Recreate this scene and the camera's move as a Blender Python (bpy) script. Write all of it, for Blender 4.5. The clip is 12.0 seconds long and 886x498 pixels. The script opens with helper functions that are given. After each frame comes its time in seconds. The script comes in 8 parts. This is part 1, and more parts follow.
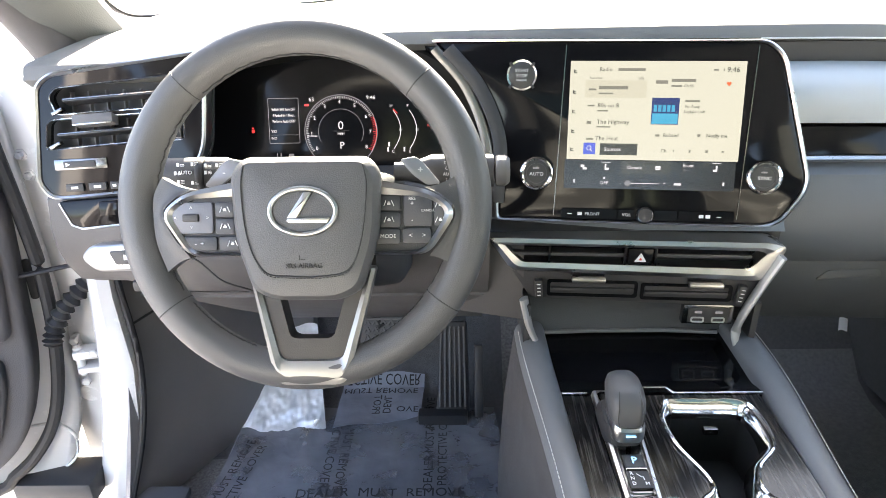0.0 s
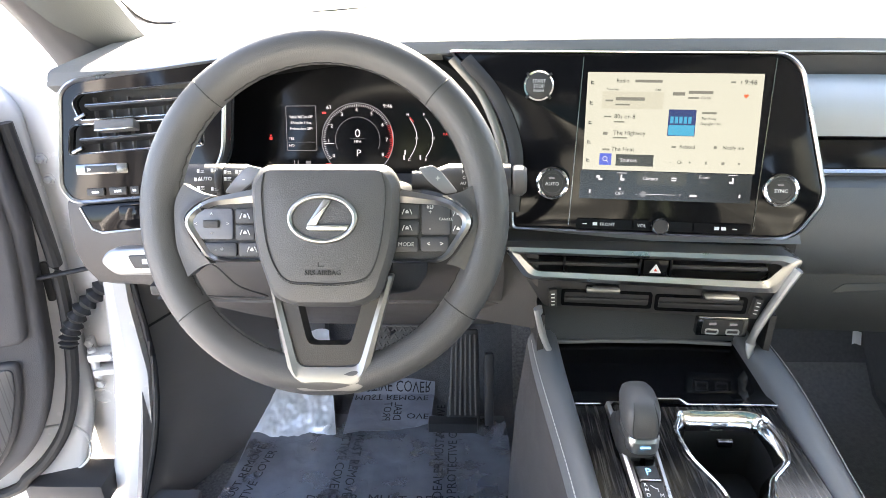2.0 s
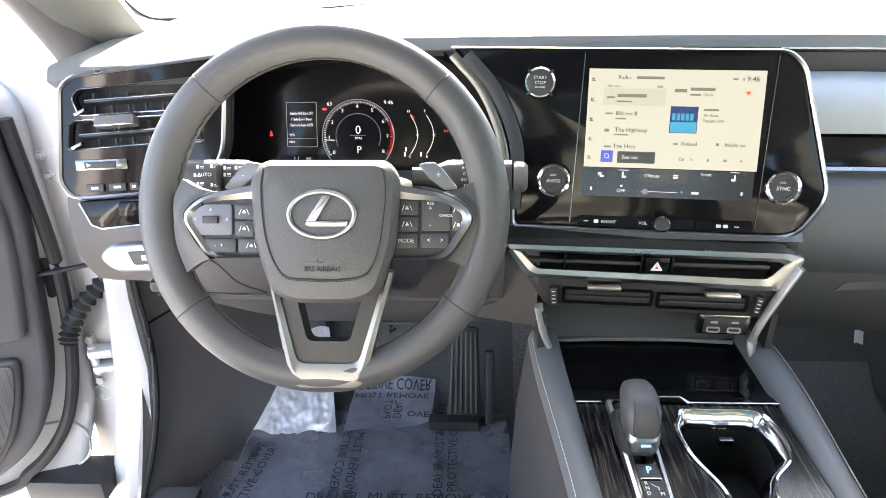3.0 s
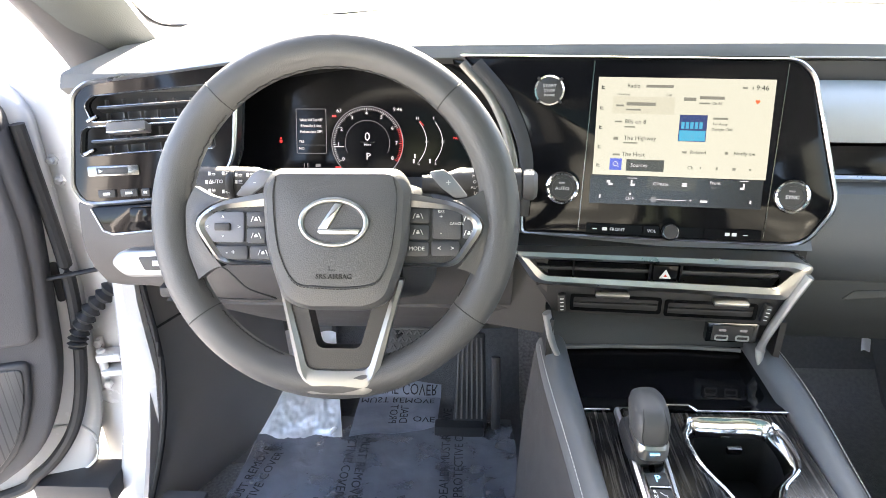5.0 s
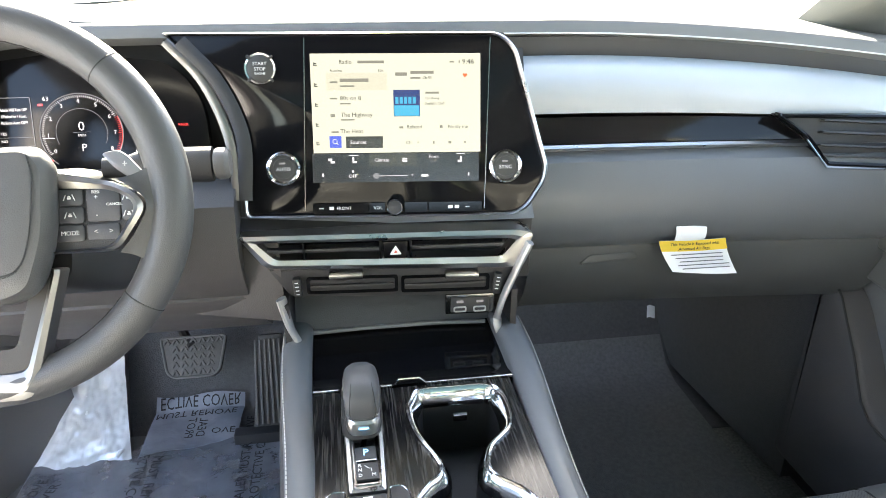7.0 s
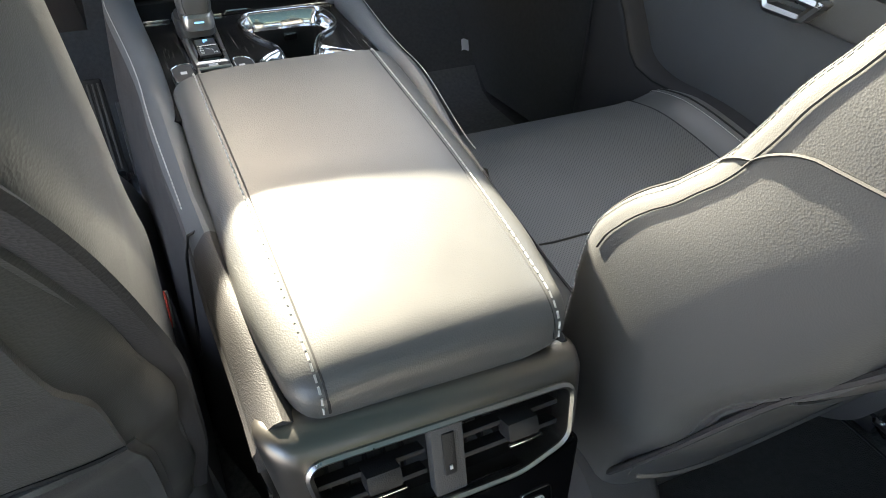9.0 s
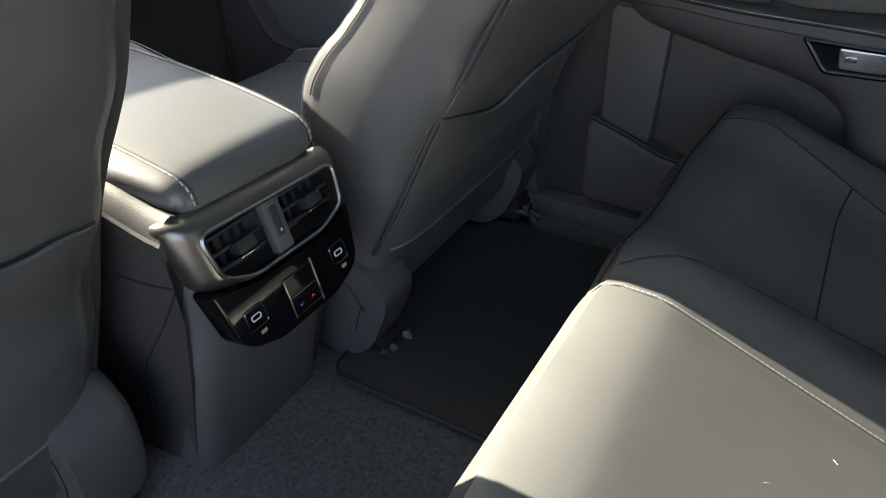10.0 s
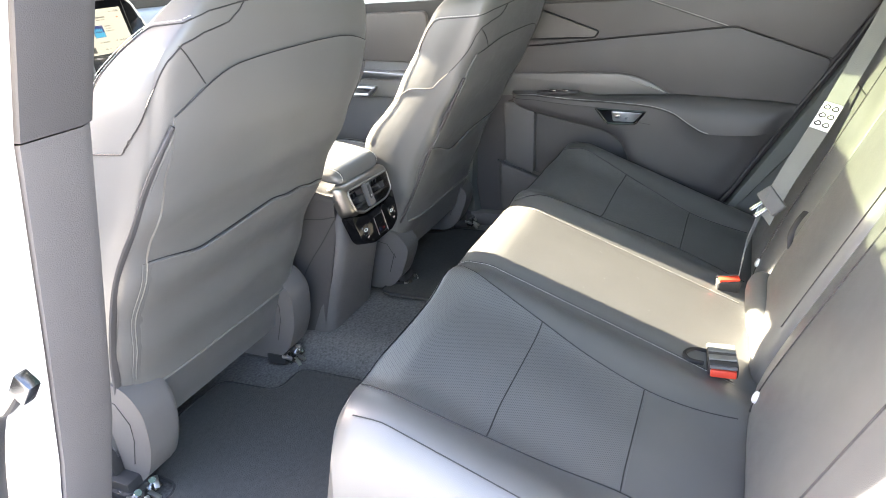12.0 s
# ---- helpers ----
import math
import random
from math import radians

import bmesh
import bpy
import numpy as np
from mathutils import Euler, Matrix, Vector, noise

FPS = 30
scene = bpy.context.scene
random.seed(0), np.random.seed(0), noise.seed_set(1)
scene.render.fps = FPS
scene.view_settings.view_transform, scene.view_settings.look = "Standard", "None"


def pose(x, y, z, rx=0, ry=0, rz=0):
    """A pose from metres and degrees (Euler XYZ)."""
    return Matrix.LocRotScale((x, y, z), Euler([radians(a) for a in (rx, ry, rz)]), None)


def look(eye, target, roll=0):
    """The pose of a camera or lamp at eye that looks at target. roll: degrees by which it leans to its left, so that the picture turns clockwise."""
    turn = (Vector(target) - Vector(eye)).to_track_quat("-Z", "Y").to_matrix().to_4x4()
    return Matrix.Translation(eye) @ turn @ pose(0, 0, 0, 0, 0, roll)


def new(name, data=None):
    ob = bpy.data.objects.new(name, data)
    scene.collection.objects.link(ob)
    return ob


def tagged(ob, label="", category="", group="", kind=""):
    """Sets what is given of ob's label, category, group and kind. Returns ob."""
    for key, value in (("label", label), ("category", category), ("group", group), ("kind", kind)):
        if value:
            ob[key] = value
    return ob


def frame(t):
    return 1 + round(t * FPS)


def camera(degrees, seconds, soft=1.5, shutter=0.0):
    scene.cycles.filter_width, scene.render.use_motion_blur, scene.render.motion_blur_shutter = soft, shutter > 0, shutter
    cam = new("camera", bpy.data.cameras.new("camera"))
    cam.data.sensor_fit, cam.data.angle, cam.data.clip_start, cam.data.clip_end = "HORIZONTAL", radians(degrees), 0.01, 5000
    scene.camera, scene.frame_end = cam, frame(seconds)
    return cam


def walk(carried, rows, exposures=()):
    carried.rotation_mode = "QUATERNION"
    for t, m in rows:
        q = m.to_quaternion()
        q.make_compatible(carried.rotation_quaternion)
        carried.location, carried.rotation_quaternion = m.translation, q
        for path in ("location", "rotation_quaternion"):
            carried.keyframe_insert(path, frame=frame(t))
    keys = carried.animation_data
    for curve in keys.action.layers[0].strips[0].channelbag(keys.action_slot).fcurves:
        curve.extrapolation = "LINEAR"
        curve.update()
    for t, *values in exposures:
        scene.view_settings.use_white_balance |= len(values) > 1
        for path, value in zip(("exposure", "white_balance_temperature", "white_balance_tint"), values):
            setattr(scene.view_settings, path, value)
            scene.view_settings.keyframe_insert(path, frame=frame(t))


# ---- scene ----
cam = camera(67.7, 12.0, soft=0.6)
PATH = [
    (0, (-0.231, 0.075, 1.341), (-0.272, 1.871, 0.463), -1.2),
    (0.5, (-0.232, 0.074, 1.34), (-0.286, 1.872, 0.467), -1.1),
    (1, (-0.235, 0.073, 1.341), (-0.3, 1.875, 0.475), -1.2),
    (1.5, (-0.238, 0.073, 1.342), (-0.298, 1.877, 0.481), -1.1),
    (2, (-0.239, 0.072, 1.344), (-0.306, 1.877, 0.486), -0.8),
    (2.5, (-0.237, 0.073, 1.344), (-0.31, 1.879, 0.488), -0.9),
    (3, (-0.238, 0.074, 1.341), (-0.309, 1.877, 0.479), -0.7),
    (3.2, (-0.24, 0.074, 1.341), (-0.316, 1.879, 0.483), -0.7),
    (5, (-0.244, 0.073, 1.346), (-0.327, 1.88, 0.494), -0.6),
    (5.5, (-0.226, 0.073, 1.342), (-0.274, 1.882, 0.489), -0.3),
    (6, (-0.149, 0.085, 1.325), (-0.067, 1.897, 0.483), -0.3),
    (6.5, (-0.079, 0.082, 1.311), (0.155, 1.9, 0.512), 0.3),
    (6.7, (-0.066, 0.075, 1.312), (0.207, 1.891, 0.518), 0.5),
    (8.3, (-0.057, -0.003, 1.198), (0.256, 1.56, -0.009), 0.5),
    (8.5, (-0.066, -0.044, 1.169), (0.291, 1.503, -0.047), 0.1),
    (9, (-0.121, -0.161, 1.113), (0.569, 1.276, -0.095), 1.5),
    (9.5, (-0.248, -0.287, 1.087), (0.867, 0.911, -0.063), 0.3),
    (10, (-0.402, -0.381, 1.099), (0.998, 0.502, -0.023), -2.2),
    (10.5, (-0.614, -0.417, 1.178), (0.909, 0.283, 0.086), -1.9),
    (11, (-0.811, -0.527, 1.213), (0.833, 0.087, 0.252), -2.5),
    (11.5, (-1.053, -0.632, 1.243), (0.582, 0.104, 0.356), -4.1),
    (12, (-1.306, -0.732, 1.269), (0.339, 0.05, 0.444), -4.8),
]
walk(cam, [(t, look(eye, target, roll)) for t, eye, target, roll in PATH],
     [(0.0, 4.35, 7100, 18), (5.5, 4.45, 7100, 18), (6.7, 4.65, 7000, 15), (8.3, 4.55, 7700, 16), (8.6, 4.35, 7500, 16), (9.0, 3.6, 7100, 15), (9.5, 3.2, 6900, 16), (10.0, 3.1, 6900, 15), (10.5, 3.85, 7000, 16), (11.0, 4.5, 7000, 15), (11.5, 5.05, 7500, 18), (12.0, 4.65, 7300, 18)])

# ---- world, sun, exposure ----
SUN_ELEV, SUN_TURN = 30.2, -2.5
world = bpy.data.worlds.new("sky")
scene.world = world
world.use_nodes = True
wn = world.node_tree.nodes
sky = wn.new("ShaderNodeTexSky")
sky.sky_type, sky.sun_disc = "NISHITA", False
sky.sun_elevation, sky.sun_rotation = radians(SUN_ELEV), radians(SUN_TURN)
sky.air_density, sky.dust_density = 1.0, 2.0
wn["Background"].inputs["Strength"].default_value = 0.09
world.node_tree.links.new(sky.outputs[0], wn["Background"].inputs["Color"])
sun_data = bpy.data.lights.new("sun", "SUN")
sun_data.energy, sun_data.angle, sun_data.color = 5.0, radians(0.6), (1.0, 0.96, 0.86)
sun = new("sun", sun_data)
sun.matrix_world = look((8 * math.sin(radians(SUN_TURN)) * math.cos(radians(SUN_ELEV)), 8 * math.cos(radians(SUN_TURN)) * math.cos(radians(SUN_ELEV)), 8 * math.sin(radians(SUN_ELEV))), (0, 0, 0))


# ---- materials ----
def material(name, color, rough=0.5, metal=0.0, grain=0.0, grain_scale=600.0, mottle=0.12, mottle_scale=9.0, coat=0.0, spec=0.5, rough_var=0.08, emit=0.0):
    """A surface with fine relief, a broad unevenness of tone and a varying gloss."""
    m = bpy.data.materials.new(name)
    m.use_nodes = True
    t = m.node_tree
    b = t.nodes["Principled BSDF"]
    b.inputs["Metallic"].default_value = metal
    b.inputs["Specular IOR Level"].default_value = spec
    b.inputs["Coat Weight"].default_value = coat
    co = t.nodes.new("ShaderNodeTexCoord")
    n1 = t.nodes.new("ShaderNodeTexNoise")
    n1.inputs["Scale"].default_value, n1.inputs["Detail"].default_value = mottle_scale, 5.0
    t.links.new(co.outputs["Object"], n1.inputs["Vector"])
    ramp = t.nodes.new("ShaderNodeMapRange")
    ramp.inputs["From Min"].default_value, ramp.inputs["From Max"].default_value = 0.3, 0.7
    ramp.inputs["To Min"].default_value, ramp.inputs["To Max"].default_value = 1 - mottle, 1 + mottle
    t.links.new(n1.outputs["Fac"], ramp.inputs["Value"])
    mul = t.nodes.new("ShaderNodeVectorMath")
    mul.operation = "SCALE"
    mul.inputs[0].default_value = color
    t.links.new(ramp.outputs["Result"], mul.inputs["Scale"])
    t.links.new(mul.outputs["Vector"], b.inputs["Base Color"])
    rr = t.nodes.new("ShaderNodeMapRange")
    rr.inputs["To Min"].default_value, rr.inputs["To Max"].default_value = max(0.02, rough - rough_var), min(1, rough + rough_var)
    n3 = t.nodes.new("ShaderNodeTexNoise")
    n3.inputs["Scale"].default_value, n3.inputs["Detail"].default_value = mottle_scale * 4, 4.0
    t.links.new(co.outputs["Object"], n3.inputs["Vector"])
    t.links.new(n3.outputs["Fac"], rr.inputs["Value"])
    t.links.new(rr.outputs["Result"], b.inputs["Roughness"])
    if grain > 0:
        n2 = t.nodes.new("ShaderNodeTexVoronoi")
        n2.inputs["Scale"].default_value = grain_scale
        t.links.new(co.outputs["Object"], n2.inputs["Vector"])
        bump = t.nodes.new("ShaderNodeBump")
        bump.inputs["Strength"].default_value, bump.inputs["Distance"].default_value = grain, 0.0006
        t.links.new(n2.outputs["Distance"], bump.inputs["Height"])
        t.links.new(bump.outputs["Normal"], b.inputs["Normal"])
    if emit > 0:
        t.links.new(mul.outputs["Vector"], b.inputs["Emission Color"])
        b.inputs["Emission Strength"].default_value = emit
    return m


def perforated(name, color, pitch=0.003, shade=0.45):
    """Leather with rows of small punched holes."""
    m = material(name, color, 0.38, grain=0.25, grain_scale=700, mottle=0.06, spec=0.75)
    t = m.node_tree
    b = t.nodes["Principled BSDF"]
    co = t.nodes.new("ShaderNodeTexCoord")
    sc = t.nodes.new("ShaderNodeVectorMath")
    sc.operation = "SCALE"
    sc.inputs["Scale"].default_value = 1 / pitch
    t.links.new(co.outputs["Object"], sc.inputs[0])
    rot = t.nodes.new("ShaderNodeMapping")
    rot.inputs["Rotation"].default_value = (0, 0, radians(45))
    t.links.new(sc.outputs["Vector"], rot.inputs["Vector"])
    fr = t.nodes.new("ShaderNodeVectorMath")
    fr.operation = "FRACTION"
    t.links.new(rot.outputs["Vector"], fr.inputs[0])
    sub = t.nodes.new("ShaderNodeVectorMath")
    sub.operation = "SUBTRACT"
    sub.inputs[1].default_value = (0.5, 0.5, 0)
    t.links.new(fr.outputs["Vector"], sub.inputs[0])
    flat = t.nodes.new("ShaderNodeVectorMath")
    flat.operation = "MULTIPLY"
    flat.inputs[1].default_value = (1, 1, 0)
    t.links.new(sub.outputs["Vector"], flat.inputs[0])
    ln = t.nodes.new("ShaderNodeVectorMath")
    ln.operation = "LENGTH"
    t.links.new(flat.outputs["Vector"], ln.inputs[0])
    hole = t.nodes.new("ShaderNodeMapRange")
    hole.inputs["From Min"].default_value, hole.inputs["From Max"].default_value = 0.2, 0.28
    hole.inputs["To Min"].default_value, hole.inputs["To Max"].default_value = shade, 1.0
    t.links.new(ln.outputs["Value"], hole.inputs["Value"])
    old = b.inputs["Base Color"].links[0].from_socket
    mul = t.nodes.new("ShaderNodeVectorMath")
    mul.operation = "SCALE"
    t.links.new(old, mul.inputs[0])
    t.links.new(hole.outputs["Result"], mul.inputs["Scale"])
    t.links.new(mul.outputs["Vector"], b.inputs["Base Color"])
    return m


def brushed_wood(name):
    """Gloss-lacquered near-black wood with long thin grey grain running fore and aft."""
    m = material(name, (0.012, 0.011, 0.011), 0.14, spec=0.4, mottle=0.2, rough_var=0.04)
    t = m.node_tree
    b = t.nodes["Principled BSDF"]
    co = t.nodes.new("ShaderNodeTexCoord")
    mp = t.nodes.new("ShaderNodeMapping")
    mp.inputs["Scale"].default_value = (420, 14, 14)
    n = t.nodes.new("ShaderNodeTexNoise")
    n.inputs["Scale"].default_value, n.inputs["Detail"].default_value = 1.0, 3.0
    t.links.new(co.outputs["Object"], mp.inputs["Vector"])
    t.links.new(mp.outputs["Vector"], n.inputs["Vector"])
    cr = t.nodes.new("ShaderNodeValToRGB")
    cr.color_ramp.elements[0].position, cr.color_ramp.elements[0].color = 0.5, (0.008, 0.008, 0.009, 1)
    cr.color_ramp.elements[1].position, cr.color_ramp.elements[1].color = 0.70, (0.085, 0.08, 0.075, 1)
    t.links.new(n.outputs["Fac"], cr.inputs["Fac"])
    t.links.new(cr.outputs["Color"], b.inputs["Base Color"])
    return m


def clear_glass(name, tint=(0.9, 0.95, 0.92)):
    m = bpy.data.materials.new(name)
    m.use_nodes = True
    t = m.node_tree
    t.nodes.remove(t.nodes["Principled BSDF"])
    gl = t.nodes.new("ShaderNodeBsdfGlossy")
    gl.inputs["Roughness"].default_value = 0.02
    tr = t.nodes.new("ShaderNodeBsdfTransparent")
    tr.inputs["Color"].default_value = (*tint, 1)
    lw = t.nodes.new("ShaderNodeLayerWeight")
    lw.inputs["Blend"].default_value = 0.5
    pw = t.nodes.new("ShaderNodeMath")
    pw.operation = "POWER"
    pw.inputs[1].default_value = 5.0
    t.links.new(lw.outputs["Facing"], pw.inputs[0])
    gloss = t.nodes.new("ShaderNodeMapRange")
    gloss.inputs["To Min"].default_value = 0.04
    t.links.new(pw.outputs[0], gloss.inputs["Value"])
    mix = t.nodes.new("ShaderNodeMixShader")
    t.links.new(gloss.outputs["Result"], mix.inputs[0])
    t.links.new(tr.outputs[0], mix.inputs[1])
    t.links.new(gl.outputs[0], mix.inputs[2])
    t.links.new(mix.outputs[0], t.nodes["Material Output"].inputs["Surface"])
    return m


LEATHER = material("grey_leather", (0.118, 0.118, 0.117), 0.38, grain=0.22, grain_scale=850, mottle=0.06, spec=0.9)
LEATHER_PERF = perforated("perforated_leather", (0.148, 0.148, 0.147), 0.0032, 0.3)
WHEEL_LEATHER = material("wheel_leather", (0.085, 0.085, 0.088), 0.42, grain=0.22, grain_scale=900, mottle=0.05)
SOFT_DASH = material("soft_dash", (0.155, 0.161, 0.170), 0.45, grain=0.3, grain_scale=900, mottle=0.05)
DASH_TOP = material("dash_top", (0.15, 0.15, 0.145), 0.6, grain=0.4, grain_scale=600, mottle=0.06)
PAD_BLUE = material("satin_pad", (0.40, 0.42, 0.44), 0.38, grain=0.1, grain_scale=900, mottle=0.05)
PLASTIC = material("grey_plastic", (0.12, 0.116, 0.116), 0.55, grain=0.35, grain_scale=900, mottle=0.06)
DARK_PLASTIC = material("dark_plastic", (0.032, 0.032, 0.034), 0.5, grain=0.25, grain_scale=900, mottle=0.08)
GLOSS_BLACK = material("piano_black", (0.006, 0.006, 0.007), 0.06, spec=0.2, mottle=0.1, rough_var=0.03)
SCREEN_BLACK = material("screen_black", (0.006, 0.006, 0.007), 0.09, spec=0.18, mottle=0.1, rough_var=0.03)
HOOD_SATIN = material("hood_satin", (0.02, 0.02, 0.021), 0.2, spec=0.5, mottle=0.06)
SPOKE_SILVER = material("spoke_silver", (0.30, 0.30, 0.30), 0.42, metal=0.9, grain=0.03, grain_scale=1500, mottle=0.04)
KNOB_FACE = material("knob_face", (0.05, 0.05, 0.05), 0.45, metal=0.2, mottle=0.05)
SILVER = material("satin_silver", (0.46, 0.46, 0.455), 0.3, metal=1.0, grain=0.03, grain_scale=1500, mottle=0.04)
BRONZE = material("bronze_satin", (0.23, 0.215, 0.20), 0.32, metal=0.9, mottle=0.05)
CHROME = material("chrome", (0.75, 0.76, 0.77), 0.1, metal=1.0, mottle=0.03, rough_var=0.03)
DARK_CHROME = material("dark_chrome", (0.2, 0.2, 0.2), 0.2, metal=1.0, mottle=0.05)
WOOD = brushed_wood("black_wood")
CARPET = material("charcoal_carpet", (0.15, 0.153, 0.155), 0.95, grain=1.0, grain_scale=420, mottle=0.15, mottle_scale=120)
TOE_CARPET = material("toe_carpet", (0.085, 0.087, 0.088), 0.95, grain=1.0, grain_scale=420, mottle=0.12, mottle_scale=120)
CARPET_GREY = material("grey_carpet", (0.165, 0.162, 0.158), 0.95, grain=1.0, grain_scale=420, mottle=0.34, mottle_scale=170)
RUBBER = material("black_rubber", (0.016, 0.016, 0.017), 0.6, grain=0.2, mottle=0.1)
WHITE_PAINT = material("white_paint", (0.56, 0.557, 0.548), 0.25, coat=0.6, mottle=0.02)
HEADLINER = material("pale_headliner", (0.55, 0.54, 0.52), 0.9, grain=0.5, grain_scale=500, mottle=0.05)
PILLAR = material("pillar_trim", (0.11, 0.118, 0.112), 0.7, grain=0.5, grain_scale=500, mottle=0.06)
STITCH = material("pale_thread", (0.6, 0.6, 0.58), 0.8, mottle=0.05)
SEAM = material("dark_seam", (0.03, 0.03, 0.031), 0.7, mottle=0.05)
GLASS = clear_glass("window_glass", (0.9, 0.915, 0.875))
PRIVACY = clear_glass("privacy_glass", (0.20, 0.21, 0.20))
ROOF_GLASS = clear_glass("tinted_roof_glass", (0.36, 0.40, 0.33))
REAR_MAT = material("mat_carpet", (0.075, 0.074, 0.071), 0.95, grain=0.9, grain_scale=480, mottle=0.12, mottle_scale=140)
SKIRT = material("skirt_carpet", (0.09, 0.087, 0.086), 0.95, grain=0.8, grain_scale=420, mottle=0.32, mottle_scale=150)
ASPHALT = material("pale_concrete", (0.28, 0.28, 0.278), 0.9, grain=0.8, grain_scale=90, mottle=0.2, mottle_scale=0.8)
LID_SHELL = material("lid_shell", (0.05, 0.047, 0.048), 0.5, grain=0.2, grain_scale=900, mottle=0.06)
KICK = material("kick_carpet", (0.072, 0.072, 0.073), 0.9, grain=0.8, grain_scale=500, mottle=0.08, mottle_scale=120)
KICK_TRIM = material("kick_trim", (0.21, 0.206, 0.21), 0.5, grain=0.3, grain_scale=700, mottle=0.06)
KNEE = material("knee_plastic", (0.066, 0.062, 0.062), 0.55, grain=0.35, grain_scale=900, mottle=0.06)
SPOKE_DARK = material("spoke_plastic", (0.026, 0.026, 0.028), 0.42, grain=0.15, grain_scale=900, mottle=0.06)
# blue-grey pad, its tone lowered for the shade low on the dash
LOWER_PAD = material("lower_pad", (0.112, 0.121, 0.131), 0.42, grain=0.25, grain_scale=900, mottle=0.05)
PEDAL_GREY = material("pedal_rubber", (0.12, 0.118, 0.115), 0.6, grain=0.2, mottle=0.1)
FOIL = material("crumpled_film", (0.8, 0.82, 0.84), 0.24, metal=0.25, mottle=0.08)
# deeper shade at the glove box is put into this darker grey
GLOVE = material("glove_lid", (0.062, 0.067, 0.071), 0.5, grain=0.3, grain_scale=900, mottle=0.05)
LEG_SILVER = material("leg_silver", (0.50, 0.50, 0.50), 0.45, metal=0.75, mottle=0.04)
CUBBY = material("tray_back", (0.055, 0.059, 0.065), 0.5, grain=0.2, mottle=0.08)
PORT = material("port_rim", (0.42, 0.42, 0.42), 0.4, mottle=0.05)
# ledge pad: light from above is put into a tone lighter than SOFT_DASH
SHELF = material("shelf_pad", (0.17, 0.183, 0.2), 0.42, grain=0.2, grain_scale=900, mottle=0.05)
RED = material("red_plastic", (0.7, 0.06, 0.03), 0.4, mottle=0.05)
WHITE_MARK = material("white_mark", (0.8, 0.8, 0.8), 0.5, mottle=0.02)
PAPER = material("white_paper", (0.8, 0.82, 0.85), 0.7, mottle=0.03)
YELLOW = material("yellow_ink", (0.8, 0.55, 0.05), 0.7, mottle=0.03)
INK = material("black_ink", (0.01, 0.01, 0.012), 0.7, mottle=0.05)

SWITCH = material("switch_grey", (0.05, 0.053, 0.062), 0.45, grain=0.1, mottle=0.06)
SWITCH_BLUE = material("switch_blue_grey", (0.14, 0.15, 0.18), 0.4, grain=0.1, mottle=0.06)
PADDLE = material("paddle_grey", (0.3, 0.31, 0.34), 0.35, metal=0.6, mottle=0.05)

DOOR_CLOTH = material("door_satin", (0.078, 0.075, 0.077), 0.48, grain=0.25, grain_scale=800, mottle=0.05)
PILLAR_GREY = material("pillar_grey", (0.12, 0.115, 0.118), 0.6, grain=0.4, grain_scale=700, mottle=0.06)
DARK_PILLAR = material("pillar_dark", (0.07, 0.068, 0.072), 0.7, grain=0.4, grain_scale=700, mottle=0.06)
MAT_BLUE = material("mat_blue_grey", (0.25, 0.258, 0.28), 0.8, grain=0.6, grain_scale=300, mottle=0.15)
GRILLE = perforated("speaker_mesh", (0.05, 0.05, 0.05), 0.0048, 0.2)


def film_material(name, color, clear):
    """Thin crinkled film: part clear, part glossy."""
    m = material(name, color, 0.18, mottle=0.15, mottle_scale=18, rough_var=0.12)
    t = m.node_tree
    b = t.nodes["Principled BSDF"]
    co = t.nodes.new("ShaderNodeTexCoord")
    n = t.nodes.new("ShaderNodeTexNoise")
    n.inputs["Scale"].default_value, n.inputs["Detail"].default_value, n.inputs["Distortion"].default_value = 26.0, 6.0, 1.2
    t.links.new(co.outputs["Object"], n.inputs["Vector"])
    bump = t.nodes.new("ShaderNodeBump")
    bump.inputs["Strength"].default_value, bump.inputs["Distance"].default_value = 0.55, 0.006
    t.links.new(n.outputs["Fac"], bump.inputs["Height"])
    t.links.new(bump.outputs["Normal"], b.inputs["Normal"])
    b.inputs["Alpha"].default_value = 1 - clear
    return m


FILM = film_material("print_film", (0.31, 0.32, 0.355), 0.45)
FILM_PALE = film_material("pale_film", (0.36, 0.38, 0.44), 0.3)


def glow(name, color, strength):
    """A lit part of a display."""
    m = bpy.data.materials.new(name)
    m.use_nodes = True
    b = m.node_tree.nodes["Principled BSDF"]
    b.inputs["Base Color"].default_value = (0.01, 0.01, 0.01, 1)
    b.inputs["Roughness"].default_value = 0.2
    b.inputs["Emission Color"].default_value = (*color, 1)
    b.inputs["Emission Strength"].default_value = strength
    return m


LIT_PAGE = glow("lit_page", (0.72, 0.745, 0.61), 0.055)
LIT_PANEL = glow("lit_panel", (0.62, 0.63, 0.50), 0.0575)
LIT_WHITE = glow("lit_white", (0.9, 0.92, 0.95), 0.06)
LIT_GREY = glow("lit_grey", (0.5, 0.52, 0.55), 0.025)
LIT_DARK = glow("lit_dark", (0.05, 0.05, 0.045), 0.05)
LIT_SOFT = glow("lit_soft", (0.25, 0.25, 0.21), 0.055)
LIT_DIM = glow("lit_dim", (0.04, 0.05, 0.06), 0.03)
LIT_BAR = glow("lit_bar", (0.10, 0.11, 0.10), 0.03)
LIT_BLUE = glow("lit_blue", (0.08, 0.13, 0.62), 0.06)
LIT_CYAN = glow("lit_cyan", (0.05, 0.4, 0.62), 0.06)
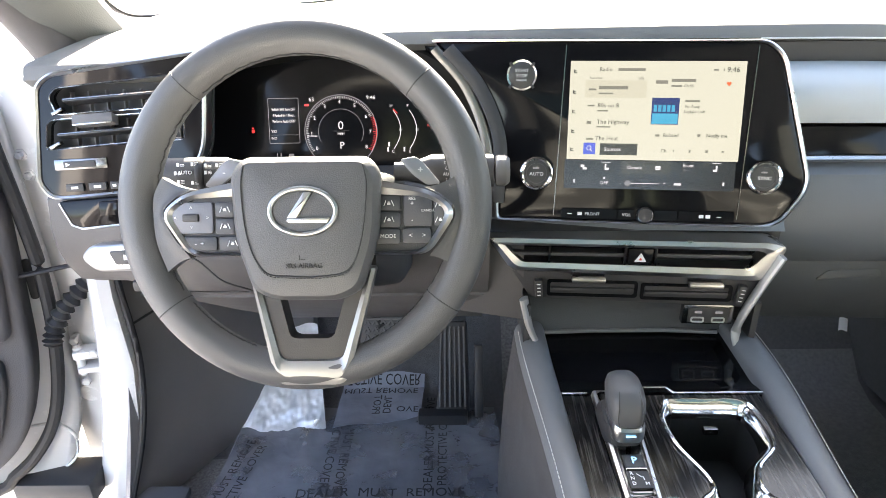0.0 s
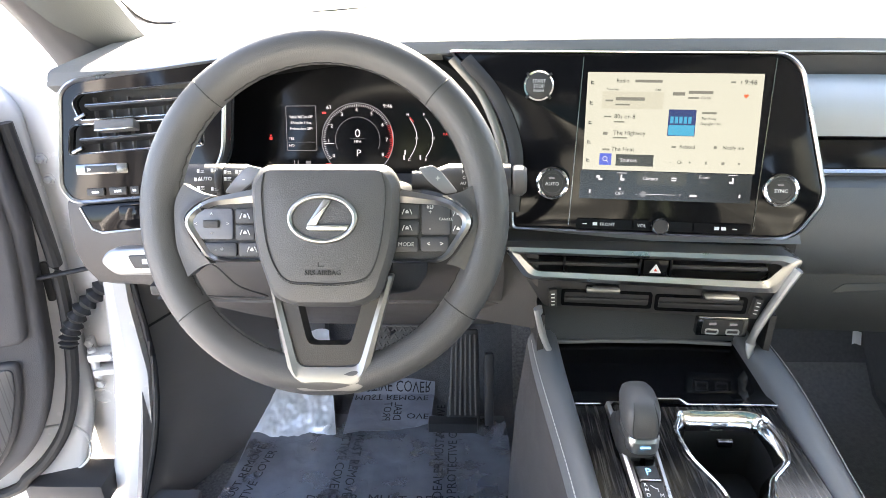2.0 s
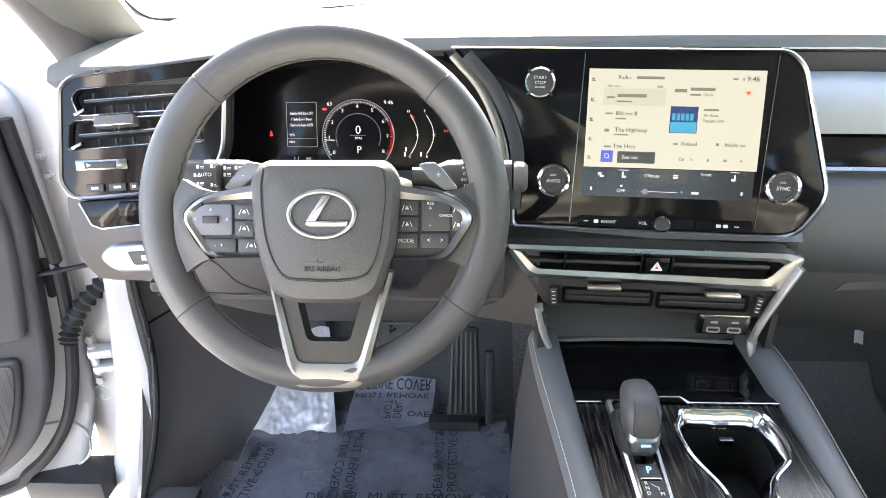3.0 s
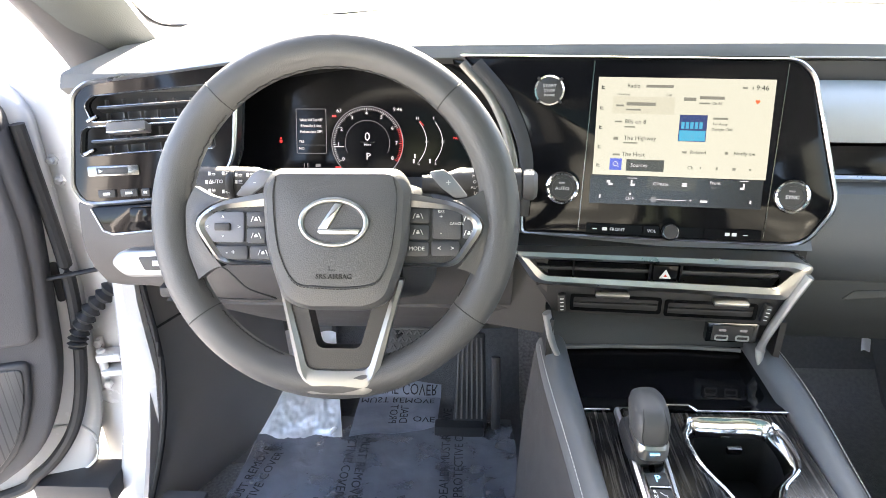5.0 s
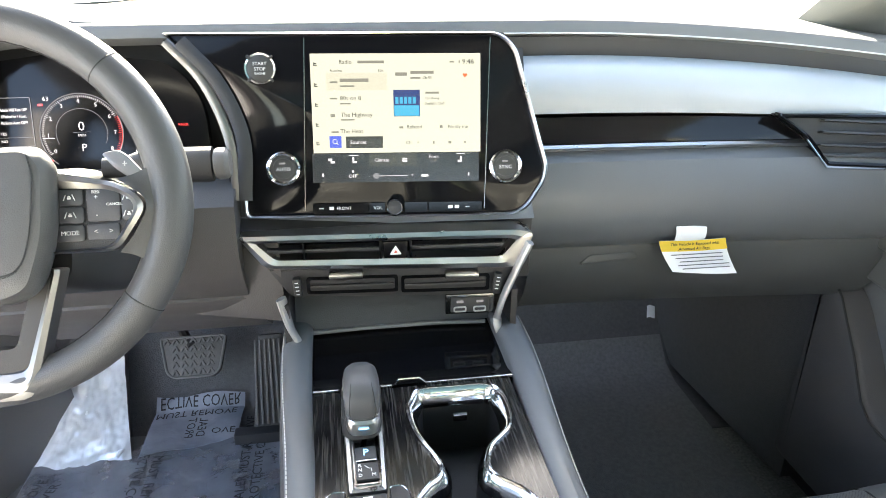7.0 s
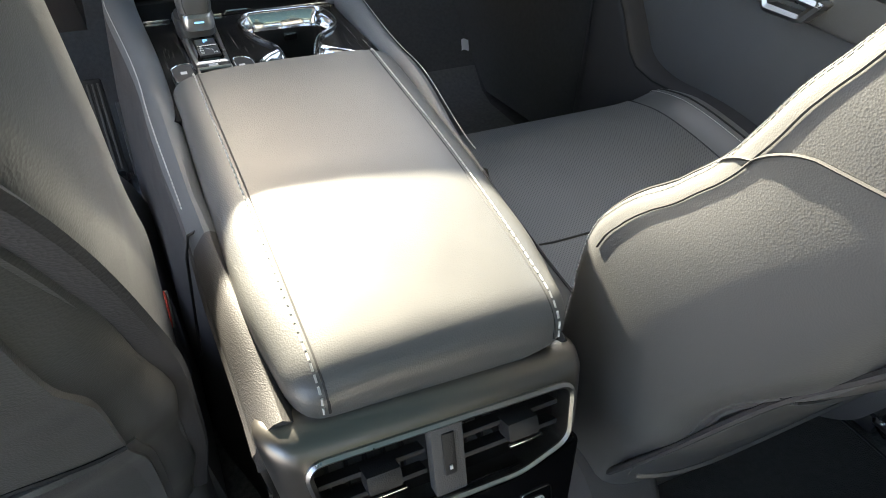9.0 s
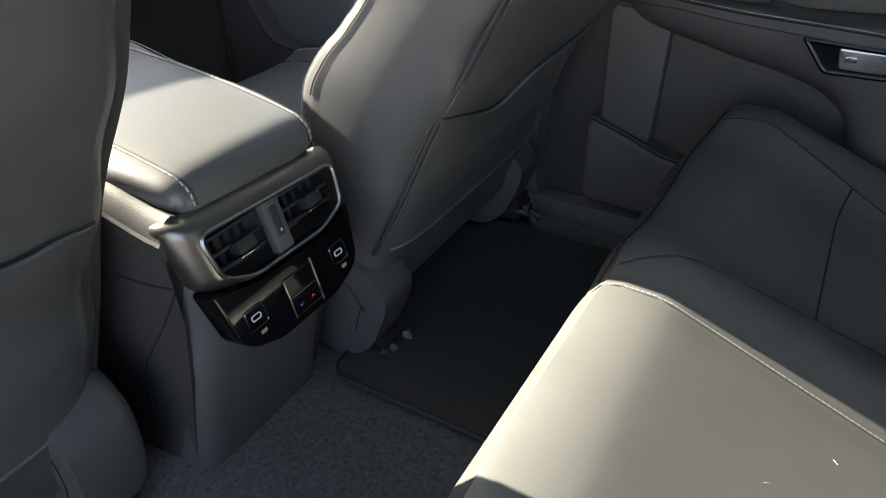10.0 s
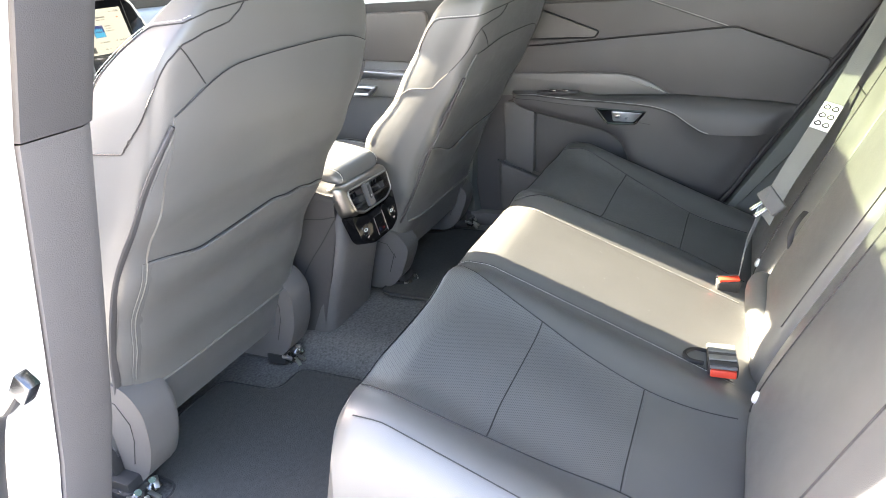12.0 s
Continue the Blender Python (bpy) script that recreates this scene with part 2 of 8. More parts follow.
LIT_NAVY = glow("lit_navy", (0.03, 0.05, 0.18), 0.06)
LIT_RED = glow("lit_red", (0.9, 0.06, 0.06), 0.06)
LIT_ORANGE = glow("lit_orange", (0.8, 0.16, 0.05), 0.06)
LIT_ICE = glow("lit_ice", (0.2, 0.55, 1.0), 0.16)


# ---- mesh helpers ----
def finish(bm, smooth=True, angle=35.0):
    bmesh.ops.recalc_face_normals(bm, faces=bm.faces)
    for f in bm.faces:
        f.smooth = smooth
    for e in bm.edges:
        if len(e.link_faces) == 2 and e.calc_face_angle(0) > radians(angle):
            e.smooth = False
    return bm


def part(name, bm, mat, parent=None, label="", smooth=True):
    """Links a bmesh as one mesh object, under a thing or a part."""
    finish(bm, smooth)
    me = bpy.data.meshes.new(name)
    bm.to_mesh(me)
    bm.free()
    me.materials.append(mat)
    ob = new(name, me)
    ob.parent = parent
    if parent is not None:
        ob.matrix_parent_inverse = parent.matrix_basis.inverted() if parent.parent is None else Matrix.Identity(4)
    if label:
        ob["label"] = label
    return ob


def thing(name, label, category, at=(0, 0, 0), group="", kind=""):
    """An Empty at a thing's base, to which its parts are parented."""
    ob = new(name)
    ob.location = at
    ob.empty_display_size = 0.05
    return tagged(ob, label, category, group, kind)


def joined(*bms):
    """Several bmeshes as one."""
    out = bms[0]
    for b in bms[1:]:
        me = bpy.data.meshes.new("scratch")
        b.to_mesh(me)
        b.free()
        out.from_mesh(me)
        bpy.data.meshes.remove(me)
    return out


def placed(bm, m):
    bmesh.ops.transform(bm, matrix=m, verts=bm.verts)
    return bm


def basis(o, x, y):
    """A frame at o with its x along x and its y near y."""
    x = Vector(x).normalized()
    z = x.cross(Vector(y)).normalized()
    y = z.cross(x)
    return Matrix(((x[0], y[0], z[0], o[0]), (x[1], y[1], z[1], o[1]), (x[2], y[2], z[2], o[2]), (0, 0, 0, 1)))


def box(cx, cy, cz, sx, sy, sz, bevel=0.004, seg=2, m=None):
    bm = bmesh.new()
    bmesh.ops.create_cube(bm, size=1)
    bmesh.ops.scale(bm, vec=(sx, sy, sz), verts=bm.verts)
    if bevel > 0:
        bmesh.ops.bevel(bm, geom=list(bm.edges), offset=min(bevel, 0.45 * min(sx, sy, sz)), segments=seg, affect="EDGES", profile=0.6)
    bmesh.ops.translate(bm, vec=(cx, cy, cz), verts=bm.verts)
    if m is not None:
        placed(bm, m)
    return bm


def rounded(pts, r, seg=5):
    """A polygon with its corners rounded; r is one radius or one for each corner."""
    out = []
    n = len(pts)
    rs = [r] * n if isinstance(r, (int, float)) else list(r)
    for i in range(n):
        p, a, b = Vector(pts[i]).to_2d(), Vector(pts[i - 1]).to_2d(), Vector(pts[(i + 1) % n]).to_2d()
        da, db = a - p, b - p
        q = min(rs[i], 0.45 * da.length, 0.45 * db.length)
        if q < 1e-5:
            out.append(p)
            continue
        s, e = p + da.normalized() * q, p + db.normalized() * q
        for k in range(seg + 1):
            t = k / seg
            out.append(s * (1 - t) ** 2 + p * 2 * t * (1 - t) + e * t * t)
    return out


def prism(pts, depth, m=None, bevel=0.0, seg=2, front=0.0):
    """An outline in x and y, drawn out from z = front back by depth, its front edge bevelled."""
    bm = bmesh.new()
    vs = [bm.verts.new((p[0], p[1], front)) for p in pts]
    f = bm.faces.new(vs)
    f.normal_update()
    if f.normal.z < 0:
        f.normal_flip()
    top = f
    r = bmesh.ops.extrude_face_region(bm, geom=[f])
    moved = [g for g in r["geom"] if isinstance(g, bmesh.types.BMVert)]
    bmesh.ops.translate(bm, vec=(0, 0, -depth), verts=moved)
    if bevel > 0:
        edges = [e for e in bm.edges if all(abs(v.co.z - front) < 1e-6 for v in e.verts)]
        bmesh.ops.bevel(bm, geom=edges, offset=bevel, segments=seg, affect="EDGES", profile=0.5)
    if m is not None:
        placed(bm, m)
    return bm


def frame_ring(outer, inner, depth, m=None, front=0.0, crown=0.0):
    """A flat ring between two outlines with the same number of points; crown lifts its middle line."""
    bm = bmesh.new()
    n = len(outer)
    mid = [(Vector(a).to_2d() + Vector(b).to_2d()) / 2 for a, b in zip(outer, inner)]
    rows = [(outer, -depth), (outer, 0.0), (mid, crown), (inner, 0.0), (inner, -depth)]
    vs = [[bm.verts.new((p[0], p[1], front + z)) for p in pts] for pts, z in rows]
    for k in range(5):
        a, b = vs[k], vs[(k + 1) % 5]
        for i in range(n):
            j = (i + 1) % n
            bm.faces.new((a[i], a[j], b[j], b[i]))
    if m is not None:
        placed(bm, m)
    return bm


def loft(rings, cap=True, closed=True, wrap=False):
    """A skin over rings of points; closed rings make a solid."""
    bm = bmesh.new()
    vs = [[bm.verts.new(p) for p in r] for r in rings]
    n = len(vs[0])
    rows = list(range(len(vs) - 1)) + ([len(vs) - 1] if wrap else [])
    for k in rows:
        a, b = vs[k], vs[(k + 1) % len(vs)]
        for i in range(n if closed else n - 1):
            j = (i + 1) % n
            bm.faces.new((a[i], a[j], b[j], b[i]))
    if cap and closed and not wrap:
        bm.faces.new(list(reversed(vs[0])))
        bm.faces.new(vs[-1])
    return bm


def sheet(fn, nu, nv, thick, away):
    """A thick panel: fn(u, v) with u, v in 0..1 gives its face, away is the way to its back."""
    bm = bmesh.new()
    away = Vector(away).normalized() * thick
    a = [[bm.verts.new(fn(i / nu, j / nv)) for j in range(nv + 1)] for i in range(nu + 1)]
    b = [[bm.verts.new(v.co + away) for v in row] for row in a]
    for i in range(nu):
        for j in range(nv):
            bm.faces.new((a[i][j], a[i + 1][j], a[i + 1][j + 1], a[i][j + 1]))
            bm.faces.new((b[i][j], b[i][j + 1], b[i + 1][j + 1], b[i + 1][j]))
    for i in range(nu):
        bm.faces.new((a[i][0], b[i][0], b[i + 1][0], a[i + 1][0]))
        bm.faces.new((a[i][nv], a[i + 1][nv], b[i + 1][nv], b[i][nv]))
    for j in range(nv):
        bm.faces.new((a[0][j], a[0][j + 1], b[0][j + 1], b[0][j]))
        bm.faces.new((a[nu][j], b[nu][j], b[nu][j + 1], a[nu][j + 1]))
    return bm


def tube(pts, r, closed=False, seg=8, flat=1.0, up=(0, 0, 1)):
    """A rod along points; flat squeezes it along up."""
    pts = [Vector(p) for p in pts]
    n = len(pts)
    rings = []
    for i, p in enumerate(pts):
        if closed:
            d = pts[(i + 1) % n] - pts[i - 1]
        else:
            d = pts[min(i + 1, n - 1)] - pts[max(i - 1, 0)]
        d.normalize()
        s = d.cross(Vector(up))
        if s.length < 1e-4:
            s = d.cross(Vector((1, 0, 0)))
        s.normalize()
        w = s.cross(d)
        rad = r(i / max(1, n - 1)) if callable(r) else r
        rings.append([p + s * rad * math.cos(2 * math.pi * k / seg) + w * rad * flat * math.sin(2 * math.pi * k / seg) for k in range(seg)])
    return loft(rings, cap=not closed, wrap=closed)


def lathe(profile, seg=32, m=None):
    """A body of revolution about z, from pairs of radius and height."""
    rings = [[(r * math.cos(2 * math.pi * k / seg), r * math.sin(2 * math.pi * k / seg), z) for k in range(seg)] for r, z in profile]
    bm = loft(rings)
    if m is not None:
        placed(bm, m)
    return bm


def smooth_path(pts, n=24):
    """Points along a smooth curve through a few given ones."""
    p = [Vector(q) for q in pts]
    p = [2 * p[0] - p[1]] + p + [2 * p[-1] - p[-2]]
    out = []
    segs = len(p) - 3
    for k in range(n + 1):
        t = k / n * segs
        i = min(int(t), segs - 1)
        t -= i
        a, b, c, d = p[i:i + 4]
        out.append(0.5 * (2 * b + (c - a) * t + (2 * a - 5 * b + 4 * c - d) * t * t + (3 * b - a - 3 * c + d) * t ** 3))
    return out


def stitches(pts, step=0.006, length=0.004, r=0.0006):
    """A row of short threads along a path."""
    pts = [Vector(p) for p in pts]
    out, carry = [], 0.0
    verts, faces = [], []
    for a, b in zip(pts, pts[1:]):
        d = b - a
        ln = d.length
        if ln < 1e-6:
            continue
        d = d / ln
        s = d.cross(Vector((0.3, 0.2, 1))).normalized()
        w = s.cross(d)
        while carry < ln:
            p = a + d * carry
            base = len(verts)
            for q in (p, p + d * length):
                for x, y in ((1, 0), (0, 1), (-1, 0), (0, -1)):
                    verts.append(q + s * r * x + w * r * y)
            for k in range(4):
                j = (k + 1) % 4
                faces.append((base + k, base + j, base + 4 + j, base + 4 + k))
            faces.append((base + 3, base + 2, base + 1, base))
            faces.append((base + 4, base + 5, base + 6, base + 7))
            carry += step
        carry -= ln
    me = bpy.data.meshes.new("scratch")
    me.from_pydata(verts, [], faces)
    bm = bmesh.new()
    bm.from_mesh(me)
    bpy.data.meshes.remove(me)
    return bm


def lettering(body, size, m, depth=0.0004, align="CENTER"):
    """Raised letters in the built-in font, in the frame m."""
    cu = bpy.data.curves.new("letters", "FONT")
    cu.body, cu.size, cu.extrude, cu.align_x, cu.align_y = body, size, depth, align, "CENTER"
    cu.resolution_u = 2
    ob = bpy.data.objects.new("letters", cu)
    scene.collection.objects.link(ob)
    me = bpy.data.meshes.new_from_object(ob.evaluated_get(bpy.context.evaluated_depsgraph_get()))
    bpy.data.objects.remove(ob)
    bpy.data.curves.remove(cu)
    bm = bmesh.new()
    bm.from_mesh(me)
    bpy.data.meshes.remove(me)
    return placed(bm, m)


def ring_xy(w, d, n=40, power=3.0, cx=0.0, cy=0.0, z=0.0):
    """A rounded-rectangle ring (superellipse) in the xy plane."""
    out = []
    for k in range(n):
        a = 2 * math.pi * k / n
        c, s = math.cos(a), math.sin(a)
        out.append((cx + w * math.copysign(abs(c) ** (2 / power), c), cy + d * math.copysign(abs(s) ** (2 / power), s), z))
    return out


def step(a, b, x):
    t = max(0.0, min(1.0, (x - a) / (b - a)))
    return t * t * (3 - 2 * t)


def curve(table, x):
    """A smooth reading of a short table of pairs."""
    if x <= table[0][0]:
        return table[0][1]
    for (a, p), (b, q) in zip(table, table[1:]):
        if x <= b:
            return p + (q - p) * step(a, b, x)
    return table[-1][1]


def bend(table, x):
    """A smooth curve through a short table of pairs, with no flat spots at the pairs."""
    i = max(0, min(len(table) - 2, sum(1 for a, _ in table if a <= x) - 1))
    (a, p), (b, q) = table[i], table[i + 1]
    d = (q - p) / (b - a)
    m0 = d if i == 0 else (q - table[i - 1][1]) / (b - table[i - 1][0])
    m1 = d if i + 2 == len(table) else (table[i + 2][1] - p) / (table[i + 2][0] - a)
    t = max(0.0, min(1.0, (x - a) / (b - a)))
    return p * (2 * t ** 3 - 3 * t ** 2 + 1) + q * (3 * t ** 2 - 2 * t ** 3) + (b - a) * (m0 * (t ** 3 - 2 * t ** 2 + t) + m1 * (t ** 3 - t ** 2))


def ease(d, r, power=2.2):
    """How full a rounded edge of radius r is at d from the rim: 0 at the rim, 1 from r on."""
    q = max(0.0, min(1.0, d / r))
    return max(0.02, (1 - (1 - q) ** power) ** (1 / power))


# ---- large structure ----
def solo(name, bm, mat, label="", category="", kind="structure"):
    return tagged(part(name, bm, mat), label, category, "", kind)


bm = bmesh.new()
bmesh.ops.create_grid(bm, x_segments=8, y_segments=8, size=150)
solo("ground", bm, ASPHALT, "pale sunlit concrete of the car park", "ground")


def floor_z(x, y):
    z = 0.335 + 0.025 * (1 - step(0.3, 0.6, y))
    z += 0.03 * (1 - step(0.10, 0.24, abs(x))) * (1 - step(0.5, 0.7, y))
    if y > 1.33:
        z += 1.0 * (y - 1.33)
    return z


solo("floor", sheet(lambda u, v: (-0.80 + 1.60 * u, -1.0 + 2.75 * v, floor_z(-0.80 + 1.60 * u, -1.0 + 2.75 * v)), 40, 60, 0.05, (0, 0, -1)),
     CARPET_GREY, "grey carpeted cabin floor", "floor")
# carpet darker than the cabin floor, laid over its front end
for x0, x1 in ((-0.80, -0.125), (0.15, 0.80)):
    solo("toe_board", sheet(lambda u, v: (x0 + (x1 - x0) * u, 1.13 + 0.61 * v, floor_z(x0 + (x1 - x0) * u, 1.13 + 0.61 * v) + 0.005), 10, 20, 0.004, (0, 0, -1)), TOE_CARPET, "darker carpet on the sloping toe board", "floor")
solo("firewall", sheet(lambda u, v: (-0.8 + 1.6 * u, 1.75, 0.6 + 0.55 * v), 4, 4, 0.03, (0, 1, 0)), DARK_PLASTIC, "dark bulkhead behind the dashboard", "wall")


def roof_z(x, y):
    return 1.60 - 0.09 * (x / 0.6) ** 2 * 0.6 - 0.06 * step(-0.6, -1.6, y) - 0.05 * step(0.1, 0.5, y)


def roof_patch(x0, x1, y0, y1, nx, ny):
    return sheet(lambda u, v: (x0 + (x1 - x0) * u, y0 + (y1 - y0) * v, roof_z(x0 + (x1 - x0) * u, y0 + (y1 - y0) * v)), nx, ny, 0.05, (0, 0, 1))


# headliner in one mesh, with the opening of a glass roof
solo("ceiling", joined(roof_patch(-0.62, 0.62, 0.40, 0.53, 14, 3), roof_patch(-0.62, 0.62, -1.75, -1.20, 14, 8), roof_patch(-0.62, -0.46, -1.20, 0.40, 4, 14), roof_patch(0.46, 0.62, -1.20, 0.40, 4, 14)),
     HEADLINER, "pale fabric headliner around the roof opening", "ceiling")
solo("window_4", sheet(lambda u, v: (-0.46 + 0.92 * u, -1.20 + 1.60 * v, roof_z(-0.46 + 0.92 * u, -1.20 + 1.60 * v) + 0.03), 8, 12, 0.004, (0, 0, 1)), ROOF_GLASS, "tinted panoramic glass roof", "roof window")

# windscreen and its surround
def screen_pt(u, v):
    x = (-0.72 + 1.44 * u) * (1 - 0.17 * v)
    return (x, 1.62 - 1.12 * v - 0.22 * (2 * u - 1) ** 2 * (1 - 0.7 * v), 1.20 + 0.36 * v + 0.02 * math.sin(math.pi * v))


# unseen band added inside the glass to keep sun off the rear backrest
solo("trim", sheet(lambda u, v: tuple(Vector(screen_pt(u, 0.785 + 0.215 * v - 0.10 * math.exp(-((u - 0.5) / 0.07) ** 4) * (1 - v))) - Vector((0, 0.002, 0.006))), 40, 4, 0.003, (0, -0.4, -1)), RUBBER, "unseen black band added at the windscreen top to block sun", "trim")
solo("window_1", sheet(screen_pt, 16, 12, 0.004, (0, 0.4, 1)), GLASS, "clear curved windscreen", "windscreen")
border = smooth_path([(-0.795, 1.15, 1.272), (-0.79, 1.26, 1.216), (-0.72, 1.36, 1.206), (-0.60, 1.45, 1.206), (-0.40, 1.53, 1.213), (-0.218, 1.57, 1.218), (0.11, 1.59, 1.220), (0.40, 1.55, 1.221), (0.60, 1.46, 1.222), (0.70, 1.36, 1.220), (0.745, 1.27, 1.230), (0.75, 1.16, 1.29)], 66)
solo("trim", tube(border, lambda t: 0.0035 + 0.004 * max(0.0, 1 - t / 0.35), seg=8, flat=0.6), RUBBER, "black border along the foot of the windscreen", "trim")
for side, nm in ((-1, "pillar_left"), (1, "pillar_right")):
    path = smooth_path([(side * 0.80, 1.24, 1.12), (side * 0.765, 1.0, 1.26), (side * 0.70, 0.72, 1.42), (side * 0.60, 0.42, 1.55)], 16)
    solo(nm, tube(path, lambda t: (0.062 if side < 0 else 0.09) - 0.012 * t, seg=14, flat=0.7), PILLAR, "grey fabric-covered windscreen pillar", "pillar")
    path = smooth_path([(side * 0.655, 0.47, 1.52), (side * 0.675, -0.4, 1.54), (side * 0.655, -1.3, 1.49), (side * 0.655, -1.75, 1.41)], 12)
    solo("trim", tube(path, 0.085, seg=12), HEADLINER, "pale roof rail above the doors", "trim")

# bonnet outside the windscreen
solo("hood", sheet(lambda u, v: (-0.85 + 1.7 * u, 1.66 + 1.5 * v, 1.135 + 0.045 * v ** 1.3 - 0.03 * (2 * u - 1) ** 2), 12, 8, 0.02, (0, 0, -1)), WHITE_PAINT,
     "white painted bonnet", "bonnet")

# front wings beside the bonnet
for side, nm in ((-1, "wing_left"), (1, "wing_right")):
    solo(nm, loft([[(side * x, y, z) for x, z in ((0.83, 1.10 - 0.03 * k), (0.90, 1.085 - 0.03 * k), (0.95, 1.02 - 0.03 * k), (0.965, 0.80), (0.955, 0.45), (0.90, 0.34), (0.86, 0.34), (0.86, 1.0))] for y, k in ((1.105, 0), (1.5, 0), (2.2, 1), (2.9, 3))]), WHITE_PAINT, "white painted front wing", "wing")

# right body side, rear end
solo("wall_right", sheet(lambda u, v: (0.80 - 0.03 * v, -1.8 + 3.55 * u, 0.30 + 0.82 * v), 12, 6, 0.12, (1, 0, 0)), DARK_PLASTIC, "dark inner body side behind the doors", "wall")
wr = solo("window_2", sheet(lambda u, v: (0.79 - 0.15 * v, 0.02 + 0.88 * u, 1.1 + 0.42 * v), 6, 4, 0.004, (1, 0, 0.3)), GLASS, "clear front side window glass", "window")
wr.visible_shadow = False
solo("window_5", sheet(lambda u, v: (0.79 - 0.15 * v, -1.7 + 1.70 * u, 1.1 + 0.42 * v), 6, 4, 0.004, (1, 0, 0.3)), PRIVACY, "dark privacy glass of the rear side window", "window")
solo("wall_rear", sheet(lambda u, v: (-0.78 + 1.56 * u, -1.8, 0.35 + 0.75 * v), 6, 4, 0.05, (0, -1, 0)), PLASTIC, "grey tailgate trim", "wall")
solo("window_3", sheet(lambda u, v: (-0.7 + 1.4 * u, -1.8 + 0.1 * v, 1.1 + 0.34 * v), 6, 4, 0.004, (0, -1, 0.3)), PRIVACY, "dark privacy glass of the tailgate", "window")
solo("wall_left", sheet(lambda u, v: (-0.80 + 0.03 * v, -1.8 + 0.85 * u, 0.30 + 0.82 * v), 6, 6, 0.12, (-1, 0, 0)), DARK_PLASTIC, "dark inner rear quarter panel", "wall")


# ---- dashboard ----
dash = thing("dashboard", "grey soft-touch car dashboard with pale top pad and black trim", "dashboard", (0, 1.0, 0.8))


def end_sag(x):
    """How far the upper dashboard sinks towards the passenger's door."""
    return 0.026 * (max(0.0, x - 0.24) / 0.42) ** 1.8


# top pad: runs from the windscreen to the lip
def pad_pt(x, y, z):
    """The top pad; at the driver's end its lip comes back to the side vent and sinks to it."""
    k = step(-0.44, -0.56, x) * step(1.25, 0.98, y)
    return (x, y - 0.1 * x * x - 0.056 * k, z - 0.018 * k - end_sag(x) * step(1.35, 0.98, y))


part("top_pad", loft([[pad_pt(x, y, z) for y, z in ((1.57, 1.10), (1.57, 1.205), (1.3, 1.214), (1.1, 1.223), (1.0, 1.2245), (0.974, 1.2235), (0.965, 1.2205), (0.9605, 1.214), (0.9575, 1.206), (0.97, 1.196), (1.2, 1.18), (1.4, 1.12))]
                      for x in [-0.735 + 1.51 * k / 40 for k in range(41)]]), DASH_TOP, dash, "pale soft top pad in full sunlight")
part("lip_line", tube([(x, 0.9565 - 0.1 * x * x, 1.2050 - end_sag(x)) for x in [0.16 + 0.6 * k / 20 for k in range(21)]], 0.0012, seg=6), STITCH, dash, "pale seam under the top pad lip")
part("core", loft([[(x, y - 0.1 * x * x, z) for y, z in ((1.5, 1.17), (1.05, 1.19), (1.03, 1.15), (1.03, 0.98), (1.04, 0.86), (1.5, 0.80))]
                   for x in [-0.77 + 1.36 * k / 16 for k in range(17)]]), DARK_PLASTIC, dash, "black inner body")
# passenger side
def pass_ring(x, prof):
    return [(x, y - 0.10 * (x - 0.1) ** 2, z - end_sag(x) * step(1.07, 1.15, z)) for y, z in prof]


xs = [0.165 + (0.775 - 0.165) * k / 14 for k in range(15)]
part("recess_band", loft([pass_ring(x, ((1.0, 1.205), (0.957, 1.200), (0.957, 1.185), (0.965, 1.160), (1.0, 1.150))) for x in xs]), DARK_PLASTIC, dash, "dark recess under the top pad")
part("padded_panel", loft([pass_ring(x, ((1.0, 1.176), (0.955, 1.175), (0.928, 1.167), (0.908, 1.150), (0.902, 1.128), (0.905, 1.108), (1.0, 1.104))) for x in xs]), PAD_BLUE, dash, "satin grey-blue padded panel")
part("gloss_trim", loft([pass_ring(x, ((1.0, 1.102), (0.9130, 1.101), (0.9062, 1.085), (0.900, 1.068), (1.0, 1.066))) for x in xs]), GLOSS_BLACK, dash, "piano-black trim strip")
part("bright_line", loft([pass_ring(x, ((1.0, 1.0665), (0.899, 1.0665), (0.895, 1.063), (0.897, 1.0585), (1.0, 1.058))) for x in xs]), SILVER, dash, "thin satin silver line")
part("lower_pad", loft([pass_ring(x, ((1.05, 1.0575), (0.905, 1.057), (0.888, 1.045), (0.876, 1.01), (0.872, 0.97), (0.882, 0.935), (0.905, 0.912), (1.05, 0.91))) for x in [0.10 + 0.675 * k / 14 for k in range(15)]]), LOWER_PAD, dash, "blue-grey soft lower pad, darkened for shade")
glove = part("glove_box", loft([pass_ring(x, ((1.1, 0.912), (0.907, 0.911), (0.905, 0.88), (0.925, 0.83), (0.955, 0.79), (1.1, 0.78))) for x in [0.20 + 0.56 * k / 12 for k in range(13)]]), GLOVE, dash, "grey glove box lid, darkened for shade")
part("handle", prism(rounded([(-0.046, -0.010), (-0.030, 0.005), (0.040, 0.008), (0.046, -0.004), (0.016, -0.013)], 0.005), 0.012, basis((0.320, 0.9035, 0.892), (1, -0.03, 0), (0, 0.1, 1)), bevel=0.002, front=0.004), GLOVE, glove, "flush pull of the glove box")

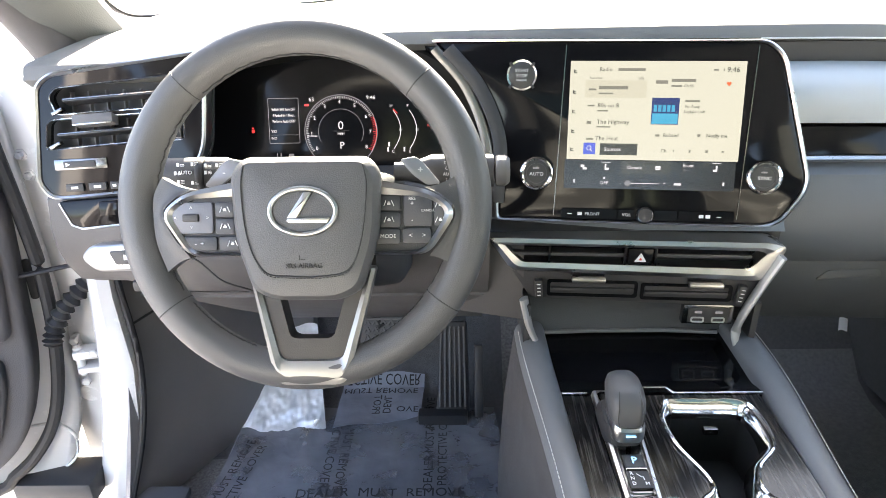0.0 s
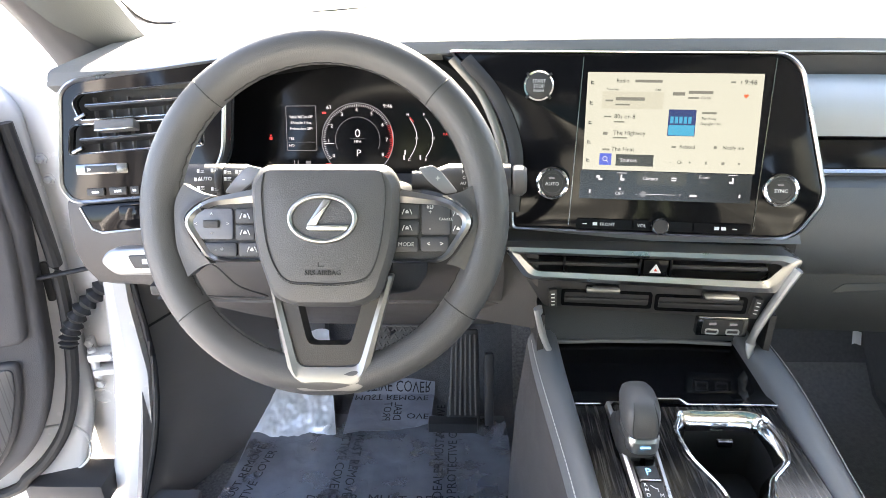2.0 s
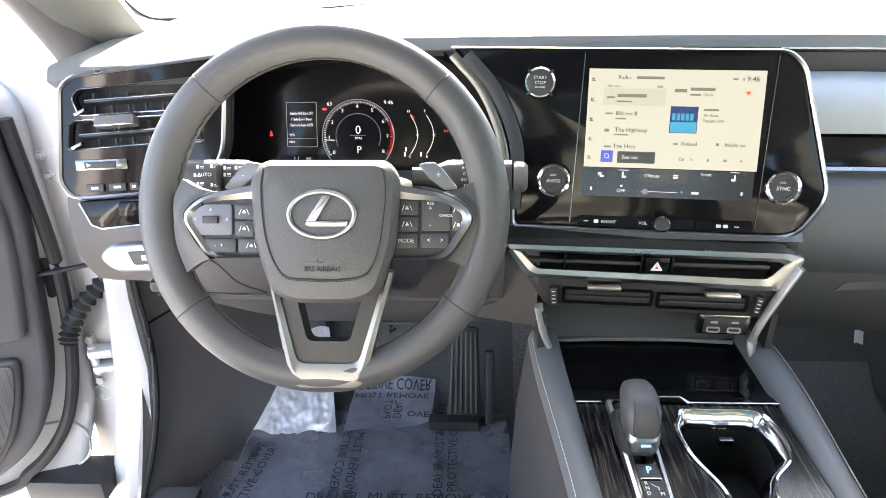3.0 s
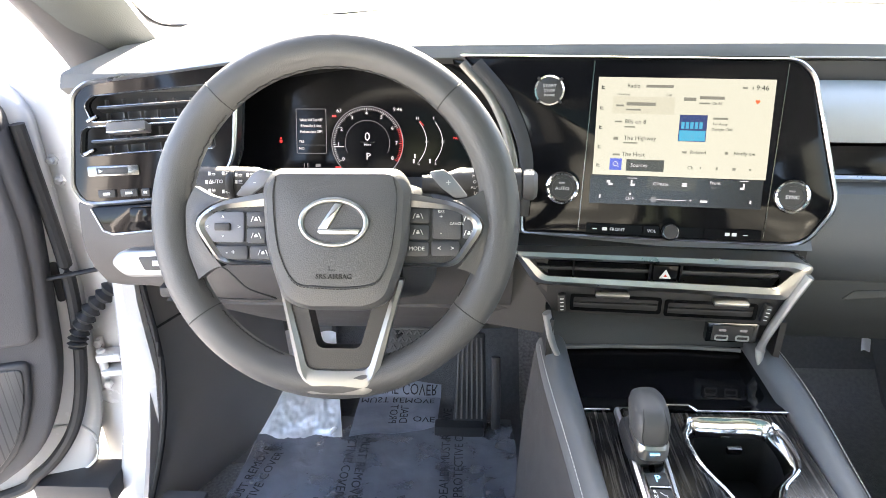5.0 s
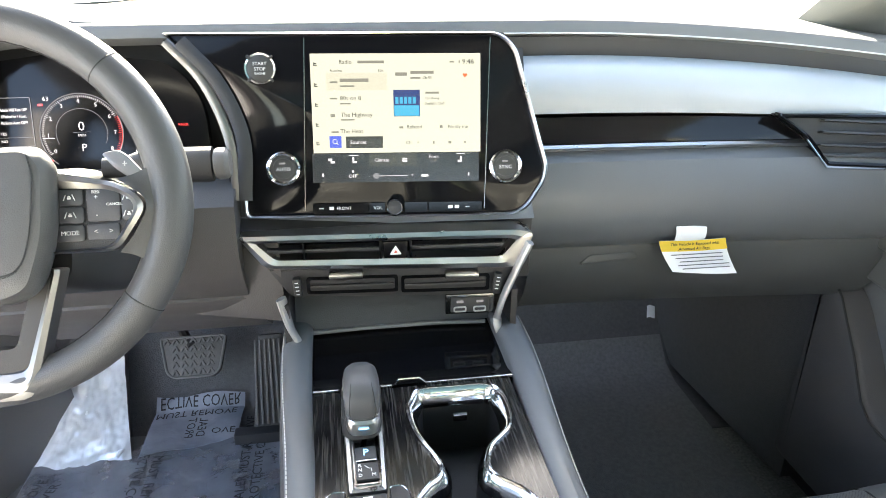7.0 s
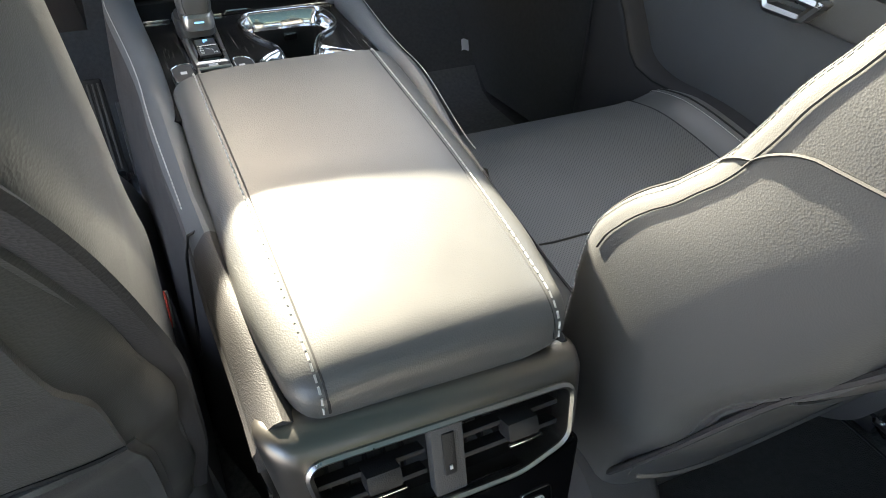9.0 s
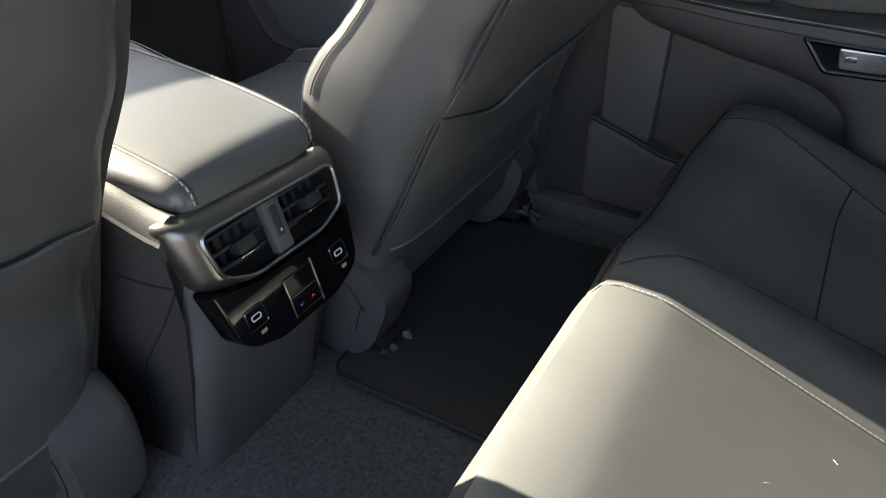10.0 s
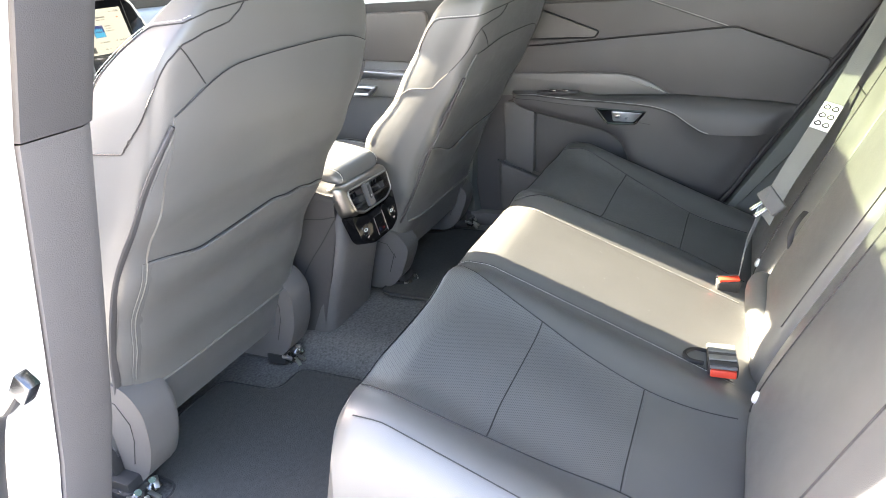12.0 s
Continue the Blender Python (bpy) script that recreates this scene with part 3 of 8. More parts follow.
# centre stack body behind the screen and vents
part("centre_body", loft([[(x, y, z) for y, z in ((1.03, 1.17), (0.93, 1.19), (0.90, 1.12), (0.862, 1.0), (0.842, 0.99), (0.845, 0.90), (0.95, 0.895), (1.03, 0.89))] for x in (-0.2, -0.05, 0.1, 0.18)]), DARK_PLASTIC, dash)
part("shelf_pad", sheet(lambda u, v: (-0.195 + 0.375 * u, 0.842 + 0.02 * v - 0.055 * (-0.195 + 0.375 * u), 0.990 + 0.022 * v), 10, 3, 0.03, (0, 1, 0)), SHELF, dash, "blue-grey padded ledge below the screen, lightened for light from above")

# driver side: knee panel, lower left, end cap
def knee_ring(x, prof):
    k = step(-0.55, -0.74, x)
    return [(x, y + 0.05 * k, z) for y, z in prof]


xs = [-0.765 + (0.575) * k / 14 for k in range(15)]
part("knee_panel", loft([knee_ring(x, ((1.03, 1.045), (0.842, 1.042), (0.822, 1.03), (0.812, 0.99), (0.812, 0.965), (0.822, 0.935), (0.845, 0.90), (0.885, 0.875), (1.1, 0.84), (1.1, 0.9))) for x in xs]), KNEE, dash, "grey soft knee panel under the wheel")
part("column_trim", loft([[(x, y, 0.90 + (z - 0.90) * (0.25 + 0.75 * step(-0.66, -0.54, x))) for y, z in ((1.1, 0.90), (0.850, 0.899), (0.847, 0.894), (0.862, 0.872), (0.93, 0.818), (1.03, 0.748), (1.045, 0.738), (1.06, 0.742), (1.12, 0.76))] for x in [-0.66 + 0.47 * k / 10 for k in range(11)]]), KNEE, dash, "brownish-grey lower trim")
part("console_cheek", loft([[(x, y, z) for y, z in ((1.05, 0.98), (0.835 + 0.25 * (-0.145 - x), 0.978), (0.825 + 0.25 * (-0.145 - x), 0.94), (0.84 + 0.3 * (-0.145 - x), 0.86), (1.05, 0.80))] for x in [-0.29 + 0.145 * k / 6 for k in range(7)]]), KNEE, dash, "grained plastic cheek beside the console")


# ---- instrument cluster ----
CL = basis((-0.40, 0.965, 1.095), (1, 0, 0), (0, 0.3, 1))
cluster = thing("instrument_cluster", "black digital instrument cluster showing a tachometer at idle, in park", "instrument panel", (-0.4, 0.97, 1.03))
part("display", prism(rounded([(-0.20, -0.075), (-0.185, 0.03), (-0.15, 0.075), (0, 0.095), (0.13, 0.08), (0.165, 0.03), (0.17, -0.075)], 0.03), 0.02, CL), SCREEN_BLACK, cluster)
arch = [(-0.225, -0.08), (-0.222, 0.0), (-0.195, 0.06), (-0.14, 0.098), (-0.02, 0.115), (0.10, 0.105), (0.165, 0.07), (0.195, 0.01), (0.20, -0.08)]
hood_rings = []
for s, zf, yo in ((1.0, -0.005, 0.0), (1.0, 0.030, 0.002), (1.02, 0.042, 0.003), (1.06, 0.040, 0.003), (1.10, 0.0, 0.0)):
    ring = [CL @ Vector((p[0] * s, p[1] * s + yo, zf)) for p in smooth_path([(*q, 0) for q in arch], 30)]
    hood_rings.append(ring)
part("hood", loft(hood_rings, closed=False), HOOD_SATIN, cluster, "dark hood around the display")


# ---- centre screen ----
SC = basis((0, 0.831, 1.017), (1, -0.1, 0), (0, 0.27, 1))
media = thing("infotainment_screen", "black centre touchscreen with silver edge, lit radio page and knobs", "touchscreen", (0, 0.83, 1.0))
outline = [(-0.262, 0.204), (0.127, 0.204), (0.146, 0.187), (0.186, 0.047), (0.183, 0.030), (0.157, -0.010), (-0.178, -0.010), (-0.182, 0.072), (-0.215, 0.160)]
radii = [0.004, 0.02, 0.02, 0.02, 0.01, 0.02, 0.006, 0.05, 0.05]
panel = part("bezel", prism(rounded(outline, radii), 0.035, SC, bevel=0.003), GLOSS_BLACK, media, "piano-black bezel")
edge = rounded(outline, radii)
c = Vector((-0.02, 0.1))
grown = [p + (p - c).normalized() * 0.005 for p in edge]
part("chrome_edge", frame_ring(grown, edge, 0.03, SC, front=0.0005, crown=0.002), SILVER, media, "bright silver edging")


# ---- centre vents ----
VE = basis((0, 0.812, 0.0), (1, -0.06, 0), (0, 0, 1))
vent = thing("centre_air_vent", "centre air vents in a satin silver frame with hazard switch", "air vent", (0, 0.81, 0.9))
outer = rounded([(-0.192, 0.990), (0.152, 0.988), (0.172, 0.982), (0.155, 0.938), (0.14, 0.936), (-0.155, 0.946), (-0.165, 0.950)], 0.006)
inner = rounded([(-0.172, 0.981), (0.140, 0.977), (0.150, 0.974), (0.134, 0.954), (0.125, 0.952), (-0.146, 0.957), (-0.152, 0.960)], 0.004)
part("silver_frame", frame_ring(outer, inner, 0.03, VE, crown=0.003), SILVER, vent, "satin silver surround")
part("backing", prism(inner, 0.01, VE, front=-0.022), GLOSS_BLACK, vent)
part("lower_panel", prism(rounded([(-0.163, 0.944), (0.152, 0.937), (0.139, 0.893), (-0.136, 0.902)], 0.006), 0.03, VE, bevel=0.003, front=-0.006), DARK_PLASTIC, vent)


# ---- centre console ----
console = thing("centre_console", "grey centre console with black wood deck, cup holders and padded rails", "centre console", (0, 0.4, 0.35))


def rail_x(y, side):
    """Inner and outer line of a padded rail."""
    if side < 0:
        return curve(((0.1, -0.088), (0.2, -0.093), (0.25, -0.097), (0.33, -0.102), (0.48, -0.103), (0.79, -0.113)), y), curve(((0.1, -0.117), (0.25, -0.123), (0.48, -0.132), (0.82, -0.152)), y)
    return curve(((0.1, 0.092), (0.2, 0.105), (0.25, 0.110), (0.48, 0.119), (0.79, 0.126)), y), curve(((0.1, 0.113), (0.25, 0.131), (0.48, 0.147), (0.82, 0.168)), y)


def deck_z(y):
    return curve(((0.10, 0.788), (0.20, 0.809), (0.30, 0.824), (0.48, 0.842), (0.70, 0.847), (0.95, 0.838)), y)


for side in (-1, 1):
    tops, flanks = [], []
    for k in range(33):
        y = 0.100 + 0.750 * k / 32
        a, b = rail_x(y, side)
        z = deck_z(y) - (0.012 * (1 - step(0.10, 0.19, y)) if side > 0 else 0.0)
        soft = 1 - step(0.30, 0.50, y)
        o = side * 0.012
        lean = 0.10 * (1 - step(0.09, 0.34, y))
        if side < 0:
            o = side * (0.012 * step(0.30, 0.48, y) - 0.009 * (1 - step(0.30, 0.48, y)))
        tops.append([(a, y, z - 0.03), (a, y, z + 0.001), (a + side * 0.003, y, z + 0.006), (a + side * 0.009, y, z + 0.0095), ((a + b) / 2, y, z + 0.0105 - 0.002 * soft), (b - side * 0.009, y, z + 0.008 - 0.004 * soft), (b - side * 0.003, y, z + 0.002 - 0.007 * soft), (b, y, z - 0.006 - 0.010 * soft), (b, y, z - 0.03)])
        flanks.append([(b - side * 0.002, y, z - 0.010), (b + side * 0.001, y, z - 0.014), (b + 0.5 * o, y + 0.06 * lean, z - 0.06), (b + o, y + 0.15 * lean, z - 0.12), (b + 1.5 * o, y + 0.55 * lean, z - 0.25), (b + 1.5 * o, y + lean, floor_z(b, y) - 0.01), (a, y + lean, floor_z(b, y) - 0.01), (a, y, z - 0.032)])
    part("side_rail", loft(tops[7:]), SOFT_DASH, console, "blue-grey padded side rail")
    # plastic end behind the joint; its soft shade is put into the darker colour
    part("rear_rail", loft(tops[:8]), KNEE, console, "grained plastic end of the side rail, darkened for soft shade")
    part("side_panel", loft(flanks), KNEE, console, "brownish-grey side panel of the console")
well_pts = [(0.006, 0.682), (0.050, 0.684), (0.092, 0.681), (0.103, 0.655), (0.098, 0.610), (0.070, 0.578), (0.064, 0.545), (0.090, 0.516), (0.100, 0.490), (0.098, 0.450), (0.045, 0.438), (-0.008, 0.450), (-0.012, 0.512), (0.000, 0.536), (0.015, 0.550), (0.014, 0.570), (-0.002, 0.612), (-0.006, 0.655)]
well = [p.to_2d() for p in smooth_path([(*p, 0) for p in well_pts[-1:] + well_pts + well_pts[:2]], 21 * 5)][5:-10]


def inset(pts, d):
    """An outline drawn inwards by d."""
    out = []
    n = len(pts)
    area = sum(pts[i - 1][0] * pts[i][1] - pts[i][0] * pts[i - 1][1] for i in range(n))
    g = 1 if area > 0 else -1
    for i in range(n):
        a, p, b = pts[i - 1], pts[i], pts[(i + 1) % n]
        t = (Vector((b[0], b[1])) - Vector((a[0], a[1]))).normalized()
        out.append(Vector((p[0] - g * t.y * d, p[1] + g * t.x * d)))
    return out


def holed(outer, hole, z, depth):
    """A level plate with a hole through it."""
    bm = bmesh.new()
    edges = []
    for loop in (outer, hole):
        vs = [bm.verts.new((p[0], p[1], z)) for p in loop]
        edges += [bm.edges.new((vs[i - 1], vs[i])) for i in range(len(vs))]
    bmesh.ops.triangle_fill(bm, edges=edges, use_beauty=True)
    r = bmesh.ops.extrude_face_region(bm, geom=list(bm.faces))
    bmesh.ops.translate(bm, vec=(0, 0, -depth), verts=[g for g in r["geom"] if isinstance(g, bmesh.types.BMVert)])
    return bm


part("deck", holed([(-0.112, 0.42), (0.119, 0.42), (0.119, 0.695), (-0.112, 0.695)], well, 0.845, 0.02), WOOD, console, "gloss black wood-grain deck")
part("tray", sheet(lambda u, v: (-0.114 + 0.246 * u, 0.699 + 0.235 * v, 0.845 - 0.010 * step(0, 0.15, v) + 0.0 * v), 8, 16, 0.03, (0, 0, -1)), GLOSS_BLACK, console, "gloss black front tray")
for x, w in ((-0.095, 0.030), (-0.0265, 0.014), (0.072, 0.104)):
    part("divider", box(x, 0.6972, 0.8462, w, 0.0028, 0.004, 0.001), CHROME, console, "thin bright divider strip")
part("tray_tab", joined(tube([(-0.016, 0.697, 0.8465), (-0.012, 0.7085, 0.8465), (0.014, 0.7085, 0.8465), (0.021, 0.697, 0.8465)], 0.0013, seg=6)), CHROME, console)
cup = part("cup_holder", loft([[(p[0], p[1], z) for p in inset(well, d)] for d, z in ((0.0100, 0.830), (0.0105, 0.80), (0.011, 0.765))] + [[(0.045 + (p[0] - 0.045) * 0.02, 0.56 + (p[1] - 0.56) * 0.02, 0.764) for p in well]], cap=False), RUBBER, console, "black moulded cup holder well")
rim_rows = [(-0.0025, 0.8450), (-0.002, 0.8485), (0.0, 0.8495), (0.002, 0.8485), (0.0045, 0.845), (0.0095, 0.834), (0.0105, 0.828)]
part("chrome_rim", loft([[(p[0], p[1], z) for p in inset(well, d)] for d, z in rim_rows], cap=False), CHROME, cup, "polished metal rim")
part("bottle_tab", box(0.054, 0.661, 0.822, 0.016, 0.006, 0.008, 0.001), DARK_CHROME, cup)
part("bottle_tab", box(0.074, 0.588, 0.815, 0.010, 0.010, 0.018, 0.002), DARK_PLASTIC, cup)
for side in (-1, 1):
    line = []
    for k in range(41):
        y = 0.30 + 0.53 * k / 40
        a_, b_ = rail_x(y, side)
        line.append(Vector((b_ - side * 0.003, y, deck_z(y) + 0.0052)))
    part("stitching", stitches(line), STITCH, console, "white top stitching")
    a_, b_ = rail_x(0.277, side)
    part("rail_joint", tube([(a_, 0.277, 0.822), ((a_ + b_) / 2, 0.277, 0.8245), (b_ - side * 0.002, 0.277, 0.820), (b_ + side * 0.003, 0.277, 0.80), (b_ + side * 0.012, 0.277, 0.70)], 0.0013, seg=5), SEAM, console)


# ---- armrest ----
armrest = thing("armrest", "grey stitched leather armrest lid on the centre console", "armrest", (0.01, 0.28, 0.8))


def lid_line(y):
    """The straight run of the lid's lower shell."""
    return 0.860 - 0.095 * (0.47 - y)


def arm_top(y):
    """The padded top falls away towards the rear."""
    return 0.864 - 0.070 * (0.47 - y) - 0.30 * max(0.0, 0.34 - y) ** 2


def arm_sides(y):
    return curve(((0.098, -0.091), (0.19, -0.102), (0.49, -0.103)), y), curve(((0.098, 0.105), (0.19, 0.114), (0.49, 0.120)), y)


def arm_full(y):
    return ease(0.49 - y, 0.020, 2.4) * ease(y - 0.096, 0.030, 2.6)


rings = []
for k in range(41):
    t = k / 40
    y = 0.096 + 0.394 * t ** 1.7
    e = arm_full(y)
    zt, zb = arm_top(y), lid_line(y) - 0.040
    mid = zb + 0.45 * (zt - zb)
    xl, xr = arm_sides(y)
    c, w = (xl + xr) / 2, (xr - xl) / 2 - 0.022 * (1 - e)
    ring = []
    for j in range(48):
        a = 2 * math.pi * j / 48
        px = math.copysign(abs(math.cos(a)) ** (2 / 6.0), math.cos(a))
        pz = math.copysign(abs(math.sin(a)) ** (2 / 3.2), math.sin(a))
        h = (zt - mid) if pz > 0 else (mid - zb)
        ring.append((c + w * px, y, mid + h * pz * (e if pz > 0 else 1) + 0.003 * (1 - px * px) * (pz > 0)))
    rings.append(ring)
part("pad", loft(rings), LEATHER, armrest)


def arm_pt(x, y, up=0.0):
    e = arm_full(y)
    zt, zb = arm_top(y), lid_line(y) - 0.040
    mid = zb + 0.45 * (zt - zb)
    xl, xr = arm_sides(y)
    px = min(0.98, abs(x - (xl + xr) / 2) / ((xr - xl) / 2 - 0.022 * (1 - e)))
    pz = (1 - px ** 6) ** (1 / 3.2)
    return Vector((x, y, mid + (zt - mid) * e * pz + 0.0030 * (1 - px * px) + 0.0006 + up))


for g, x0, x1 in ((-1, -0.073, -0.0805), (1, 0.091, 0.098)):
    line = [arm_pt(x0 + (x1 - x0) * (k / 70) ** 0.8, 0.0965 + 0.387 * (k / 70) ** 1.15) for k in range(71)]
    line.insert(0, line[0] + Vector((0, -0.001, -0.008)))
    part("lid_seam", tube([p + Vector((-0.0035 * g, 0, -0.0004)) for p in line], 0.0010, seg=5), SEAM, armrest)
    part("stitching", stitches(line, 0.0072, 0.0052, 0.0009), STITCH, armrest, "white top stitching")
shell = []
for h, d in ((-0.060, 0.014), (-0.058, 0.007), (-0.052, 0.004), (-0.040, 0.004), (-0.030, 0.006)):
    ring = []
    for q in rounded([(-0.100 + d, 0.104 + d), (0.109 - d, 0.104 + d), (0.118 - d, 0.49 - d), (-0.103 + d, 0.49 - d)], [0.028, 0.028, 0.012, 0.012], 6):
        ring.append((q[0], q[1], lid_line(q[1]) + h))
    shell.append(ring)
part("lid_shell", loft(shell), LID_SHELL, armrest, "dark lower shell of the lid")


# ---- rear of the console ----
RV = basis((0, 0.075, 0.72), (1, 0, 0), (0, 0.25, 1))
rvent = thing("rear_air_vent", "twin rear air vents in bronze-silver frame above gloss black switches", "air vent", (0, 0.1, 0.38))
tower = []
for z, w, yb in ((0.37, 0.109, 0.178), (0.45, 0.108, 0.158), (0.55, 0.107, 0.130), (0.64, 0.106, 0.104), (0.72, 0.107, 0.100), (0.79, 0.109, 0.112)):
    tower.append([(x, y, z) for x, y, _ in (tuple(p) + (0,) for p in rounded([(0.004 - w, yb + 0.25), (0.004 - w, yb), (0.004 + w, yb), (0.004 + w, yb + 0.25)], [0.01, 0.034, 0.034, 0.01], 6))])
part("tower", loft(tower), PLASTIC, rvent, "grained grey plastic tower")
ro = rounded([(-0.117, 0.080), (0.112, 0.068), (0.104, 0.000), (0.055, -0.020), (-0.055, -0.018), (-0.105, 0.001)], 0.014)
ri = rounded([(-0.090, 0.055), (0.091, 0.048), (0.087, 0.005), (0.05, -0.008), (-0.05, -0.006), (-0.083, 0.009)], 0.010)


def between_lines(k, z):
    return [RV @ Vector((a[0] + (b[0] - a[0]) * k, a[1] + (b[1] - a[1]) * k, z)) for a, b in zip(ro, ri)]


fr = part("frame", loft([between_lines(k, z) for k, z in ((0.02, -0.022), (0, -0.014), (0.05, -0.007), (0.22, 0.002), (0.45, 0.008), (0.75, 0.0115), (1.0, 0.012), (1.0, -0.03))], cap=False), BRONZE, rvent, "bronze-grey satin frame")
part("inner_line", frame_ring(inset(ri, -0.0045), ri, 0.02, RV, front=0.0135, crown=0.0016), SILVER, fr, "thin silver inner line")
part("backing", prism(ri, 0.01, RV, front=-0.03), DARK_PLASTIC, rvent)
part("switch_panel", prism(rounded([(-0.104, 0.000), (-0.05, -0.015), (0.05, -0.017), (0.103, -0.002), (0.092, -0.064), (0.080, -0.078), (0.045, -0.090), (-0.045, -0.090), (-0.080, -0.078), (-0.093, -0.064)], 0.008), 0.03, RV, bevel=0.003, front=0.008), GLOSS_BLACK, rvent)


# ---- steering wheel ----
WH = basis((-0.376, 0.661, 1.102), (1, 0, 0), (0, 0.418, 1))
wheel = thing("steering_wheel", "grey leather steering wheel with round emblem pad and silver lower spoke", "steering wheel", (-0.376, 0.7, 1.1))
R, r = 0.1605, 0.0175


def rim_pt(a, b, lift=0.0):
    rr = r * (1.0 + 0.08 * abs(math.cos(a)) ** 2) + lift
    return WH @ Vector(((R + rr * math.cos(b)) * math.cos(a), (R + rr * math.cos(b)) * math.sin(a), rr * 1.02 * math.sin(b)))


part("rim", loft([[rim_pt(2 * math.pi * k / 96, 2 * math.pi * j / 20) for j in range(20)] for k in range(96)], wrap=True), WHEEL_LEATHER, wheel)
for deg in (46, 134, 217, -35):
    part("rim_seam", tube([rim_pt(radians(deg), 2 * math.pi * j / 24, -0.0002) for j in range(24)], 0.0007, closed=True, seg=5), SEAM, wheel)
for d0, d1 in ((49, 131), (137, 214), (220, 250), (-68, -38), (-32, 43)):
    pts = [rim_pt(radians(d0 + (d1 - d0) * k / 30), radians(168 + (3.5 if k % 2 else -3.5)), 0.0002) for k in range(31)]
    part("stitching", joined(tube(pts, 0.0007, seg=4), tube([rim_pt(radians(d0 + (d1 - d0) * k / 30), radians(168), 0.0001) for k in range(31)], 0.0004, seg=4)), SEAM, wheel, "dark cross stitching")
HX = 0.010
hub = rounded([(-0.058, 0.045), (0.058, 0.045), (0.069, 0.030), (0.066, -0.030), (0.050, -0.078), (0.030, -0.087), (-0.030, -0.087), (-0.050, -0.078), (-0.066, -0.030), (-0.069, 0.030)], 0.02)
pad_rings = []
for s, z in ((0.72, -0.02), (0.84, 0.0), (0.95, 0.021), (0.99, 0.033), (0.965, 0.043), (0.90, 0.049), (0.7, 0.0515), (0.3, 0.053)):
    pad_rings.append([WH @ Vector((HX + p[0] * s, -0.02 + (p[1] + 0.02) * s, z)) for p in hub])
pad = part("airbag_pad", loft(pad_rings), WHEEL_LEATHER, wheel)
seam_line = smooth_path([(HX - 0.053, 0.036, 0.0495), (HX - 0.055, 0.015, 0.0513), (HX - 0.050, -0.030, 0.0517), (HX - 0.036, -0.058, 0.0517), (HX - 0.012, -0.0625, 0.0523), (HX + 0.018, -0.0625, 0.0523), (HX + 0.040, -0.056, 0.0517), (HX + 0.051, -0.030, 0.0517), (HX + 0.056, 0.015, 0.0513), (HX + 0.053, 0.036, 0.0495)], 60)
part("pad_seam", tube([WH @ p for p in seam_line], 0.0007, seg=5), SEAM, pad)
part("stitching", stitches([WH @ (p + Vector((0, -0.0016, 0.0004))) for p in seam_line[18:43]], 0.0034, 0.0022, 0.0004), SEAM, pad)
oval = [WH @ Vector((HX + 0.0292 * math.cos(2 * math.pi * k / 48), -0.005 + 0.0202 * math.sin(2 * math.pi * k / 48), 0.0535)) for k in range(48)]
part("emblem_ring", tube(oval, 0.0024, closed=True, seg=12), SILVER, pad, "oval chrome emblem ring")
for bar in ([(0.0015, 0.0165), (0.0090, 0.0165), (-0.0050, -0.0062), (-0.0140, -0.0062)], [(-0.0125, -0.0060), (0.0245, -0.0060), (0.0222, -0.0108), (-0.0118, -0.0108), (-0.0145, -0.0088)]):
    part("emblem_bar", prism(rounded([(x + HX, y - 0.0045) for x, y in bar], 0.001, 3), 0.003, WH, bevel=0.0008, front=0.0556), SILVER, pad, "chrome emblem bar")
part("lettering", lettering("SRS AIRBAG", 0.0062, WH @ pose(HX, -0.0535, 0.0530)), SEAM, pad)
part("pad_mark", joined(box(0, 0, 0, 0.004, 0.0006, 0.0006, 0, m=WH @ pose(HX - 0.001, -0.0475, 0.0534)), box(0, 0, 0, 0.0006, 0.004, 0.0006, 0, m=WH @ pose(HX - 0.004, -0.0460, 0.0534))), SEAM, pad)
SX = 0.007
vo = rounded([(SX - 0.058, -0.062), (SX + 0.062, -0.058), (SX + 0.033, -0.170), (SX - 0.035, -0.170)], [0.004, 0.004, 0.012, 0.012])
vi = rounded([(SX - 0.0515, -0.062), (SX + 0.0555, -0.058), (SX + 0.0285, -0.147), (SX - 0.0300, -0.147)], [0.004, 0.004, 0.009, 0.009])
vn = rounded([(SX - 0.036, -0.062), (SX + 0.040, -0.058), (SX + 0.020, -0.126), (SX - 0.021, -0.126)], [0.004, 0.004, 0.007, 0.007])
part("spoke_liner", frame_ring(vi, vn, 0.024, WH, front=0.012, crown=0.0), SPOKE_DARK, wheel, "dark grey inner face of the lower spoke")
part("lower_spoke", frame_ring(vo, vi, 0.02, WH, front=0.015, crown=0.0035), SPOKE_SILVER, wheel, "satin silver lower spoke")
PX = 0.0078
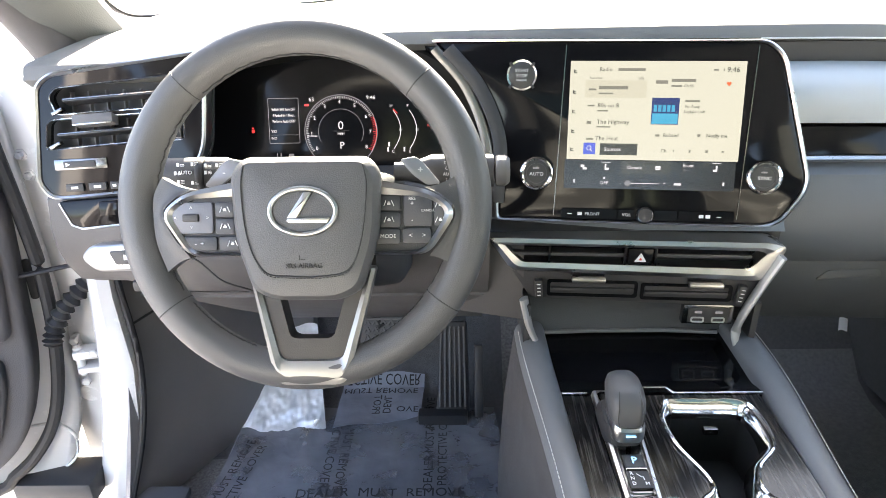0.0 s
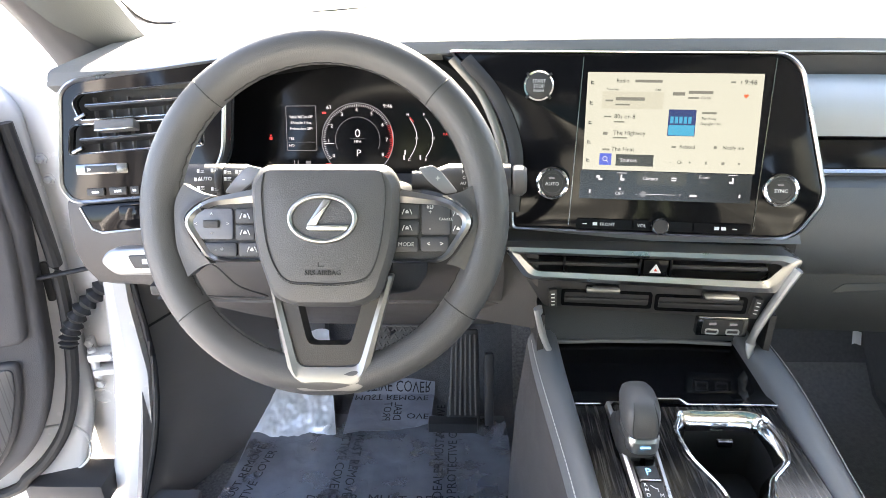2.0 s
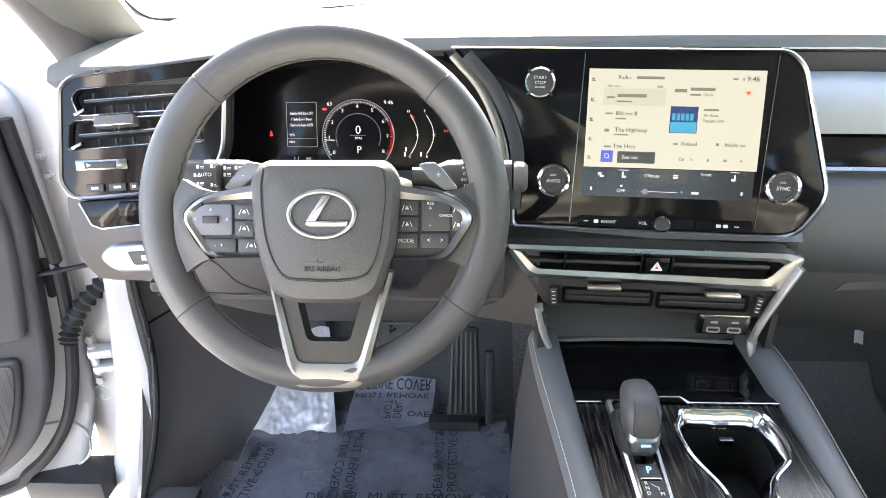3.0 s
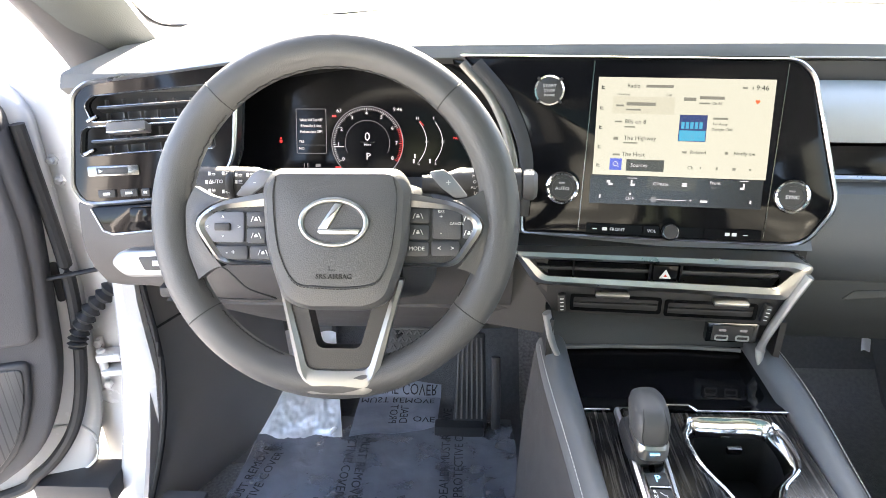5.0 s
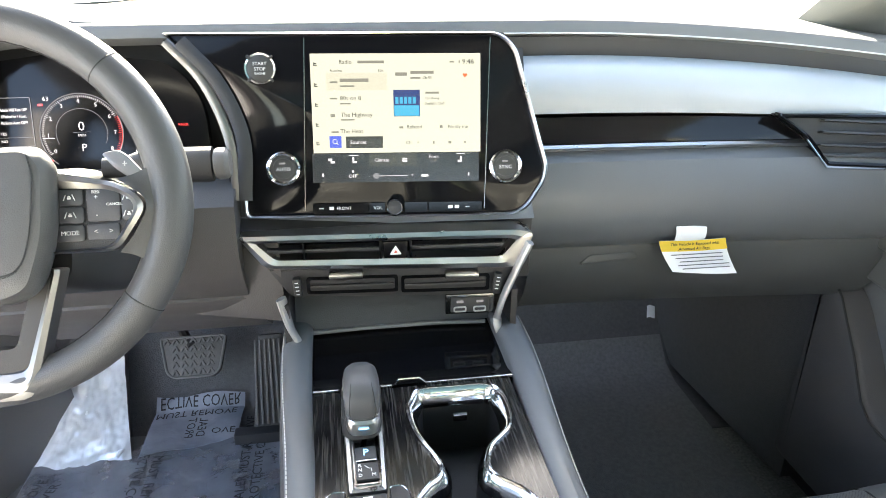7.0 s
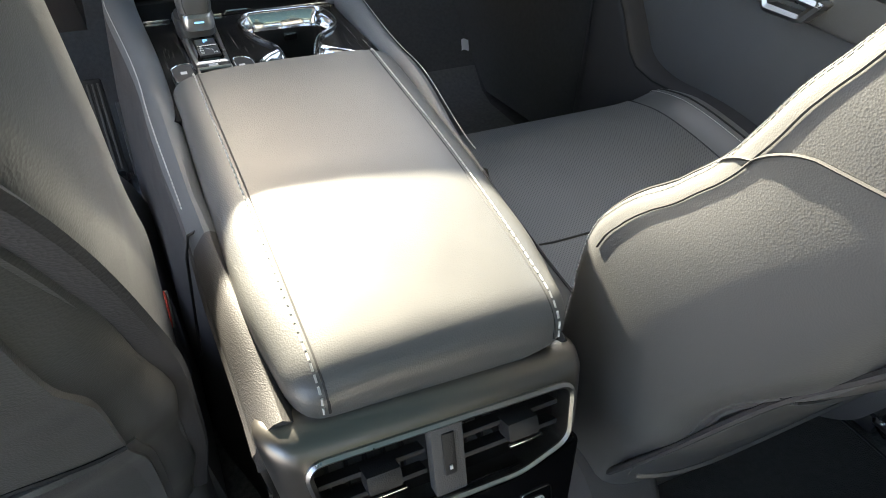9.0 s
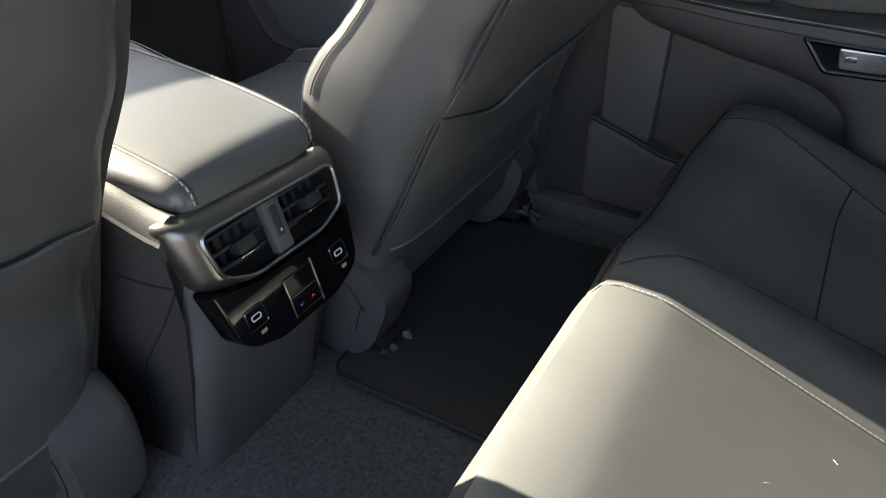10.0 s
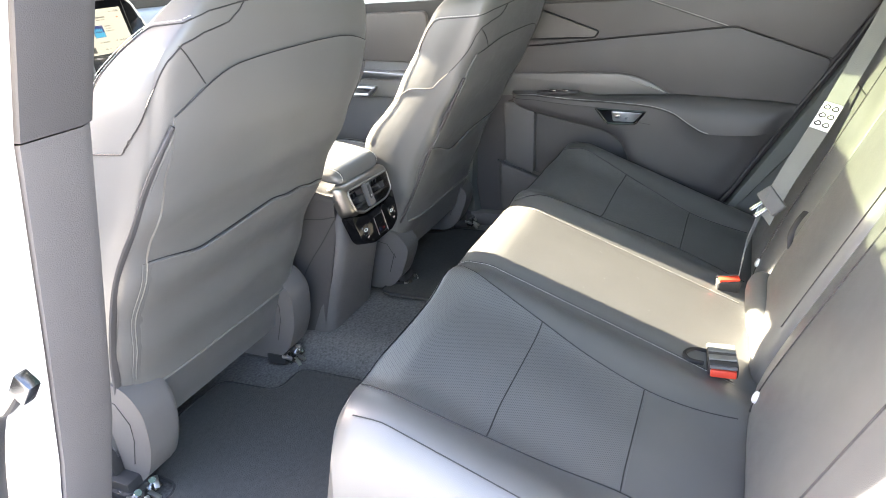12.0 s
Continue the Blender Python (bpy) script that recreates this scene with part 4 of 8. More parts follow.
for s in (-1, 1):
    def mir(pts):
        return [(PX + s * x, y) for x, y in pts]
    po = rounded(mir([(0.139, -0.006), (0.116, 0.013), (0.052, 0.026), (0.046, 0.024), (0.046, -0.046), (0.112, -0.046)]), [0.016, 0.02, 0.006, 0.004, 0.004, 0.012])
    pi = rounded(mir([(0.130, -0.006), (0.110, 0.0075), (0.056, 0.0105), (0.052, 0.009), (0.052, -0.044), (0.107, -0.0425)]), [0.014, 0.018, 0.004, 0.003, 0.003, 0.010])
    part("spoke_frame", frame_ring(po, pi, 0.018, WH, front=0.0235, crown=0.003), SILVER, wheel, "satin silver switch surround")
    pod = part("switch_pod", prism(pi, 0.015, WH, front=0.0205), DARK_PLASTIC, wheel)
    part("spoke_arm", prism(rounded(mir([(0.04, 0.016), (0.110, 0.011), (0.130, 0.0), (0.130, -0.018), (0.108, -0.042), (0.04, -0.04)]), 0.01), 0.02, WH, bevel=0.004, front=0.014), DARK_PLASTIC, wheel)
    near = smooth_path([(0.108, 0.0165, 0.0195), (0.126, 0.0075, 0.0205), (0.1365, -0.007, 0.0205), (0.126, -0.030, 0.0205), (0.112, -0.0475, 0.0195)], 24)
    far = smooth_path([(0.1400, 0.0285, 0.0125), (0.1480, 0.011, 0.0130), (0.1490, -0.010, 0.0130), (0.1465, -0.034, 0.0130), (0.1370, -0.0610, 0.0125)], 24)

    def web_pt(u, v):
        i = min(23, int(v * 24))
        f = v * 24 - i
        a, b = near[i].lerp(near[i + 1], f), far[i].lerp(far[i + 1], f)
        p = a.lerp(b, u)
        pinch = 0.10 * math.sin(math.pi * u) * (0.5 - v)
        return WH @ Vector((PX + s * p.x, p.y - 0.05 * pinch, p.z - 0.0025 * math.sin(math.pi * u)))

    part("spoke_web", sheet(web_pt, 8, 24, 0.014, WH.to_3x3() @ Vector((0, 0, -1))), WHEEL_LEATHER, wheel, "leather web between rim and switches")
    keys = ([(-0.120, -0.081, -0.0245, 0.0045), (-0.0785, -0.0605, -0.0095, 0.0045), (-0.0785, -0.0605, -0.0253, -0.0108), (-0.112, -0.0775, -0.0405, -0.0275), (-0.0755, -0.050, -0.0405, -0.0275)] if s < 0 else
            [(0.0725, 0.094, -0.0052, 0.0085), (0.0725, 0.094, -0.0205, -0.0065), (0.0965, 0.1235, -0.0198, 0.0085), (0.1245, 0.1365, -0.0195, 0.0065), (0.0705, 0.0935, -0.0360, -0.0220), (0.0955, 0.122, -0.0355, -0.0215)])
    for n, (x0, x1, y0, y1) in enumerate(keys):
        key = part("switch", prism(rounded([(x0, y0), (x1, y0), (x1, y1), (x0, y1)], 0.003), 0.006, WH, bevel=0.0008, front=0.0235), SWITCH_BLUE if (s < 0 and n == 0) else SWITCH, pod)
    words = ([] if s < 0 else [("MODE", 0.0052, 0.082, -0.029), ("<     >", 0.0062, 0.109, -0.0285), ("RES", 0.0042, 0.1045, 0.0055), ("+", 0.006, 0.1045, 0.001), ("-", 0.006, 0.1045, -0.014), ("CANCEL", 0.0034, 0.119, -0.0055)])
    if s < 0:
        words = [("-  +", 0.0062, -0.094, -0.034), ("<", 0.005, -0.116, -0.010), (">", 0.005, -0.0855, -0.010), ("^", 0.006, -0.101, -0.0015), ("v", 0.0045, -0.101, -0.0185)]
        part("toggle", prism(rounded([(-0.1085, -0.0135), (-0.0935, -0.0135), (-0.0935, -0.0065), (-0.1085, -0.0065)], 0.0015), 0.006, WH, bevel=0.0008, front=0.0265), DARK_PLASTIC, pod)
    for body, size, x, y in words:
        part("lettering", lettering(body, size, WH @ pose(x, y, 0.0238)), WHITE_MARK, pod)
    bars = ([(-0.0695, -0.0025), (-0.0695, -0.018), (-0.063, -0.034)] if s < 0 else [(0.083, 0.0015), (0.083, -0.0135), (0.1305, 0.0), (0.1305, -0.014)])
    for x, y in bars:
        lanes = [placed(box(0, 0, 0, 0.0007, 0.0056, 0.0005, 0), pose(x + g * 0.0036, y, 0.0238, 0, 0, g * 22)) for g in (-1, 1)]
        part("symbol", placed(joined(*lanes, box(x, y - 0.0006, 0.0238, 0.0030, 0.0018, 0.0005, 0), box(x, y + 0.0010, 0.0238, 0.0018, 0.0010, 0.0005, 0)), WH), WHITE_MARK, pod)
    pad_pts = [(0.080, 0.047), (0.096, 0.050), (0.104, 0.044), (0.122, 0.022), (0.108, 0.020), (0.092, 0.032)]
    part("paddle", prism(rounded(mir(pad_pts), 0.004), 0.004, WH, bevel=0.001, front=-0.045), PADDLE, wheel, "silver-grey shift paddle")
    part("lettering", lettering("+" if s > 0 else "-", 0.010, WH @ pose(PX + s * 0.101, 0.036, -0.0448)), WHITE_MARK, wheel)

# column and stalks
stalk_label = ("grey lighting stalk with rotary switch", "grey wiper stalk with end button")
shroud = []
for z, w, y0, y1 in ((-0.02, 0.055, -0.075, 0.03), (-0.06, 0.072, -0.085, 0.035), (-0.12, 0.078, -0.09, 0.035), (-0.20, 0.08, -0.085, 0.03)):
    shroud.append([WH @ Vector((p[0] + HX, p[1], z)) for p in rounded([(-w, y0), (w, y0), (w, y1), (-w, y1)], 0.02)])
column = thing("steering_column", "dark grey steering column cover with stalks", "steering column", (-0.37, 0.78, 1.0))
part("shroud", loft(shroud), DARK_PLASTIC, column)
for s in (-1, 1):
    body = []
    for k in range(9):
        t = k / 8
        x = HX + s * (0.07 + 0.105 * t)
        w = 0.010 + 0.008 * step(0.15, 0.4, t)
        body.append([WH @ Vector((x, 0.036 + w * math.sin(a), -0.075 + 0.8 * w * math.cos(a))) for a in [2 * math.pi * j / 16 for j in range(16)]])
    st = part("stalk", loft(body), DARK_PLASTIC, column, stalk_label[0 if s < 0 else 1])
    part("end_cap", placed(lathe([(0.004, 0), (0.0145, 0.001), (0.0165, 0.004), (0.0165, 0.012), (0.013, 0.016), (0.003, 0.0165)], 24), WH @ pose(HX + s * 0.176, 0.036, -0.075, 0, 90 * s, 0)), PLASTIC, st)
    if s < 0:
        for n, (gx, gy) in enumerate(((-0.157, 0.0455), (-0.142, 0.0460), (-0.128, 0.0445), (-0.116, 0.0445), (-0.160, 0.0365), (-0.128, 0.0370), (-0.113, 0.0370), (-0.157, 0.0275), (-0.142, 0.0265), (-0.121, 0.0300))):
            bits = [box(gx + HX, gy, -0.0598, 0.0026, 0.0038, 0.0006, 0)] + [box(gx + HX + 0.0045, gy - 0.0014 + 0.0014 * k, -0.0598, 0.0038, 0.0006, 0.0006, 0) for k in range(2 + n % 2)]
            part("symbol", placed(joined(*bits), WH), WHITE_MARK, st)
    part("collar", placed(lathe([(0.0175, -0.004), (0.0187, -0.002), (0.0187, 0.002), (0.0175, 0.004)], 24), WH @ pose(HX + s * 0.135, 0.036, -0.075, 0, 90 * s, 0)), RUBBER, st)
    for body_text, size, x, y in ([("AUTO", 0.0055, -0.150, 0.037), ("OFF", 0.005, -0.112, 0.030)] if s < 0 else [("MIST", 0.0045, 0.128, 0.044), ("OFF", 0.0045, 0.128, 0.038), ("AUTO", 0.0045, 0.128, 0.032), ("LO", 0.0045, 0.128, 0.026)]):
        part("lettering", lettering(body_text, size, WH @ pose(HX + x, y, -0.0602)), WHITE_MARK, st)


# ---- front seats ----
def seat_top(dx, y):
    """Height of a cushion at dx from its middle line."""
    z = 0.622 + 0.034 * step(0.3, 0.62, y) - 0.015 * step(0.62, 0.74, y)
    z += 0.026 * math.exp(-((abs(dx) - 0.228) / 0.038) ** 2)
    return z


def seat_back(z):
    """The backrest's sizes at a height, softened over a few centimetres."""
    rows = [seat_level(z + d) for d in (-0.024, -0.012, 0.0, 0.012, 0.024)]
    return tuple(sum(r[i] for r in rows) / 5 for i in range(5))


def seat_level(z):
    """Half widths at the rear and at the side, and the rear, bolster and middle front lines, of a backrest at a height."""
    w = curve(((0.48, 0.245), (0.6, 0.256), (0.72, 0.270), (0.88, 0.276), (1.0, 0.276), (1.12, 0.274), (1.17, 0.264), (1.20, 0.235), (1.23, 0.20), (1.28, 0.135), (1.32, 0.10)), z)
    wr = min(w - 0.006, curve(((0.48, 0.236), (0.7, 0.246), (0.95, 0.252), (1.12, 0.252), (1.2, 0.22)), z))
    rear = curve(((0.48, 0.235), (0.60, 0.195), (0.72, 0.145), (0.87, 0.060), (0.98, -0.010), (1.07, -0.058), (1.13, -0.078), (1.2, -0.098), (1.32, -0.115)), z)
    edge = curve(((0.48, 0.37), (0.60, 0.335), (0.733, 0.307), (0.79, 0.302), (0.829, 0.290), (0.850, 0.277), (0.878, 0.243), (0.922, 0.198), (0.95, 0.181), (0.97, 0.172), (0.99, 0.160), (1.036, 0.126), (1.08, 0.101), (1.152, 0.055), (1.2, -0.015), (1.26, -0.055), (1.32, -0.075)), z)
    front = curve(((0.48, 0.36), (0.7, 0.262), (0.83, 0.208), (0.92, 0.165), (1.08, 0.09), (1.2, 0.022), (1.32, -0.06)), z)
    return w, wr, rear, edge, front


def rear_pt(cx, s, z, lift=0.0):
    """A place on the rear face of a backrest; s runs from -1 to 1 across it."""
    w, wr, rear, edge, front = seat_back(z)
    p = 7.0
    yc = rear + 0.5 * (edge - rear)
    s = max(-1.0, min(1.0, s))
    return Vector((cx + s * (wr + (w - wr) * abs(s) ** 9 + lift * abs(s) ** 6), yc - (yc - rear + lift) * (1 - abs(s) ** p) ** (1 / p), z))


def front_y(z, s):
    """The front face: side bolsters stand forward up to the shoulder."""
    w, wr, rear, edge, front = seat_back(z)
    yc = rear + 0.5 * (edge - rear)
    q = abs(s)
    if q < 0.84:
        return front + (edge - front) * step(0.35, 0.84, q)
    return yc + (edge - yc) * (1 - ((q - 0.84) / 0.16) ** 5.5) ** (1 / 5.5)


def back_ring(cx, z, n=32):
    """One level outline of a backrest."""
    w = seat_back(z)[0]
    ss = [-math.cos(math.pi * k / n) for k in range(n + 1)]
    ss = [math.copysign(abs(q) ** 0.8, q) for q in ss]
    return [rear_pt(cx, q, z) for q in ss] + [Vector((cx + q * w, front_y(z, q), z)) for q in reversed(ss[1:-1])]


def patch(cx, s0, s1, zb, zt, lift, ns=24, nz=16):
    """A panel that lies on the rear face of a backrest, between two heights that vary across it."""
    return sheet(lambda u, v: rear_pt(cx, s0 + (s1 - s0) * u, zb(s0 + (s1 - s0) * u) + (zt(s0 + (s1 - s0) * u) - zb(s0 + (s1 - s0) * u)) * v, lift), ns, nz, 0.012, (0, 1, 0.2))


def seat(name, cx, dy, inner, label, reach=0.0, drop=0.0):
    """A front seat whose cushion reaches forward; inner is +1 where the console lies to its right, -1 to its left."""
    s = thing(name, label, "car seat", (cx, 0.35, 0.36), group="front seats")
    rings = []
    for k in range(33):
        y = 0.27 + 0.475 * k / 32
        e = ease(0.745 - y, 0.05)
        ring = []
        for j in range(45):
            dx = -0.272 + 0.544 * j / 44
            side = ease(0.272 - abs(dx), 0.045)
            ring.append((cx + dx, y + reach - 0.03 * step(0.17, 0.27, abs(dx)) * step(0.5, 0.74, y), 0.50 + (seat_top(dx, y) - 0.50) * side * e))
        ring += [(cx + 0.268, y + reach, 0.45), (cx - 0.268, y + reach, 0.45)]
        rings.append(ring)
    cushion = part("cushion", loft(rings), LEATHER, s)

    def on_top(dx, y, up=0.0008):
        return Vector((cx + dx, y + reach - 0.03 * step(0.17, 0.27, abs(dx)) * step(0.5, 0.74, y), 0.50 + (seat_top(dx, y) - 0.50) * ease(0.745 - y, 0.05) * ease(0.272 - abs(dx), 0.045) + up))

    part("insert", sheet(lambda u, v: on_top(-0.172 + 0.344 * u, 0.30 + 0.425 * v, 0.0025), 16, 20, 0.006, (0, 0, -1)), LEATHER_PERF, s, "perforated leather insert")
    for dx in (-0.174, 0.174):
        part("insert_seam", tube([on_top(dx, 0.25 + 0.485 * k / 24, 0.001) for k in range(25)], 0.0016, seg=5), SEAM, s)
        part("stitching", stitches([on_top(dx * 1.21, 0.25 + 0.475 * k / 24, 0.001) for k in range(25)]), STITCH, s, "white top stitching")
        part("bolster_seam", tube([on_top(dx * 1.26, 0.25 + 0.48 * k / 24, 0.0006) for k in range(25)], 0.0014, seg=5), SEAM, s)
    part("cross_seam", tube([on_top(-0.17 + 0.34 * k / 16, 0.425, 0.0026) for k in range(17)], 0.0018, seg=5), SEAM, s)
    part("backrest", loft([back_ring(cx, 0.48 + 0.835 * k / 84) for k in range(85)]), LEATHER, s)

    # rear of the backrest: upper panel, map pocket, hem and carpeted skirt
    def panel_top(q):
        return 1.148 - drop - 0.018 * abs(q) ** 3 - (0.010 if q * inner > 0 else 0.036) * max(0.0, (abs(q) - 0.52) / 0.40) ** 2.2

    def pocket_edge(q):
        if drop:
            return bend(((-1, 0.808), (-0.82, 0.793), (-0.55, 0.768), (-0.3, 0.754), (-0.1, 0.764), (0.06, 0.784), (0.5, 0.79), (1, 0.79)), q)
        return 0.858 + 0.010 * math.sin(2.2 * q * inner + 0.4) + 0.020 * step(0.55, 0.95, -q * inner) - 0.010 * (step(0.15, 0.4, q * inner) + step(0.5, 0.75, q * inner) + step(0.8, 0.95, q * inner))

    part("back_panel", patch(cx, -0.93, 0.93, lambda q: 0.62, panel_top, 0.0035, 40, 20), LEATHER, s, "padded upper back panel")
    def pocket_pt(u, v):
        q = -0.945 + 1.89 * u
        return rear_pt(cx, q, 0.585 + (pocket_edge(q) - 0.585) * v, 0.001 + 0.009 * max(0.0, 1 - abs(q / 0.945) ** 8))

    part("map_pocket", sheet(pocket_pt, 48, 14, 0.008, (0, 1, 0.2)), LEATHER, s, "map pocket on the seat back")
    part("pocket_lip", tube([rear_pt(cx, -0.93 + 1.86 * k / 60, pocket_edge(-0.93 + 1.86 * k / 60), 0.0005 + 0.009 * max(0.0, 1 - abs((-0.93 + 1.86 * k / 60) / 0.945) ** 8)) for k in range(61)], 0.0030, seg=6), LEATHER, s, "rolled leather pocket edge")
    part("pocket_shadow_gap", tube([rear_pt(cx, -0.93 + 1.86 * k / 60, pocket_edge(-0.93 + 1.86 * k / 60) + 0.0035, 0.0042) for k in range(61)], 0.0012, seg=5), SEAM, s)
    part("panel_seam", tube([rear_pt(cx, q, panel_top(q) + 0.001, 0.0028) for q in [-0.93 + 1.86 * k / 60 for k in range(61)]], 0.0009, seg=5), SEAM, s)
    for sd in (-1, 1):
        run = ((0.945, 0.985), (0.944, 0.932), (0.928, 0.86), (0.924, 0.792), (0.945, 0.675), (0.985, 0.592)) if drop else ((0.937, 1.085), (0.968, 1.05), (0.983, 1.00), (0.993, 0.942), (0.9955, 0.87), (0.9965, 0.80), (0.997, 0.70), (0.997, 0.60))
        strip = smooth_path([rear_pt(cx, sd * q, z, 0.0015) for q, z in run], 40)
        part("zip_strip", tube(strip, 0.0075, seg=8, flat=0.45), DARK_PILLAR, s, "dark zip strip along the edge")
        part("zip_flap", tube([p + Vector((-sd * 0.007, -0.002, 0)) for p in strip], 0.0022, seg=6), LEATHER, s)
        def side_pt(g, z, lift=0.0008):
            """On the shoulder: g below 0 runs over the rear face, above 0 over the side's front half."""
            z -= drop
            if g <= 0:
                return rear_pt(cx, sd * (1 + g), z, lift)
            q = 1 - 0.16 * g
            return Vector((cx + sd * (q * seat_back(z)[0] + lift), front_y(z, q), z))

        if sd < 0:
            def seam_run(table, n=12):
                return [side_pt(g + (g1 - g) * k / n, z + (z1 - z) * k / n) for (g, z), (g1, z1) in zip(table, table[1:]) for k in range(n)]

            top_l = seam_run(((0.05, 0.90), (0.05, 0.94), (0.05, 0.98), (0.05, 1.04), (0.06, 1.11), (0.08, 1.15), (0.08, 1.18), (0.04, 1.20), (-0.02, 1.213), (-0.10, 1.220), (-0.34, 1.225), (-0.62, 1.228)))
            part("top_seam", tube(top_l, 0.0010, seg=5), SEAM, s)
            part("stitching", stitches([p + Vector((0, 0.003, 0.0035)) for p in top_l[60:]], 0.0065, 0.0046, 0.0007), STITCH, s, "white top stitching")
            part("side_seam", tube(seam_run(((0.5, 0.995), (0.05, 1.03), (0.0, 1.05), (-0.000001, 1.06), (-0.00001, 1.07), (-0.0001, 1.08), (-0.0005, 1.09), (-0.002, 1.105), (-0.005, 1.125), (-0.010, 1.14), (-0.018, 1.168), (-0.04, 1.185), (-0.12, 1.195), (-0.29, 1.203), (-0.37, 1.216), (-0.40, 1.226))), 0.0011, seg=5), SEAM, s)
            part("yoke_seam", tube(seam_run(((-0.03, 1.184), (-0.11, 1.160), (-0.22, 1.128))), 0.0010, seg=5), SEAM, s)
        # shoulder edge: seam and white stitching along the front of the bolster
        edge = []
        for k in range(61):
            z = 0.64 + 0.59 * k / 60
            w = seat_back(z)[0]
            edge.append([Vector((cx + sd * q * w, front_y(z, q) + 0.0006, z + 0.0004)) for q in (0.925, 0.965)])
        part("stitching", stitches([e[1] + Vector((sd * 0.0006, 0, 0)) for e in edge], 0.0055, 0.004, 0.00045), STITCH, s, "white top stitching")
        part("shoulder_seam", tube([e[0] for e in edge], 0.0009, seg=5), SEAM, s)
    part("hem", tube([rear_pt(cx, -0.93 + 1.86 * k / 40, 0.588, 0.001 + 0.009 * max(0.0, 1 - abs((-0.93 + 1.86 * k / 40) / 0.945) ** 8)) for k in range(41)], 0.0035, seg=6), LEATHER, s, "rolled lower hem")
    part("skirt", sheet(lambda u, v: rear_pt(cx, -0.80 + 1.60 * u, 0.455 + 0.03 * step(0.3, 0.95, u * inner + (0 if inner > 0 else 1)) + (0.140 - 0.03 * step(0.3, 0.95, u * inner + (0 if inner > 0 else 1))) * v, -0.004 + 0.003 * math.sin(17 * u)) + Vector((0, 0.035 * (1 - v), 0)), 30, 6, 0.02, (0, 1, 0)), SKIRT, s, "grey carpet skirt")
    for sd in (-1, 1):
        top = 0.622 - 0.6 * drop
        line = rounded([(0.37, top), (0.205, top - 0.004), (0.170, top - 0.050), (0.176, 0.490), (0.205, 0.420), (0.250, 0.382), (0.37, 0.382)], [0.02, 0.035, 0.03, 0.04, 0.03, 0.02, 0.02])
        cover = part("recliner_cover", prism(line, 0.082, basis((cx + sd * 0.222 + 0.041, 0.3 * drop, 0), (0, 1, 0), (0, 0, 1)), bevel=0.018, seg=4), PLASTIC, s, "rounded plastic recliner cover")
        part("cover_joint", tube([(cx + sd * 0.222 - 0.0415, y + 0.3 * drop, z) for y, z in ((0.30, top - 0.03), (0.235, top - 0.045), (0.212, top - 0.085), (0.215, 0.50), (0.235, 0.44))], 0.0010, seg=5), SEAM, cover)
    hr = []
    for k in range(15):
        t = k / 14
        z = 1.335 + 0.17 * t
        e = max(0.15, math.sin(math.pi * min(max(t, 0.03), 0.97)) ** 0.35)
        hr.append([(x, y, z) for x, y, _ in ring_xy(0.125 * e, 0.045 * e, 32, 3.0, cx, -0.115 - 0.06 * t)])
    part("headrest", loft(hr), LEATHER, s)
    for dx in (-0.06, 0.06):
        part("headrest_post", tube([(cx + dx, -0.055, 1.27), (cx + dx, -0.10, 1.36)], 0.007), CHROME, s)
    for dx in (inner * 0.21, -inner * 0.27):
        rail = part("seat_rail", box(cx + dx, 0.44, 0.395, 0.05, 0.42, 0.045, 0.006), DARK_PLASTIC, s)
        part("rail_foot", box(cx + dx, 0.252, 0.383, 0.066, 0.055, 0.030, 0.008), DARK_PLASTIC, rail)
        part("foot_plate", placed(box(0, 0, 0, 0.058, 0.052, 0.004, 0.0015), pose(cx + dx, 0.232, 0.388, 24, 0, 0)), DARK_CHROME, rail)
        for bx in (-0.017, 0.017):
            part("bolt", lathe([(0.001, 0.012), (0.007, 0.012), (0.008, 0.008), (0.008, 0.0)], 12, pose(cx + dx + bx, 0.226, 0.388, 40, 0, 0)), CHROME, rail)
        for bx, by, bz, rz in ((-0.026, 0.222, 0.394, 35), (0.024, 0.218, 0.390, -40), (0.004, 0.205, 0.380, 8), (-0.012, 0.204, 0.378, -25)):
            part("bracket_tab", placed(box(0, 0, 0, 0.010, 0.026, 0.006, 0.002), pose(cx + dx + bx, by, bz - 0.004, 30, 0, rz)), SILVER, rail)
        part("riser", box(cx + dx, 0.44, 0.44, 0.03, 0.34, 0.06, 0.006), DARK_PLASTIC, s)
    s.location.y += dy
    return s


seat("driver_seat", -0.42, 0.0, 1, "grey leather driver seat with white top stitching")
seat("passenger_seat", 0.43, -0.12, -1, "grey leather front passenger seat with white top stitching", 0.06, 0.085)


# ---- rear bench ----
def bench_top(x, y):
    z = 0.682 - 0.40 * (-0.25 - y) + 0.05 * step(-0.30, -0.24, y) * -0.3
    ax = abs(x)
    z += 0.012 * (1 - step(0.13, 0.17, ax))
    z += 0.018 * math.exp(-((ax - 0.23) / 0.05) ** 2) + 0.028 * math.exp(-((ax - 0.66) / 0.06) ** 2)
    return z


